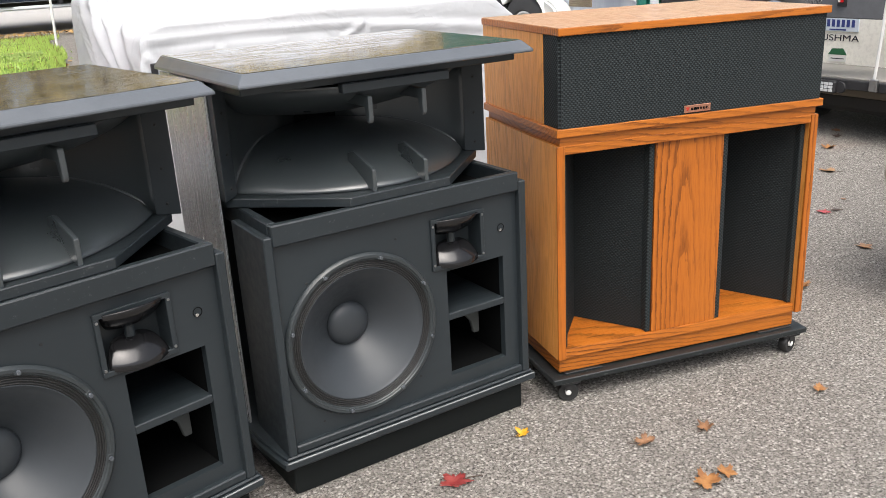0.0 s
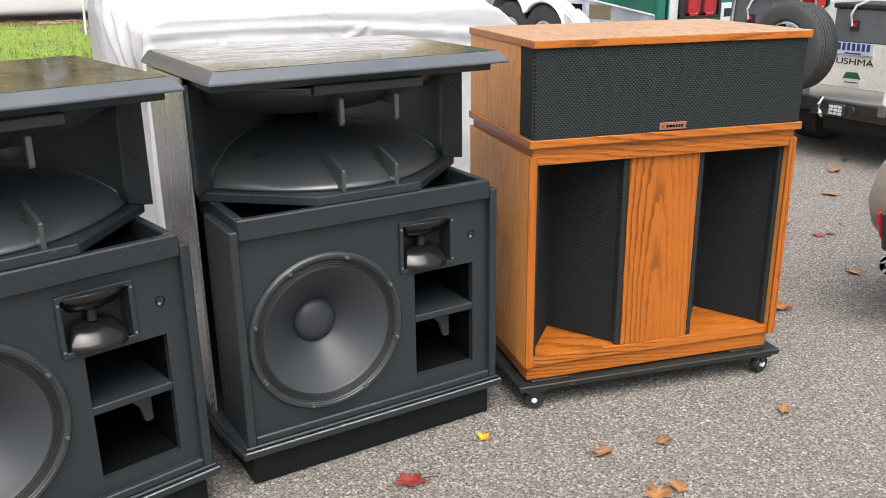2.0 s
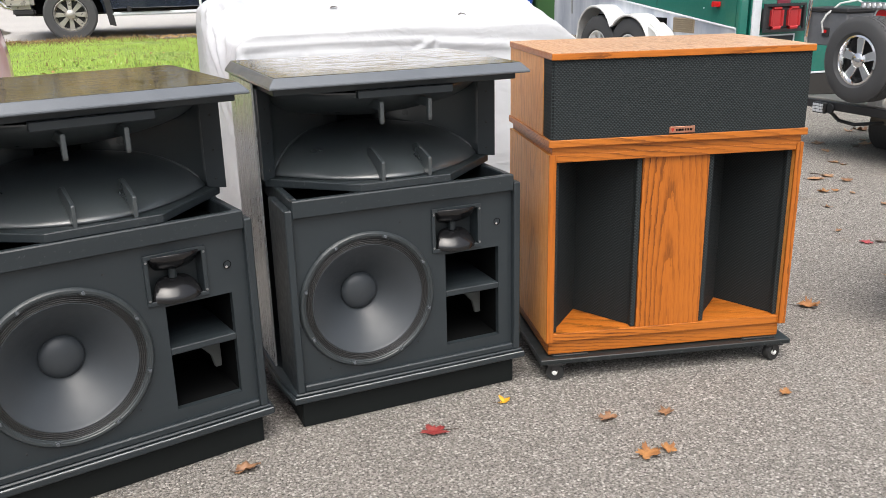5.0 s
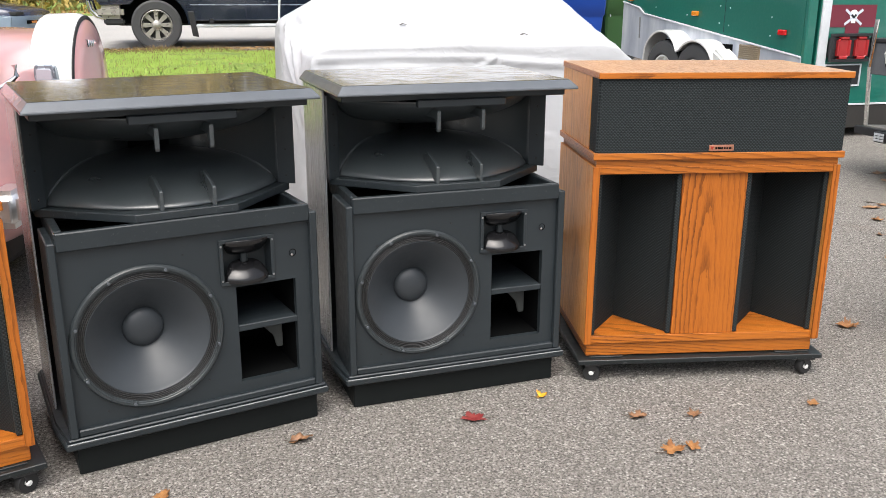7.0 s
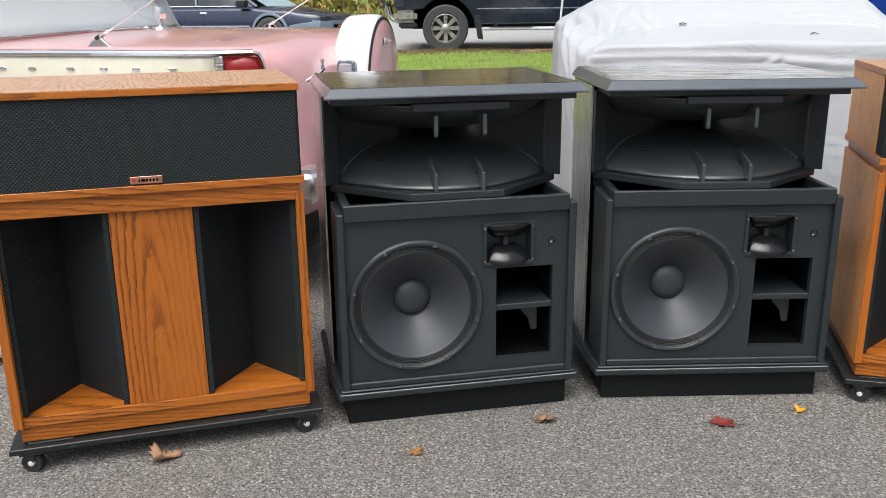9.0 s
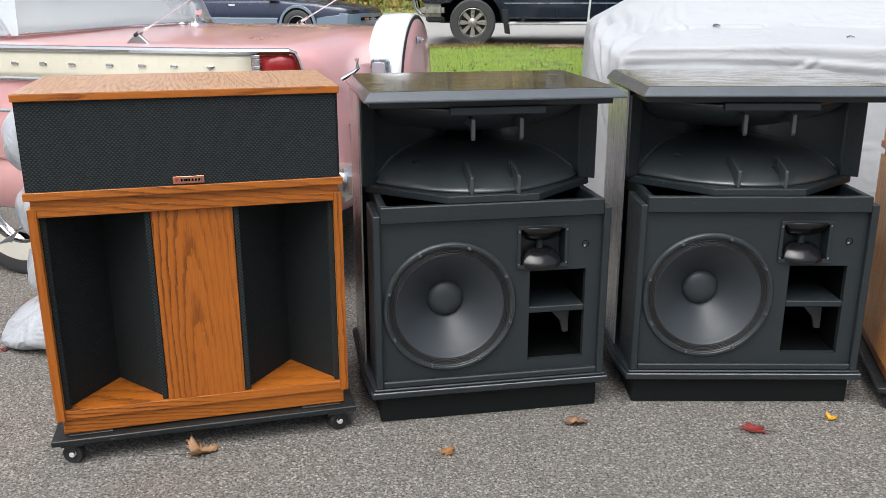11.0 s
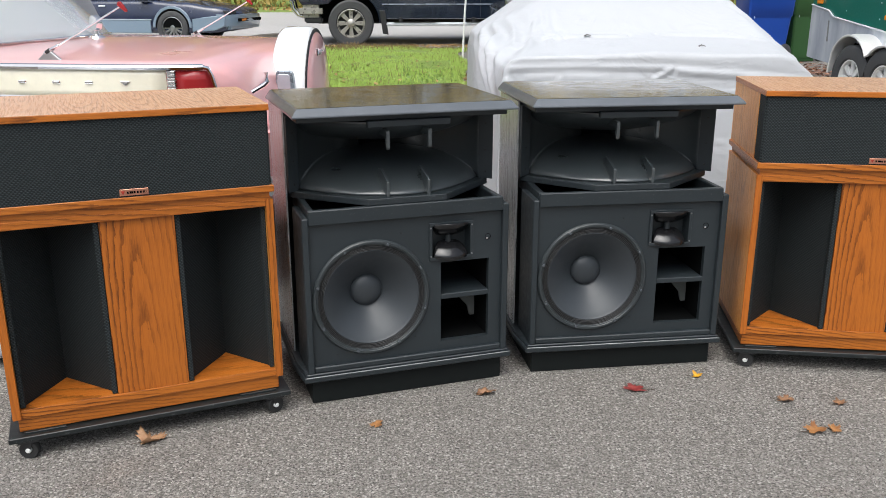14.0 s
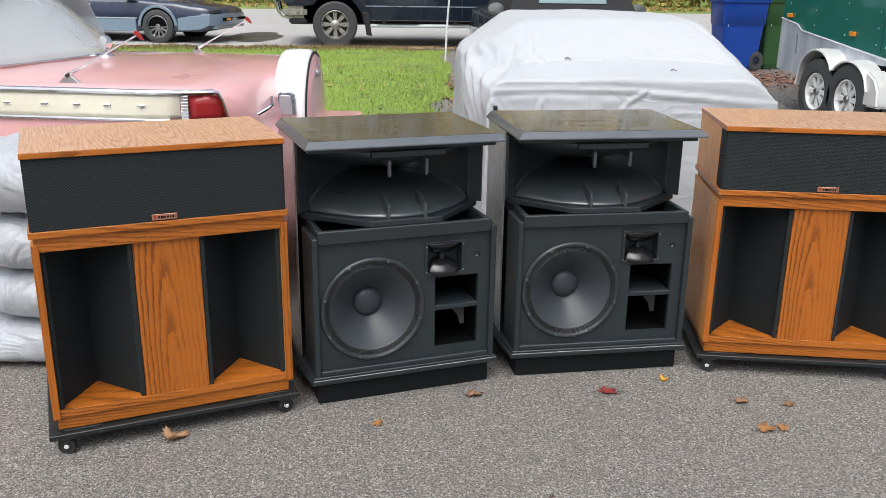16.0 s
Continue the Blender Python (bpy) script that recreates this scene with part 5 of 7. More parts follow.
# ---- bagged tyres in a stack ----
def build_bags():
    rnd = random.Random(21)
    heights = [(0.0, 0.175), (0.172, 0.375), (0.372, 0.59), (0.587, 0.855)]
    shift = [(-1.265, 2.135, 0.350), (-1.258, 2.14, 0.345), (-1.262, 2.13, 0.348), (-1.265, 2.125, 0.350)]
    for k, ((z0, z1), (cx, cy, r)) in enumerate(zip(heights, shift)):
        rows = []
        nv, nu = 22, 96
        for j in range(nv + 1):
            v = j / nv
            a = -math.pi / 2 + math.pi * v
            prof = abs(math.cos(a)) ** 0.42
            row = []
            for i in range(nu + 1):
                u = 2 * math.pi * (i % nu) / nu
                rad = r * prof
                z = z0 + (z1 - z0) * (0.5 + 0.5 * math.copysign(abs(math.sin(a)) ** 0.8, math.sin(a)))
                c, s = math.cos(u), math.sin(u)
                w = 0.016 * noise.noise((c * 2.2, s * 2.2, z * 9 + k * 7)) + 0.010 * noise.noise((c * 6 + z * 8, s * 6, z * 14 + k * 3))
                pleat = 0.012 * math.sin(u * 13 + 5 * noise.noise((c, s, k))) * (abs(v - 0.5) * 2) ** 3
                rad += (w + pleat) * min(1, prof * 1.4)
                if k == 0 and z < 0.16:
                    tail = math.exp(-((u - 3.75) / 0.42) ** 2) * (1 - z / 0.17) ** 1.3
                    rad += 0.17 * tail
                z += 0.010 * noise.noise((c * 3, s * 3, k * 5 + v * 3)) * (1 if 0 < j else 0)
                row.append((cx + rad * c, cy + rad * s, max(z, 0.001)))
            rows.append(row)
        bm = grid(rows)
        bmesh.ops.remove_doubles(bm, verts=bm.verts[:], dist=1e-5)
        bmesh.ops.recalc_face_normals(bm, faces=bm.faces[:])
        solid("bagged_tyre", bm, BAG, Matrix(), "tyre wrapped in a crinkled white plastic bag, stacked" if k else "lowest bagged tyre with a loose film tail on the asphalt", "bagged tyre", "stack of bagged tyres", smooth="all")
    bm = grid([[(-1.535 + 0.028 * i * (1 - 0.3 * j) - 0.012 * j, 1.98 + 0.014 * math.sin(i * 2 + j) - 0.012 * i, 0.475 - 0.022 * j) for i in range(4)] for j in range(6)], None, 0.002)
    solid("bag_knot", bm, BAG, Matrix(), "knotted loose end of a white plastic bag", "bag knot", smooth="all")


build_bags()


# ---- tandem trailer ----
TX, TY0, TY1 = 4.80, 5.18, 8.20


def tilt(y):
    return 0.110 * (y - TY0)


def slab(pts, x0, x1, bevel=0.0):
    """A side plate: (y, z) points raised by the trailer's nose-up tilt."""
    return prism([(y, z + tilt(y)) for y, z in pts], x0, x1, "x", bevel)


def skirt_metal():
    """Dull sheet aluminium; broad upright blue-grey streaks paint in its reflections."""
    k = Nodes("aluminium_reflection_streaks")
    a = k.noise(k.map((1.0, 5.0, 0.9)), 1.0, 4, 0.6)
    b = k.noise(k.map(), 30.0, 3, 0.6)
    k.set(Base_Color=k.mix(k.ramp(a, (0.35, 0.0), (0.65, 1.0)), (0.42, 0.46, 0.54), (0.68, 0.71, 0.76)), Metallic=0.35, Roughness=k.ramp(b, (0.3, 0.34), (0.7, 0.5)))
    k.bump(b, 0.08, 0.001)
    return k.m


SKIRT = skirt_metal()


def build_trailer():
    tr = thing("trailer", Matrix(), "dark green tandem-axle box trailer with aluminium skirt", "trailer")
    part("side_wall", slab([(TY0 + 0.02, 0.72), (TY1 - 0.48, 0.73), (TY1 - 0.38, 0.78), (TY1, 0.80), (TY1, 2.35), (TY0 + 0.02, 2.35)], TX, TX + 0.03, 0.002), TRAILER_GREEN, tr, "green riveted side wall")
    part("skirt", slab([(TY0, 0.36), (TY1, 0.25), (TY1, 0.80), (TY1 - 0.36, 0.785), (TY1 - 0.48, 0.735), (TY0, 0.725)], TX - 0.006, TX + 0.02, 0.002), SKIRT, tr, "scuffed aluminium side skirt")
    part("skirt_trim", tube([(TX - 0.010, y, z + tilt(y)) for y, z in ((TY0, 0.727), (TY1 - 0.48, 0.738), (TY1 - 0.37, 0.788), (TY1, 0.803))], 0.009, 6), ALUMINIUM, tr)
    part("front_wall", box(TX + 0.03, 6.9, TY1 - 0.03, TY1, 0.62, 2.65), TRAILER_GREEN, tr)
    part("far_wall", slab([(TY0, 0.36), (TY1, 0.25), (TY1, 2.35), (TY0, 2.35)], 6.88, 6.91), TRAILER_GREEN, tr)
    part("roof", slab([(TY0 - 0.03, 2.35), (TY1 + 0.03, 2.35), (TY1, 2.40), (TY0, 2.40)], TX - 0.02, 6.92), WHITE_PAINT, tr)
    part("floor", slab([(TY0 + 0.05, 0.33), (TY1 - 0.05, 0.30), (TY1 - 0.05, 0.34), (TY0 + 0.05, 0.37)], TX + 0.05, 6.85), UNDERSIDE, tr)
    # rivet rows
    for y in (5.6, 6.2, 6.35, 6.9, 7.5, 8.05):
        for z in (0.83, 0.98, 1.13, 1.28):
            part("rivet", lathe([(0.0, 0.003), (0.007, 0.002), (0.008, 0.0)], 6, pose(TX - 0.0005, y, z + tilt(y), 0, -90, 0)), ALUMINIUM, tr)
    part("panel_seam", slab([(6.27, 0.76), (6.275, 0.76), (6.275, 2.3), (6.27, 2.3)], TX - 0.002, TX + 0.001), INK, tr)
    part("latch_rod", tube([(TX - 0.014, 7.79, 0.48 + tilt(7.79)), (TX - 0.014, 7.80, 0.69 + tilt(7.80))], 0.008, 6), STEEL, tr)
    for y, z, name, mat, lab in ((8.02, 0.855, "side_marker", AMBER_LENS, "amber side marker"), (6.74, 0.865, "side_marker", AMBER_LENS, "amber side marker"), (5.43, 0.882, "side_marker", RED_LENS, "red side marker")):
        mk = part(name, box(TX - 0.03, TX, y - 0.045, y + 0.045, z - 0.022 + tilt(y), z + 0.022 + tilt(y), 0.006), mat, tr, lab)
        part("marker_base", box(TX - 0.012, TX - 0.0005, y - 0.036, y + 0.036, z - 0.022 + tilt(y), z + 0.022 + tilt(y), 0.003), RED_LENS if mat is RED_LENS else ALUMINIUM, mk)
    vent = part("side_vent", box(TX - 0.014, TX - 0.006, 5.70, 6.00, 0.592 + tilt(5.85), 0.715 + tilt(5.85), 0.004), VENT_TAN, tr, "tan louvred side vent")
    for i in range(7):
        z = 0.602 + 0.0165 * i + tilt(5.85)
        part("louvre", box(TX - 0.022, TX - 0.012, 5.715, 5.985, z, z + 0.008, 0.001), VENT_TAN, vent)
    # double fender
    hubs = ((6.99, 0.450), (6.43, 0.442))
    path = []
    for i in range(31):
        f = i / 30
        y = 7.36 - 1.28 * f
        z1 = 0.50 + 0.375 * max(0.0, 1 - ((y - 7.02) / 0.34) ** 2) ** 0.42
        z2 = 0.46 + 0.350 * max(0.0, 1 - ((y - 6.42) / 0.35) ** 2) ** 0.42
        path.append((y, max(z1, z2, 0.50)))
    bm = grid([[(TX + 0.02, y, z) for y, z in path], [(TX - 0.14, y, z + 0.004) for y, z in path], [(TX - 0.20, y, z - 0.010) for y, z in path]], None, 0.006)
    fen = part("fender", bm, FENDER_ALU, tr, "bright double-arched aluminium fender", smooth=True)
    part("fender_lip", tube([(TX - 0.20, y, z - 0.012) for y, z in path], 0.012, 7), FENDER_ALU, fen, smooth=True)
    # Near-black sheet stands in for the shade under the fender.
    part("fender_shade", box(TX - 0.012, TX + 0.0, 6.10, 7.34, 0.32, 0.78), SHADE_BLACK, tr)
    bm = prism([(6.14, 0.42), (5.90, 0.42), (5.92, 0.58), (5.99, 0.68), (6.14, 0.75)], TX - 0.19, TX - 0.005, "x", 0.02, None, 2)
    part("fender_tail", bm, FENDER_ALU, tr, "rounded rear end of the fender", smooth=True)
    for y, z in hubs:
        add_wheel(tr, pose(TX - 0.10, y, z, 0, -90, 0), z - slope(y), 0.185, 0.19, WHITE_PAINT, 8, label="trailer wheel with white spoked rim", hub=0.22, cap=STEEL)
        add_wheel(tr, pose(6.82, y, z, 0, 90, 0), z - slope(y), 0.185, 0.19, WHITE_PAINT, 8, label="trailer wheel with white spoked rim", hub=0.22, cap=STEEL)
    # rear end
    part("rear_door", box(TX + 0.12, 6.78, TY0 - 0.012, TY0 + 0.03, 0.35, 2.3, 0.003), TRAILER_GREEN, tr, "dark green rear door")
    for x in (TX + 0.0, TX + 0.13, 6.78):
        part("corner_post", box(x, x + 0.085, TY0 - 0.03, TY0 + 0.02, 0.30, 2.34, 0.01), ALUMINIUM if x != TX else TRAILER_GREEN, tr, "rounded aluminium corner post")
    part("rear_frame", box(TX, 6.9, TY0 - 0.02, TY0 + 0.06, 0.15, 0.335, 0.006), UNDERSIDE, tr)
    part("rear_trim", box(TX + 0.2, 6.8, TY0 - 0.024, TY0 - 0.012, 0.335, 0.35, 0.002), ALUMINIUM, tr)
    part("kick_panel", box(5.02, 5.36, TY0 - 0.017, TY0 - 0.012, 0.50, 0.66, 0.002), BLACK_PLASTIC, tr)
    part("panel_frame", frame_ring_face(5.01, 5.37, 0.49, 0.67, 0.012, TY0 - 0.024, TY0 - 0.012), ALUMINIUM, tr)
    for x in (5.22, 6.5):
        guard = part("tail_lamp", box(x - 0.20, x + 0.20, TY0 - 0.05, TY0 - 0.012, 0.695, 0.905, 0.03, None, 2), BLACK_PLASTIC, tr, "twin red tail lamp in a black guard")
        part("guard_rim", frame_ring_face(x - 0.205, x + 0.205, 0.690, 0.910, 0.022, TY0 - 0.068, TY0 - 0.045), BLACK_PLASTIC, guard)
        for d in (-0.085, 0.085):
            part("lens", box(x + d - 0.062, x + d + 0.062, TY0 - 0.064, TY0 - 0.048, 0.712, 0.885, 0.025, None, 3), DARK_RED_LENS, guard, "red lens")
    stk = part("door_sticker", box(5.01, 5.45, TY0 - 0.0165, TY0 - 0.0125, 0.957, 1.130), MAROON, tr, "maroon sticker with a pale skull shape")
    part("sticker_skull", lathe([(0.0, 0.002), (0.032, 0.002), (0.04, 0.0)], 16, pose(5.235, TY0 - 0.0165, 1.052, 90)), WHITE_PAINT, stk)
    part("sticker_jaw", box(5.215, 5.255, TY0 - 0.019, TY0 - 0.0165, 0.988, 1.020), WHITE_PAINT, stk)
    for d in (-0.015, 0.015):
        part("sticker_eye", lathe([(0.0, 0.001), (0.010, 0.001), (0.0105, 0.0)], 10, pose(5.235 + d, TY0 - 0.0187, 1.048, 90)), INK, stk)
    for s in (-1, 1):
        bm = box(-0.10, 0.10, -0.001, 0.001, -0.010, 0.010)
        bmesh.ops.transform(bm, matrix=pose(5.235, TY0 - 0.0176, 1.035, 0, 35 * s, 0), verts=bm.verts[:])
        part("sticker_bone", bm, PLATE, stk)
    part("sticker_tail", box(5.17, 5.30, TY0 - 0.0165, TY0 - 0.0125, 0.905, 0.957), MAROON, tr)
    plate = part("number_plate", box(5.48, 5.78, TY0 - 0.020, TY0 - 0.013, 0.65, 0.80, 0.002), PLATE, tr, "pale number plate with dark bars")
    part("plate_bar", box(5.51, 5.75, TY0 - 0.022, TY0 - 0.020, 0.69, 0.755), INK, plate)
    part("tongue", tube([(5.85, TY1, 0.62), (5.85, TY1 + 1.1, 0.62)], 0.05, 8), STEEL, tr)
    part("tongue_jack", tube([(5.85, TY1 + 0.9, 0.66), (5.85, TY1 + 0.9, slope(9))], 0.03, 8), STEEL, tr)
    return tr


build_trailer()


# ---- utility cart with boxes and a spare wheel ----
def build_cart():
    ct = thing("utility_cart", Matrix(), "off-white three-wheel utility cart with rear shelf, grey boxes and spare wheel", "utility cart")
    bm = loft([[(x, y, z) for y, z in ((4.05 - i, 0.34), (4.0 - i, 0.60), (3.93 - i, 0.80), (3.80 - i, 0.90), (2.75 + i, 0.90), (2.62 + i, 0.80), (2.55 + i, 0.60), (2.5 + i, 0.34))] for x, i in ((5.05, 0.10), (5.12, 0.02), (5.4, 0.0), (6.6, 0.0), (7.3, 0.1), (7.6, 0.3))])
    part("body", bm, CART_WHITE, ct, "off-white moulded body with a flat tail", smooth=True)
    bm = prism([(4.46, 0.340), (5.06, 0.30), (5.06, 0.335), (4.46, 0.362)], 2.45, 4.05, "y", 0.004)
    part("shelf", bm, plain("worn_grey_shelf", (0.24, 0.23, 0.21), 0.6, 0, 0.25, 12), ct, "worn grey rear shelf")
    part("bumper", box(4.43, 4.475, 2.40, 4.10, 0.300, 0.352, 0.004), BLACK_PLASTIC, ct, "black perforated rear bumper")
    for y in (3.15, 3.83):
        lamp = part("work_lamp", box(4.395, 4.43, y - 0.055, y + 0.055, 0.275, 0.345, 0.008), BLACK_PLASTIC, ct, "small square work lamp")
        for i in range(3):
            for j in range(3):
                part("lamp_cell", box(4.388, 4.395, y - 0.044 + 0.030 * i, y - 0.018 + 0.030 * i, 0.283 + 0.019 * j, 0.299 + 0.019 * j, 0.002), LAMP_GLASS, lamp)
        part("lamp_side", lathe([(0.0, 0.012), (0.03, 0.01), (0.034, 0.0)], 14, pose(4.425, y - 0.075, 0.31, 0, -90, 0)), BLACK_PLASTIC, lamp)
    part("undertray", box(4.62, 5.3, 2.6, 3.42, 0.13, 0.25, 0.03), UNDERSIDE, ct)
    part("tow_bar", box(4.56, 4.64, 2.5, 3.56, 0.235, 0.29, 0.01), plain("khaki_steel", (0.14, 0.12, 0.09), 0.6, 0.2), ct)
    for y, s in ((3.66, 90), (2.62, -90)):
        add_wheel(ct, pose(4.93, y, 0.170, -s, 0, 0), 0.170, 0.09, 0.22, STEEL, 0, label="fat rear cart wheel")
    add_wheel(ct, pose(7.1, 3.25, 0.235, 90, 0, 0), 0.235, 0.12, 0.2, STEEL, 0, label="front cart wheel")
    # lettering on the tail
    txt = bpy.data.curves.new("tail_lettering", "FONT")
    txt.body, txt.size, txt.extrude, txt.align_x = "CUSHMA", 0.066, 0.001, "LEFT"
    ob = new("tail_lettering", txt)
    ob.parent = ct
    ob.matrix_world = Matrix.Translation((5.0485, 3.755, 0.485)) @ pose(0, 0, 0, 90, 0, -90)
    ob.scale = (1.26, 0.84, 1)
    txt.materials.append(INK)
    plate = part("number_plate", box(5.040, 5.048, 3.425, 3.715, 0.545, 0.640, 0.002), PLATE, ct, "pale number plate with blue bars")
    for i in range(7):
        part("plate_bar", box(5.0385, 5.0405, 3.452 + 0.0355 * i, 3.474 + 0.0355 * i, 0.573, 0.618), BLUE_INK, plate)
    part("plate_foot", box(5.0385, 5.0405, 3.51, 3.63, 0.552, 0.560), BLUE_INK, plate)
    stk = part("tail_sticker", box(5.044, 5.0485, 3.495, 3.620, 0.355, 0.430), WHITE_PAINT, ct, "green and white sticker")
    part("sticker_top", prism([(3.49, 0.398), (3.625, 0.398), (3.60, 0.436), (3.52, 0.440)], 5.042, 5.044, "x"), STICKER_GREEN, stk)
    part("sticker_bar", box(5.0425, 5.044, 3.51, 3.605, 0.371, 0.377), INK, stk)
    # grey boxes with latches and cables
    for y0, y1, z0, z1 in ((2.83, 3.25, 0.69, 0.872), (3.70, 4.02, 0.70, 0.905)):
        b = part("cargo_box", box(4.42, 4.72, y0, y1, z0, z1, 0.006), GREY_BOX, ct, "grey fibre-covered box")
        part("box_lid", box(4.41, 4.73, y0 - 0.012, y1 + 0.012, z1, z1 + 0.028, 0.006), BLACK_PLASTIC, b)
        ym = (y0 + y1) / 2 + (0.07 if y0 < 3 else -0.005)
        zl = 0.79
        la = part("box_latch", box(4.408, 4.42, ym - 0.028, ym + 0.028, zl - 0.032, zl + 0.022, 0.003), BLACK_PLASTIC, b, "black latch with a red tag")
        part("latch_tag", box(4.403, 4.408, ym - 0.012, ym + 0.014, zl - 0.012, zl + 0.008), RED_LENS, la)
        part("cable", tube([(4.402, ym + 0.01, zl - 0.01), (4.385, ym + 0.012, zl + 0.05), (4.40, ym - 0.005, zl + 0.10), (4.44, ym - 0.07, z1 + 0.055), (4.5, ym - 0.15, z1 + 0.075), (4.55, ym - 0.2, z1 + 0.03)], 0.007, 6), CABLE, b, "white coiled cable", smooth=True)
        part("box_bracket", box(4.60, 5.06, (y0 + y1) / 2 - 0.02, (y0 + y1) / 2 + 0.02, z0 - 0.012, z0 + 0.02, 0.004), BLACK_PLASTIC, b)
    bar = part("light_bar", box(4.43, 4.48, 3.26, 3.62, 0.93, 0.972, 0.006), STEEL, ct, "row of small round lamps")
    for i in range(9):
        part("bar_lamp", lathe([(0.0, 0.006), (0.014, 0.004), (0.016, 0.0)], 12, pose(4.43, 3.28 + 0.039 * i, 0.951, 0, -90, 0)), LAMP_GLASS, bar)
    part("bar_post", box(4.46, 4.49, 3.44, 3.50, 0.355, 0.93), STEEL, ct)
    part("round_sticker", lathe([(0.0, 0.002), (0.045, 0.002), (0.047, 0.0)], 20, pose(4.458, 3.475, 0.885, 0, -90, 0)), RED_LENS, ct, "round red and white sticker")
    part("sticker_ring", lathe([(0.047, 0.001), (0.058, 0.001), (0.06, 0.0)], 20, pose(4.4578, 3.475, 0.885, 0, -90, 0)), WHITE_PAINT, ct)
    scratch = bpy.data.meshes.new("scratch")
    spare = add_wheel(ct, pose(4.352, 3.46, 0.645, 0, -90, 0), 0.252, 0.143, 0.165, CHROME, 5, label="spare wheel with polished five-spoke rim", hub=0.3)
    lugs = bmesh.new()
    for i in range(44):
        for k in range(4):
            h = box(-0.006, 0.006, -0.014, 0.014, 0.249, 0.2522, 0.0)
            bmesh.ops.transform(h, matrix=pose(4.352 - 0.055 + 0.036 * k, 3.46, 0.645, (i + 0.5 * (k % 2)) * 360 / 44) @ pose(0, 0, 0, 0, 0, 28 if k % 2 else -28), verts=h.verts[:])
            h.to_mesh(scratch)
            h.free()
            lugs.from_mesh(scratch)
    bpy.data.meshes.remove(scratch)
    part("tread", lugs, TYRE, spare, "worn tread blocks")
    part("spare_bracket", tube([(4.50, 3.46, 0.36), (4.50, 3.46, 0.645)], 0.03, 8), STEEL, ct)
    part("grab_strap", tube([(4.425, 3.27, 0.37), (4.405, 3.272, 0.33), (4.41, 3.265, 0.28), (4.43, 3.262, 0.26)], 0.014, 7), CHROME, ct, "bright strap hanging over the bumper")
    part("tie_rope", tube([(4.425, 2.842, 0.95), (4.42, 2.850, 0.72), (4.42, 2.868, 0.42), (4.42, 2.872, 0.37)], 0.009, 7), CABLE, ct, "thin white rope tied down to the bumper", smooth=True)
    part("rope_cleat", box(4.405, 4.43, 2.845, 2.895, 0.305, 0.375, 0.006), STEEL, ct, "small steel rope cleat")
    part("cable_loom", tube([(4.6, 3.95, 0.27), (4.5, 3.75, 0.23), (4.48, 3.6, 0.225), (4.6, 3.4, 0.26)], 0.012, 6), BLACK_PLASTIC, ct)
    part("tilt_post", tube([(4.46, 4.03, 0.36), (4.40, 4.00, 0.75), (4.40, 3.99, 1.05)], 0.014, 7), CHROME, ct)
    return ct


build_cart()


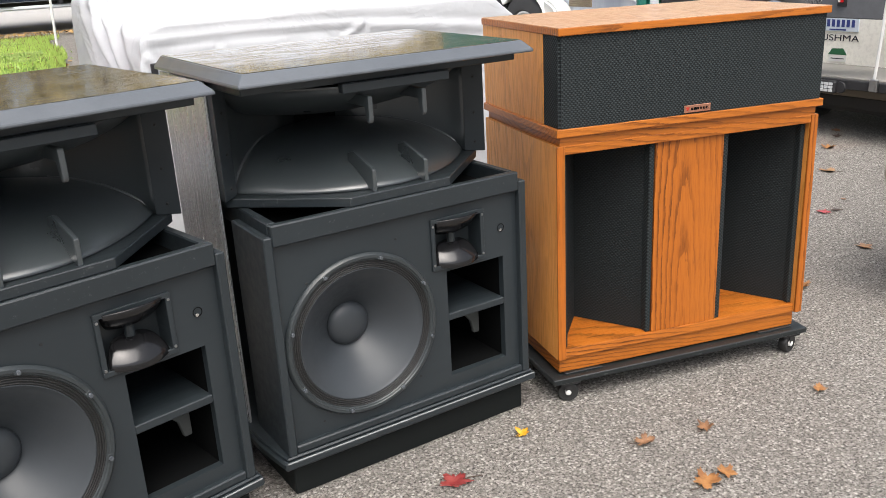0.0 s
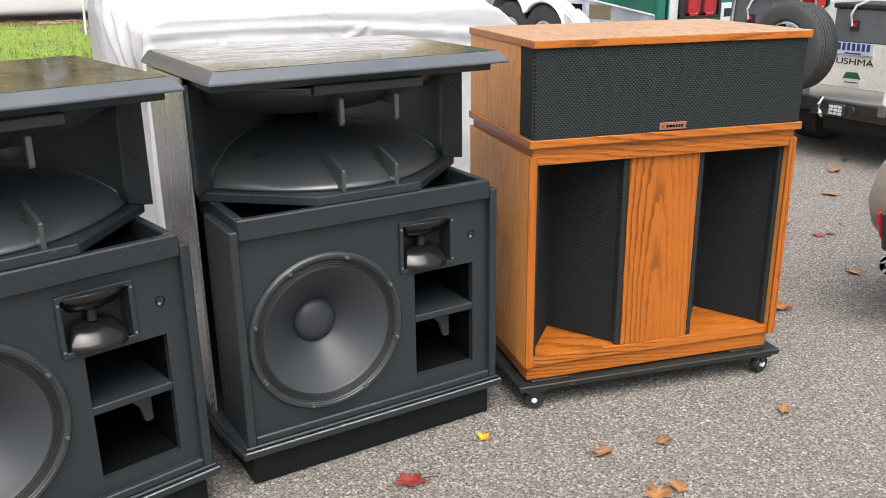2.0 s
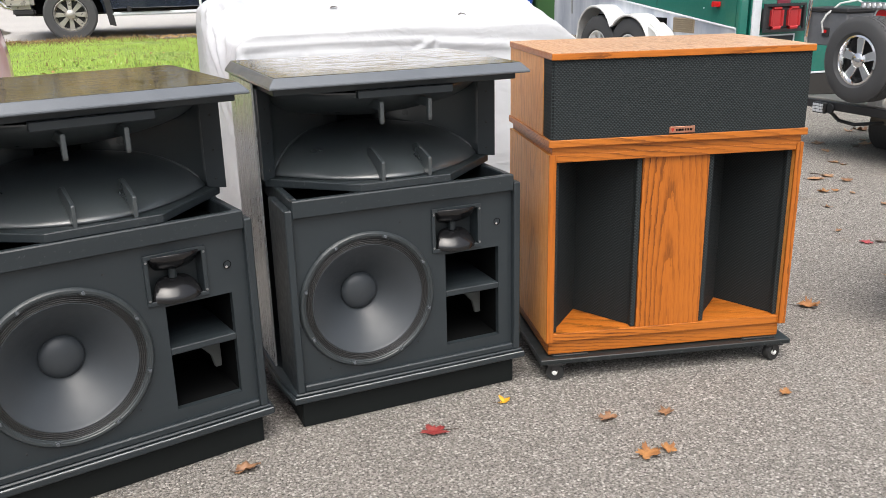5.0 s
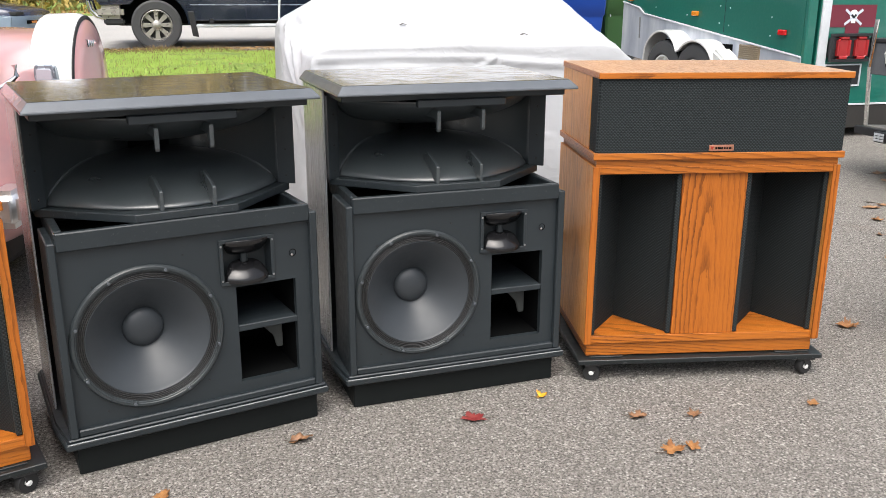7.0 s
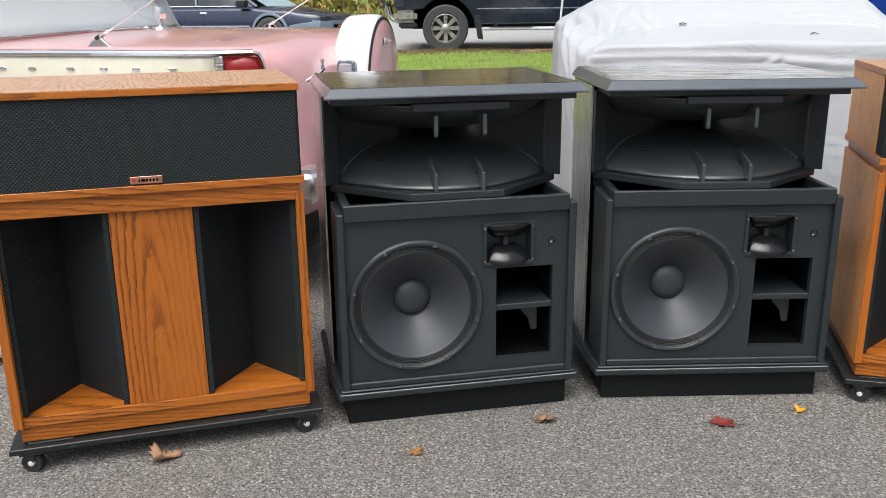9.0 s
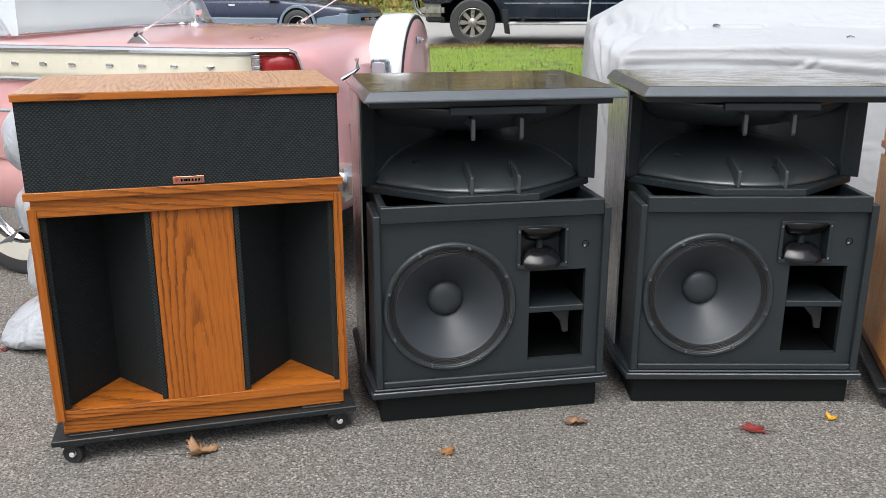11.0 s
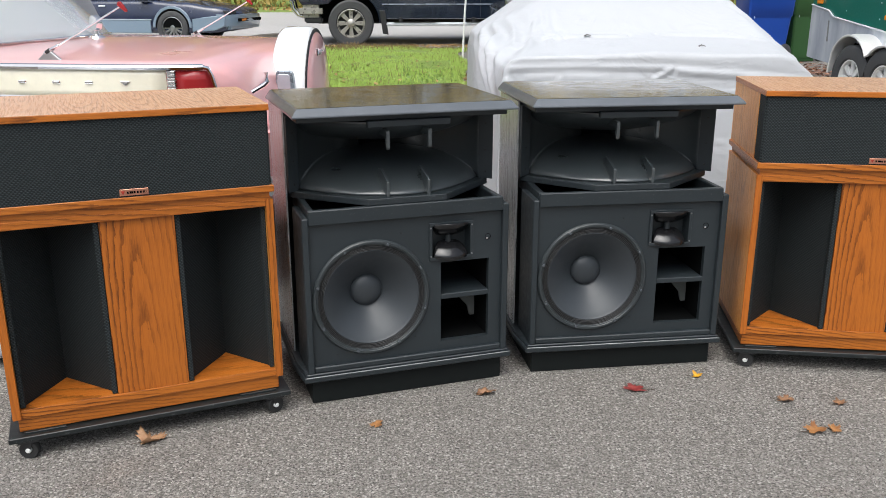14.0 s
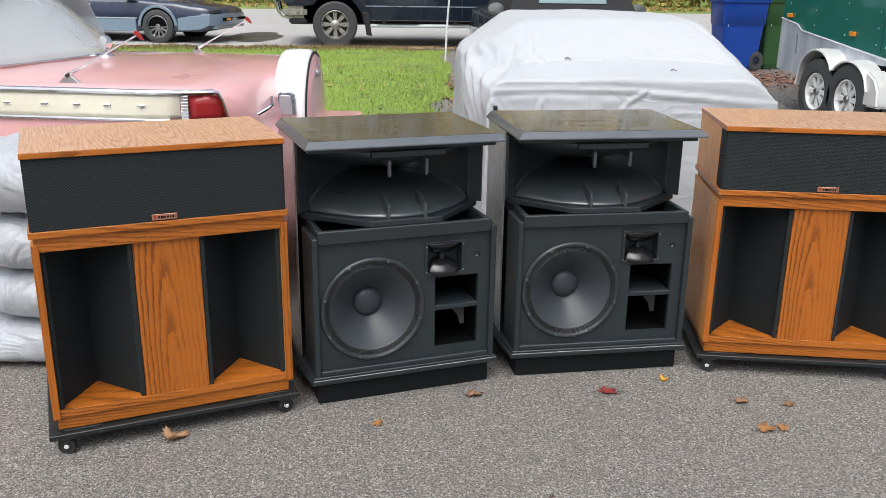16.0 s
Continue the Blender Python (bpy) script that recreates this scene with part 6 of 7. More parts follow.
# ---- motorcycle tail with pannier ----
def build_motorcycle():
    mc = thing("motorcycle", pose(2.60, 1.40, 0, 0, 0, -75), "grey touring motorcycle with hard pannier and chrome exhaust", "motorcycle")
    rows = [(0.62, 0.050, 0.16), (0.60, 0.075, 0.20), (0.52, 0.105, 0.24), (0.43, 0.115, 0.25), (0.36, 0.100, 0.24), (0.30, 0.075, 0.20), (0.285, 0.05, 0.17)]
    bm = loft([[(-0.04 + x * w, 0.17 + y * l, z) for x, y in ((-1, -1), (-1.15, 0), (-1, 1), (0, 1.06), (1, 1), (1.15, 0), (1, -1), (0, -1.06))] for z, w, l in rows])
    part("pannier", bm, PANNIER_GREY, mc, "warm grey hard pannier", smooth=True)
    part("pannier_seam", tube([(-0.155, -0.04 + 0.07 * i, 0.505 + 0.004 * i) for i in range(6)], 0.004, 6), PANNIER_GREY, mc)
    part("tail_lamp", prism([(-0.118, 0.395), (-0.105, 0.405), (-0.085, 0.33), (-0.098, 0.318)], -0.10, 0.06, "y", 0.004), RED_LENS, mc, "red reflector strip")
    part("splash_guard", prism([(-0.105, 0.405), (-0.02, 0.40), (-0.02, 0.285), (-0.085, 0.285)], -0.11, 0.05, "y", 0.006), BLACK_PLASTIC, mc)
    part("exhaust", lathe([(0.034, 0.0), (0.038, 0.003), (0.040, 0.015), (0.040, 0.5), (0.034, 0.5), (0.0, 0.12), (0.018, 0.09), (0.026, 0.05), (0.031, 0.01), (0.034, 0.0)], 24, pose(-0.045, -0.12, 0.245, -88, 0, 0)), CHROME, mc, "chrome exhaust tip", smooth=True)
    part("rear_fender", loft([[(0.18 + 0.07 * c, 0.30 - 0.30 * math.cos(a) * 1.05, 0.31 + 0.36 * math.sin(a) + 0.02 * k) for c, k in ((-1, 0), (0, 1), (1, 0), (0, -1))] for a in [math.pi * i / 10 for i in range(1, 10)]]), PANNIER_GREY, mc, smooth=True)
    add_wheel(mc, pose(0.18, 0.30, 0.31, 0, -90, 0), 0.31, 0.21, 0.15, CHROME, 8, label="rear motorcycle wheel", hub=0.3)
    add_wheel(mc, pose(0.18, 1.85, 0.31, 0, -90, 0), 0.31, 0.22, 0.12, CHROME, 8, label="front motorcycle wheel", hub=0.3)
    part("frame", loft([[(0.18 + w * c, y, z + h * s) for c, s in ((-1, 0), (0, 1), (1, 0), (0, -1))] for y, z, w, h in ((0.35, 0.62, 0.10, 0.10), (0.8, 0.55, 0.14, 0.18), (1.2, 0.62, 0.16, 0.26), (1.6, 0.72, 0.10, 0.16))]), BLACK_PAINT, mc, smooth=True)
    part("fork", tube([(0.18, 1.85, 0.31), (0.18, 1.55, 0.95)], 0.035, 8), CHROME, mc)
    part("seat", box(0.06, 0.30, 0.25, 0.95, 0.70, 0.78, 0.04, None, 2), SOFT_TOP, mc)
    return mc


build_motorcycle()


# ---- bins ----
def build_bin(name, x, y, yaw, body, label):
    g = slope(y)
    b = thing(name, pose(x, y, g, 0, 0, yaw) @ Matrix.Diagonal((0.86, 0.86, 1.16, 1.0)), label, "wheelie bin", "wheelie bins")
    sec = [(0.30, 0.27, 0.05), (0.31, 0.28, 0.10), (0.355, 0.325, 0.55), (0.36, 0.33, 0.58), (0.375, 0.345, 0.60), (0.395, 0.365, 0.86)]
    bm = loft([[(sx * hx * (1 if i else 1), sy * hy, z) for i, (sx, sy) in enumerate(((-1, -0.92), (-0.92, -1), (0.92, -1), (1, -0.92), (1, 0.92), (0.92, 1), (-0.92, 1), (-1, 0.92)))] for hx, hy, z in sec])
    part("tub", bm, body, b, smooth=True)
    part("rim", frame_ring(bmesh.new(), -0.42, 0.42, -0.39, 0.39, 0.86, 0.90, 0.05, 0.008), body, b)
    part("lid", prism([(-0.44, 0.90), (0.44, 0.90), (0.43, 0.93), (0.25, 0.985), (-0.25, 0.985), (-0.43, 0.93)], -0.41, 0.41, "y", 0.015, None, 2), body, b)
    part("foot", box(-0.27, 0.20, -0.25, 0.25, 0.0, 0.06, 0.01), body, b)
    part("handle", tube([(0.42, -0.25, 0.90), (0.47, -0.22, 0.91), (0.47, 0.22, 0.91), (0.42, 0.25, 0.90)], 0.018, 8), body, b)
    for s in (-1, 1):
        add_wheel(b, pose(0.30, s * 0.27, 0.125, 90 * (1 if s < 0 else -1), 0, 0), 0.125, 0.06, 0.06, BLACK_PLASTIC, 0, label="black bin wheel", hub=0.5)
    for i in range(3):
        part("bin_mark", box(-0.286, -0.276, -0.345, -0.340, 0.56 + 0.05 * i, 0.59 + 0.05 * i), PLATE, b)
    return b


build_bin("blue_bin", 5.82, 11.6, -4, BLUE_BIN, "blue plastic wheelie bin with closed lid")
build_bin("green_bin", 6.50, 11.85, 12, GREEN_BIN, "green plastic wheelie bin beside the trailer")


# ---- pickup truck ----
TRUCK_RIM = plain("dull_polished_rim", (0.46, 0.44, 0.40), 0.3, 0.6, 0.15, 12)


def build_truck():
    g = slope(14.7)
    t = thing("pickup_truck", pose(-0.33, 14.66, g), "navy blue pickup truck with chrome wheels and running boards", "pickup truck")

    def side(y0, y1):
        arch = [(0.50 * math.cos(a), 0.40 + 0.52 * math.sin(a)) for a in [math.pi - math.pi * i / 14 for i in range(15)]]
        rear = [(3.65 + 0.50 * math.cos(a), 0.40 + 0.52 * math.sin(a)) for a in [math.pi - math.pi * i / 14 for i in range(15)]]
        pts = [(-0.84, 0.71)] + arch[3:] + [(0.62, 0.47)] + [(3.05, 0.47)] + rear + [(4.75, 0.55), (4.75, 1.12), (1.0, 1.12), (-0.3, 1.10), (-0.84, 1.02), (-0.86, 0.72)]
        return prism(pts, y0, y1, "y", 0.012)

    part("body_side", side(0.0, 0.10), TRUCK_NAVY, t, "navy side with wheel arches", smooth=True)
    part("body_side", side(1.82, 1.92), TRUCK_NAVY, t, smooth=True)
    part("bonnet", loft([[(x, y, z) for y, z in ((0.08, 1.08 - d), (0.25, 1.16 - d), (0.96, 1.20 - d), (1.67, 1.16 - d), (1.84, 1.08 - d), (0.96, 0.70))] for x, d in ((-0.84, 0.10), (-0.5, 0.03), (0.5, 0.0), (0.85, 0.0))]), TRUCK_NAVY, t, smooth=True)
    part("cab", loft([[(x0 + (0.0 if z < 1.2 else (0.45 if x0 < 2 else -0.12)), y0, z) for x0, y0, z in ((0.8, 0.04, 1.12), (3.0, 0.04, 1.12), (3.0, 0.16, 1.72), (0.95, 0.16, 1.72))], [(0.8, 1.88, 1.12), (3.0, 1.88, 1.12), (2.88, 1.76, 1.72), (1.4, 1.76, 1.72)]]), DARK_GLASS, t, "dark cab windows")
    part("roof", box(1.40, 2.88, 0.18, 1.74, 1.715, 1.78, 0.03), TRUCK_NAVY, t)
    for x in (1.42, 2.02, 2.85):
        part("pillar", tube([(x if x > 1.9 else 0.9, 0.03, 1.12), (x, 0.15, 1.73)], 0.04, 6), TRUCK_NAVY, t)
    part("bed_floor", box(3.0, 4.7, 0.10, 1.82, 0.6, 0.66), TRUCK_NAVY, t)
    part("bed_end", box(3.0, 3.06, 0.10, 1.82, 0.66, 1.12), TRUCK_NAVY, t)
    part("tailgate", box(4.70, 4.76, 0.05, 1.87, 0.60, 1.12, 0.01), TRUCK_NAVY, t)
    part("side_stripe", box(0.55, 3.1, -0.007, 0.0, 0.715, 0.735), plain("silver_stripe", (0.40, 0.44, 0.52), 0.3, 0.6), t, "thin silver side stripe")
    for x in (1.45, 2.3):
        part("door_seam", box(x, x + 0.008, -0.004, 0.002, 0.50, 1.12), INK, t)
    for i in range(9):
        part("side_letter", box(0.72 + 0.085 * i, 0.775 + 0.085 * i, -0.006, 0.0, 0.945, 0.985), STEEL, t)
    part("bumper", box(-0.90, -0.50, -0.025, 1.945, 0.50, 0.715, 0.06, None, 4), TRUCK_RIM, t, "dull chrome front bumper", smooth=True)
    part("air_dam", box(-0.82, -0.50, 0.01, 1.91, 0.40, 0.51, 0.03, None, 3), BLACK_PLASTIC, t)
    part("headlamp", box(-0.90, -0.70, -0.004, 0.3, 0.74, 0.98, 0.03), DARK_GLASS, t)
    for y in (0.12, 0.75):
        part("brush_guard", tube([(-0.80, y, 0.50), (-0.93, y, 0.54), (-1.01, y, 0.64), (-1.04, y, 0.78), (-1.03, y, 0.95), (-0.96, y, 1.08), (-0.84, y, 1.12)], 0.038, 10), CHROME, t, "chrome brush guard", smooth=True)
    board = part("running_board", box(0.62, 2.95, -0.16, 0.05, 0.36, 0.415, 0.02, None, 2), ALUMINIUM, t, "silver running board", smooth=True)
    for x in (0.75, 2.05):
        part("step_pad", box(x, x + 0.75, -0.165, -0.02, 0.415, 0.422), BLACK_PLASTIC, board)
        part("board_bracket", box(x + 0.1, x + 0.16, -0.05, 0.2, 0.40, 0.50), BLACK_PLASTIC, board)
    part("mud_flap", prism([(0.50, 0.62), (0.60, 0.62), (0.66, 0.20), (0.56, 0.22)], -0.02, 0.22, "y", 0.006), BLACK_PLASTIC, t, "black mud flap")
    part("mirror", lathe([(0.0, 0.03), (0.10, 0.02), (0.11, -0.01), (0.08, -0.05), (0.0, -0.06)], 18, pose(0.98, -0.14, 1.22, 0, -70, 0) @ Matrix.Diagonal((1.0, 0.75, 1, 1))), CHROME, t, "chrome door mirror", smooth=True)
    for x in (0.0, 3.65):
        add_wheel(t, pose(x, 0.06, 0.40, 90), 0.40, 0.245, 0.27, TRUCK_RIM, 8, label="large wheel with chrome eight-spoke rim", hub=0.3)
        add_wheel(t, pose(x, 1.86, 0.40, -90), 0.40, 0.245, 0.27, CHROME, 8, label="large wheel with chrome eight-spoke rim", hub=0.3)
        part("arch_liner", box(x - 0.55, x + 0.55, 0.28, 1.6, 0.42, 0.95), SHADE_BLACK, t)
    part("chassis", box(-0.6, 4.6, 0.45, 1.45, 0.38, 0.56), UNDERSIDE, t)
    return t


build_truck()


# ---- navy coupe ----
def build_coupe():
    g = slope(15.3)
    c = thing("coupe", pose(-3.55, 15.25, g, 0, 0, -14), "navy and pale blue two-tone coupe parked on the lane", "car")
    tab = [(-3.35, 0.15, 0.55, 0.58, 0.30), (-3.2, 0.04, 0.70, 0.78, 0.22), (-2.4, 0.0, 0.76, 0.80, 0.19), (-0.5, 0.0, 0.765, 0.80, 0.19), (0.2, 0.0, 0.72, 0.765, 0.19), (0.75, 0.02, 0.655, 0.69, 0.20), (0.98, 0.07, 0.62, 0.64, 0.24), (1.04, 0.14, 0.58, 0.60, 0.28)]
    secs = []
    for x in [-3.35 + 0.11 * i for i in range(41)]:
        inn, belt, top, zb = lerp_table(tab, min(x, 1.04))
        half = [(inn + 0.2, zb), (inn + 0.03, zb + 0.01), (inn, zb + 0.08), (inn - 0.012, 0.455), (inn + 0.004, belt - 0.06), (inn + 0.04, belt), (inn + 0.16, belt + 0.012), (0.5, top), (0.82, top + 0.005)]
        secs.append([(x, v, z) for v, z in half + [(1.64 - v, z) for v, z in half[-2::-1]]])
    part("body", loft(secs), NAVY, c, "navy upper body", smooth="all")
    part("lower_panel", box(-3.2, -0.42, -0.022, 0.02, 0.20, 0.425, 0.008), SILVER_BLUE, c, "pale blue lower side")
    part("lower_panel", prism([(0.36, 0.22), (0.80, 0.25), (0.99, 0.33), (1.0, 0.525), (0.70, 0.49), (0.37, 0.46)], -0.006, 0.08, "y", 0.012), SILVER_BLUE, c, smooth=True)
    part("trim_line", box(-3.2, -0.40, -0.026, -0.012, 0.425, 0.445, 0.002), plain("pale_trim", (0.50, 0.56, 0.62), 0.35, 0.3), c)
    arch = [(0.375 * math.cos(a), 0.30 + 0.375 * math.sin(a)) for a in [math.pi * i / 16 for i in range(17)]]
    inner = [(0.325 * math.cos(a), 0.30 + 0.325 * math.sin(a)) for a in [math.pi - math.pi * i / 16 for i in range(17)]]
    for x in (0.0, -2.45):
        part("arch_flare", prism([(p + x, q) for p, q in arch + inner], -0.035, 0.03, "y", 0.006), SILVER_BLUE, c, "pale blue wheel-arch flare", smooth=True)
        # Near-black plate stands in for the shaded wheel well.
        part("arch_gap", prism([(p * 0.87 + x, 0.29 + (q - 0.29) * 0.87) for p, q in arch], -0.024, 0.03, "y"), SHADE_BLACK, c)
        add_wheel(c, pose(x, 0.05, 0.295, 90), 0.295, 0.19, 0.19, STEEL, 12, label="coupe wheel with lace spokes", hub=0.25)
        add_wheel(c, pose(x, 1.60, 0.295, -90), 0.295, 0.19, 0.19, STEEL, 12, label="coupe wheel with lace spokes", hub=0.25)
    part("bumper", loft([[(x - 0.12, y, 0.31), (x, y, 0.32), (x + 0.025, y, 0.42), (x + 0.01, y, 0.52), (x - 0.12, y, 0.535)] for x, y in ((0.95, 0.0), (1.06, 0.12), (1.12, 0.45), (1.13, 0.82), (1.12, 1.2), (1.06, 1.52), (0.95, 1.64))]), SILVER_BLUE, c, "pale blue front bumper", smooth=True)
    part("bumper_slot", box(1.12, 1.150, 0.30, 1.40, 0.40, 0.455, 0.004), SHADE_BLACK, c)
    part("indicator", box(1.145, 1.156, 0.42, 0.62, 0.41, 0.445, 0.004), AMBER_LENS, c, "orange front indicator")
    part("grille", box(1.0, 1.045, 0.30, 1.34, 0.525, 0.595, 0.005), SHADE_BLACK, c)
    part("headlamp", box(0.93, 1.06, 0.08, 0.38, 0.535, 0.595, 0.01), BLACK_PLASTIC, c)
    part("spoiler", box(0.75, 1.08, 0.10, 1.54, 0.265, 0.325, 0.025, None, 2), SILVER_BLUE, c, smooth=True)
    part("glasshouse", loft([[(-0.30, 0.10, 0.77), (-2.65, 0.10, 0.78), (-2.25, 0.28, 1.19), (-1.05, 0.28, 1.20)], [(-0.30, 1.54, 0.77), (-2.65, 1.54, 0.78), (-2.25, 1.36, 1.19), (-1.05, 1.36, 1.20)]]), DARK_GLASS, c, "dark tinted windows")
    part("roof", box(-2.28, -1.02, 0.26, 1.38, 1.185, 1.225, 0.02, None, 2), NAVY, c)
    for a, b in (((-0.28, 0.09, 0.775), (-1.03, 0.27, 1.205)), ((-1.55, 0.09, 0.78), (-1.62, 0.27, 1.205)), ((-2.68, 0.09, 0.78), (-2.27, 0.27, 1.205))):
        part("pillar", tube([a, b], 0.035, 6), NAVY, c)
    part("window_trim", tube([(-0.5, 0.075, 0.785), (-1.5, 0.075, 0.79), (-2.6, 0.075, 0.79)], 0.012, 6), ALUMINIUM, c, "bright window trim")
    part("windscreen", grid([[(-0.12 - 0.75 * f, 0.82 + s * (0.66 - 0.13 * f), 0.785 + 0.40 * f) for s in (-1, -0.5, 0, 0.5, 1)] for f in (0, 0.5, 1)], None, 0.005), PALE_GLASS, c)
    part("door_handle", box(-1.42, -1.28, -0.014, 0.0, 0.655, 0.685, 0.006), ALUMINIUM, c, "bright door handle")
    part("mirror", box(-0.62, -0.42, -0.12, 0.02, 0.77, 0.88, 0.02, None, 2), BLACK_PLASTIC, c, "black door mirror", smooth=True)
    return c


build_coupe()


# ---- black soft-top car behind the covered one ----
def build_soft_top():
    g = slope(10.0)
    c = thing("soft_top_car", pose(2.68, 9.55, g), "black convertible with raised canvas top and pale rear window", "car")
    part("body", loft([[(sx * w, y, z) for sx, z in ((-1, 0.25), (-1.03, 0.6), (-0.98, 0.86), (-0.8, 0.92), (0.8, 0.92), (0.98, 0.86), (1.03, 0.6), (1, 0.25))] for y, w in ((-0.6, 0.78), (-0.5, 0.84), (0.5, 0.86), (2.6, 0.86), (3.3, 0.80))]), BLACK_PAINT, c, smooth=True)
    part("canvas_top", loft([[(-w, y, 0.93), (-w + 0.08, y + d, 1.20), (-w + 0.22, y + d * 1.6, 1.36), (0, y + d * 1.8, 1.40), (w - 0.22, y + d * 1.6, 1.36), (w - 0.08, y + d, 1.20), (w, y, 0.93)] for y, w, d in ((-0.15, 0.80, 0.16), (0.3, 0.82, 0.05), (1.6, 0.78, 0.0), (2.1, 0.74, -0.3))]), SOFT_TOP, c, "black raised canvas top", smooth=True)
    part("rear_window", prism([(-0.43, 1.035), (0.43, 1.035), (0.41, 1.28), (-0.41, 1.28)], -0.10, -0.085, "y", 0.004), PALE_GLASS, c, "pale plastic rear window")
    for s in (-1, 1):
        part("mirror", lathe([(0.0, 0.03), (0.10, 0.02), (0.11, -0.01), (0.0, -0.05)], 18, pose(s * 0.92, 0.15, 0.955, 90, 0, 0) @ Matrix.Diagonal((1.0, 0.72, 1, 1))), STEEL, c, "pale oval door mirror", smooth=True)
        part("mirror_arm", tube([(s * 0.80, 0.18, 0.90), (s * 0.92, 0.17, 0.94)], 0.02, 6), BLACK_PLASTIC, c)
    for y in (0.1, 2.5):
        for s in (-1, 1):
            add_wheel(c, pose(s * 0.78, y, 0.30, 0, 90 * s, 0), 0.30, 0.19, 0.19, STEEL, 5, label="car wheel")
    return c


build_soft_top()
bm = tube([(1.39, 12.15, slope(12.15) - 0.02), (1.42, 12.15, slope(12.15) + 0.7), (1.47, 12.16, slope(12.15) + 1.35)], 0.016, 7)
solid("marker_rod", bm, WHITE_PAINT, Matrix(), "thin white fibreglass marker rod at the lawn edge", "marker rod", smooth=True)


# ---- fallen leaves on the driveway ----
def leaf_paint(name, color, edge):
    k = Nodes(name)
    a = k.noise(k.map(), 38.0, 4, 0.6)
    b = k.noise(k.map(), 150.0, 3)
    c = k.mix(k.ramp(a, (0.4, 0.0), (0.65, 1.0)), color, edge)
    k.set(Base_Color=k.mix(k.math("MULTIPLY", b, 0.4), c, tuple(v * 0.5 for v in color)), Roughness=0.55)
    k.bump(a, 0.4, 0.002)
    return k.m


LEAF_RED = leaf_paint("red_leaf", (0.21, 0.022, 0.022), (0.30, 0.06, 0.05))
LEAF_YELLOW = leaf_paint("yellow_leaf", (0.74, 0.40, 0.02), (0.62, 0.28, 0.02))
LEAF_RUST = leaf_paint("rust_leaf", (0.40, 0.19, 0.065), (0.24, 0.095, 0.03))
LEAF_BROWN = leaf_paint("brown_leaf", (0.30, 0.155, 0.075), (0.15, 0.07, 0.035))
LEAF_TAN = leaf_paint("tan_leaf", (0.40, 0.23, 0.12), (0.30, 0.15, 0.07))
LEAF_DARK = leaf_paint("dark_leaf", (0.07, 0.045, 0.03), (0.05, 0.03, 0.02))
LEAF_PINK = leaf_paint("pinkish_leaf", (0.40, 0.07, 0.08), (0.30, 0.05, 0.05))


def leaf(x, y, size, yaw, material, label, lobes=5, curl=0.25, seed=1):
    rnd = random.Random(seed)
    n = 56
    ring = []
    for i in range(n):
        a = 2 * math.pi * i / n
        if lobes:
            r = 0.52 + 0.38 * abs(math.cos(a * lobes / 2)) ** 1.5 + 0.17 * rnd.uniform(-1, 1)
            px, py = r * math.cos(a), 0.8 * r * math.sin(a)
        else:
            r = 1.0 + 0.05 * rnd.uniform(-1, 1)
            px, py = r * math.cos(a), 0.52 * r * math.sin(a) * (1 - 0.25 * math.cos(a))
        ring.append((px * size / 2, py * size / 2))
    bm = bmesh.new()
    tiers = []
    for k in (0.33, 0.66, 1.0):
        row = []
        for px, py in ring:
            qx, qy = px * k, py * k
            z = 0.004 + curl * (qy * qy / size * 2.2) + 0.14 * curl * size * noise.noise((qx / size * 3 + seed, qy / size * 3, 0.5)) + curl * 0.6 * max(0, qx) ** 2 / size + 0.10 * size * curl * k * noise.noise((qx / size * 9 + seed, qy / size * 9, 2.5))
            row.append(bm.verts.new((qx, qy, max(z, 0.0015))))
        tiers.append(row)
    c = bm.verts.new((0, 0, 0.004))
    for i in range(n):
        j = (i + 1) % n
        bm.faces.new((c, tiers[0][i], tiers[0][j]))
        for a, b in zip(tiers, tiers[1:]):
            bm.faces.new((a[i], b[i], b[j], a[j]))
    bmesh.ops.recalc_face_normals(bm, faces=bm.faces[:])
    bmesh.ops.solidify(bm, geom=bm.faces[:], thickness=0.0008)
    ob = thing("fallen_leaf", pose(x, y, slope(y) + 0.001, 0, 0, yaw), label, "leaf", "fallen leaves")
    part("leaf_blade", bm, material, ob, smooth="all")
    part("leaf_stalk", tube([(-size * 0.2, 0, 0.004), (-size * 0.5, 0.003, 0.004), (-size * 0.72, 0.012, 0.006)], 0.0011, 5), LEAF_DARK, ob)
    return ob


leaf(0.834, 1.430, 0.088, 175, LEAF_RED, "dark red lobed leaf lying flat on asphalt", 5, 0.3, 1)
leaf(1.078, 1.513, 0.046, 20, LEAF_YELLOW, "bright yellow curled leaf on asphalt", 4, 0.6, 2)
leaf(1.297, 1.108, 0.082, 15, LEAF_RUST, "rust-brown maple leaf on asphalt", 5, 0.5, 3)
leaf(1.357, 1.110, 0.056, 80, LEAF_RUST, "small crumpled rust leaf touching another", 5, 0.7, 4)
leaf(1.297, 1.308, 0.062, -10, LEAF_BROWN, "curled brown leaf on asphalt", 5, 0.7, 5)
leaf(1.465, 1.275, 0.055, 30, LEAF_BROWN, "dry brown lobed leaf on asphalt", 5, 0.6, 6)
leaf(-0.700, 1.218, 0.105, 28, LEAF_TAN, "pale brown curled leaf beside a dolly wheel", 3, 0.9, 7)
leaf(-0.031, 1.258, 0.056, 60, LEAF_RUST, "orange wrinkled leaf scrap on asphalt", 3, 0.3, 8)
leaf(0.333, 1.440, 0.066, 5, LEAF_BROWN, "thin curled brown leaf on asphalt", 0, 1.1, 9)
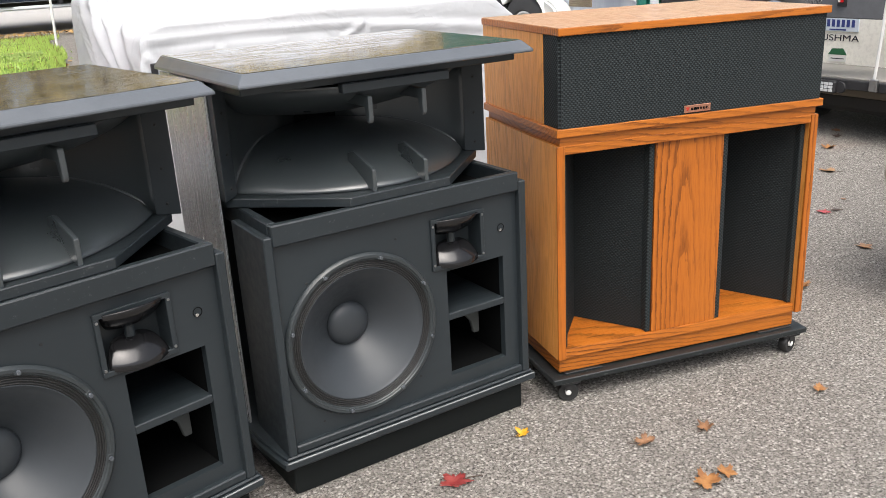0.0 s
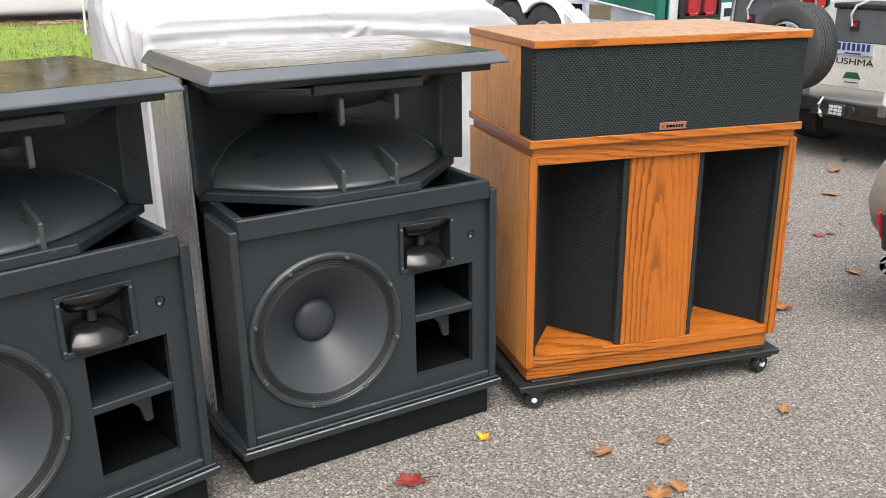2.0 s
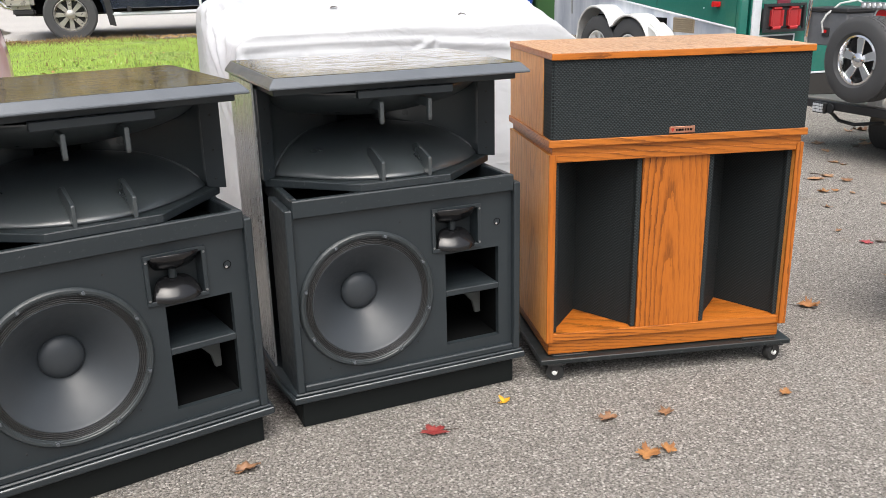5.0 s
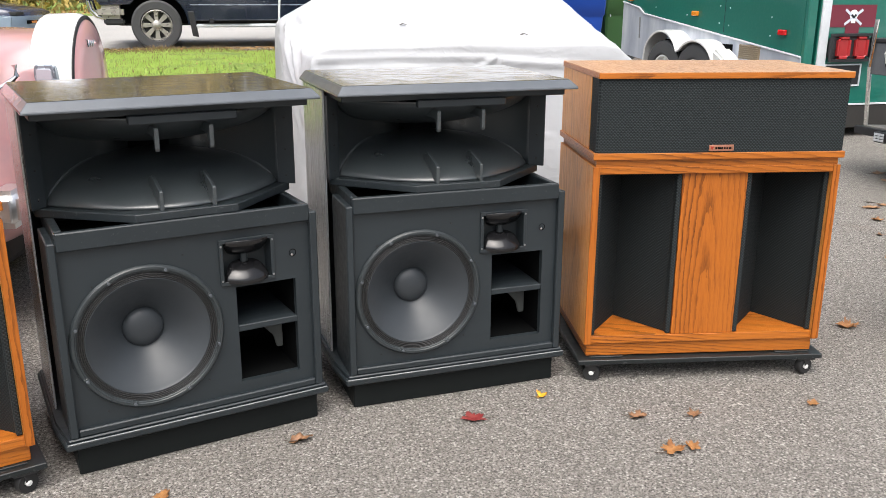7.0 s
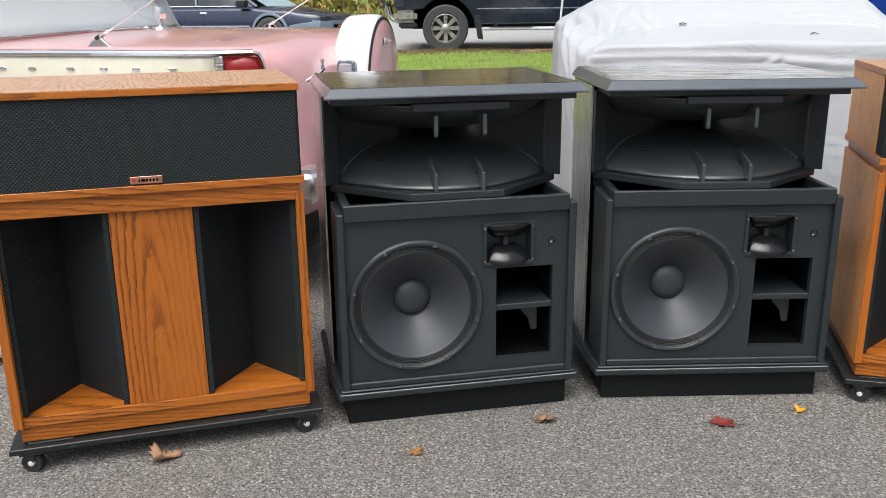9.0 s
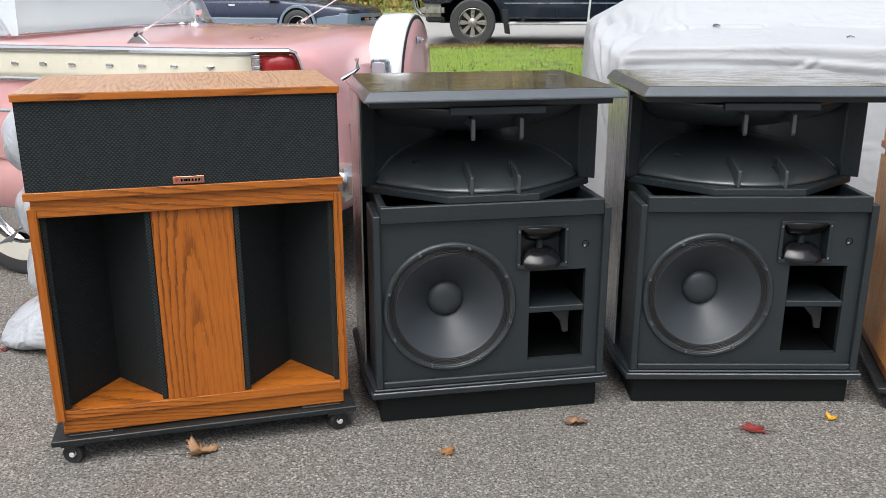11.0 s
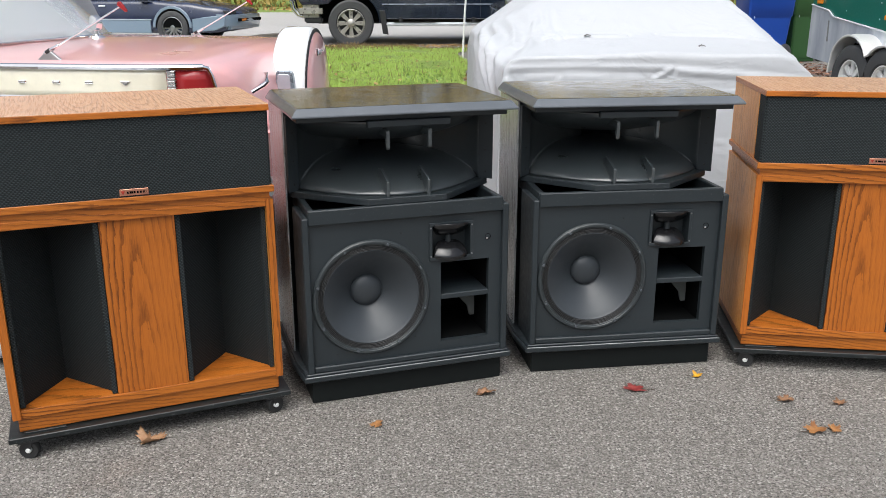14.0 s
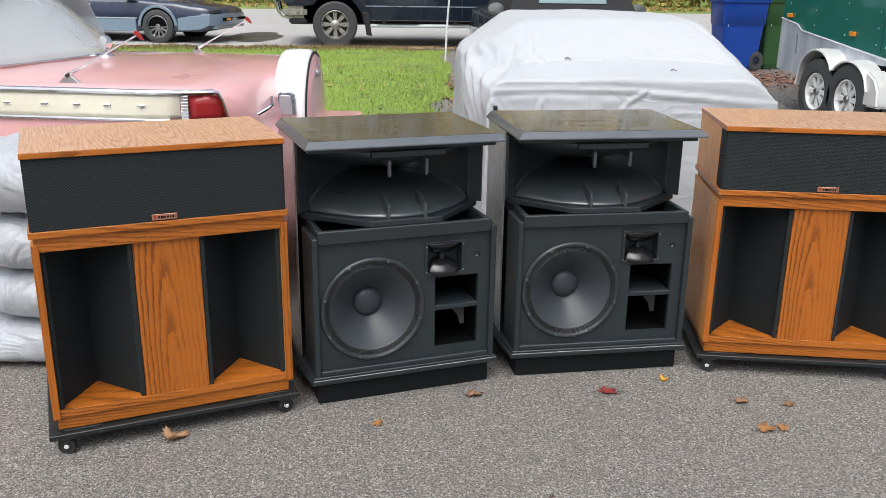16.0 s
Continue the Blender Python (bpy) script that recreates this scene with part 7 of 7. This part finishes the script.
leaf(1.849, 1.237, 0.050, 40, LEAF_RUST, "small rust leaf on asphalt", 3, 0.6, 10)
leaf(2.402, 1.740, 0.095, -20, LEAF_RUST, "curled rust-brown leaf on asphalt", 5, 0.9, 11)
SPOTS = [(4.595, 3.996, 0.16, LEAF_BROWN), (4.469, 3.804, 0.11, LEAF_TAN), (4.269, 3.524, 0.10, LEAF_TAN), (4.276, 3.453, 0.08, LEAF_RUST), (3.976, 3.275, 0.13, LEAF_TAN), (3.858, 3.240, 0.13, LEAF_TAN),
         (3.996, 3.146, 0.12, LEAF_BROWN), (3.689, 3.009, 0.09, LEAF_RUST), (3.770, 2.998, 0.085, LEAF_RUST), (3.814, 2.923, 0.06, LEAF_TAN), (3.478, 2.754, 0.065, LEAF_BROWN), (3.216, 2.417, 0.06, LEAF_BROWN),
         (3.190, 2.232, 0.095, LEAF_PINK), (3.249, 2.216, 0.055, LEAF_DARK), (5.097, 4.228, 0.13, LEAF_TAN), (5.209, 4.223, 0.16, LEAF_BROWN), (4.873, 3.850, 0.15, LEAF_TAN), (4.760, 3.842, 0.13, LEAF_DARK),
         (3.792, 2.654, 0.13, LEAF_TAN), (4.226, 2.975, 0.14, LEAF_RUST), (2.925, 1.854, 0.105, LEAF_TAN), (3.95, 3.35, 0.06, LEAF_DARK), (4.50, 3.12, 0.10, LEAF_DARK), (4.62, 3.22, 0.08, LEAF_BROWN), (4.95, 3.95, 0.1, LEAF_BROWN),
         (-1.78, 2.35, 0.10, LEAF_BROWN), (-1.62, 1.86, 0.05, LEAF_RED), (0.47, 0.77, 0.03, LEAF_DARK), (3.42, 2.30, 0.04, LEAF_BROWN)]
for i, (x, y, s, mat) in enumerate(SPOTS):
    word = {LEAF_TAN: "pale tan", LEAF_RUST: "rust orange", LEAF_BROWN: "dull brown", LEAF_PINK: "pinkish red", LEAF_DARK: "dark withered", LEAF_RED: "dark red"}[mat]
    leaf(x, y, 0.74 * s, (i * 67) % 360, mat, word + " dry fallen leaf on the driveway", (5, 0, 3, 5)[i % 4], 0.3 + 0.12 * (i % 4), 20 + i)
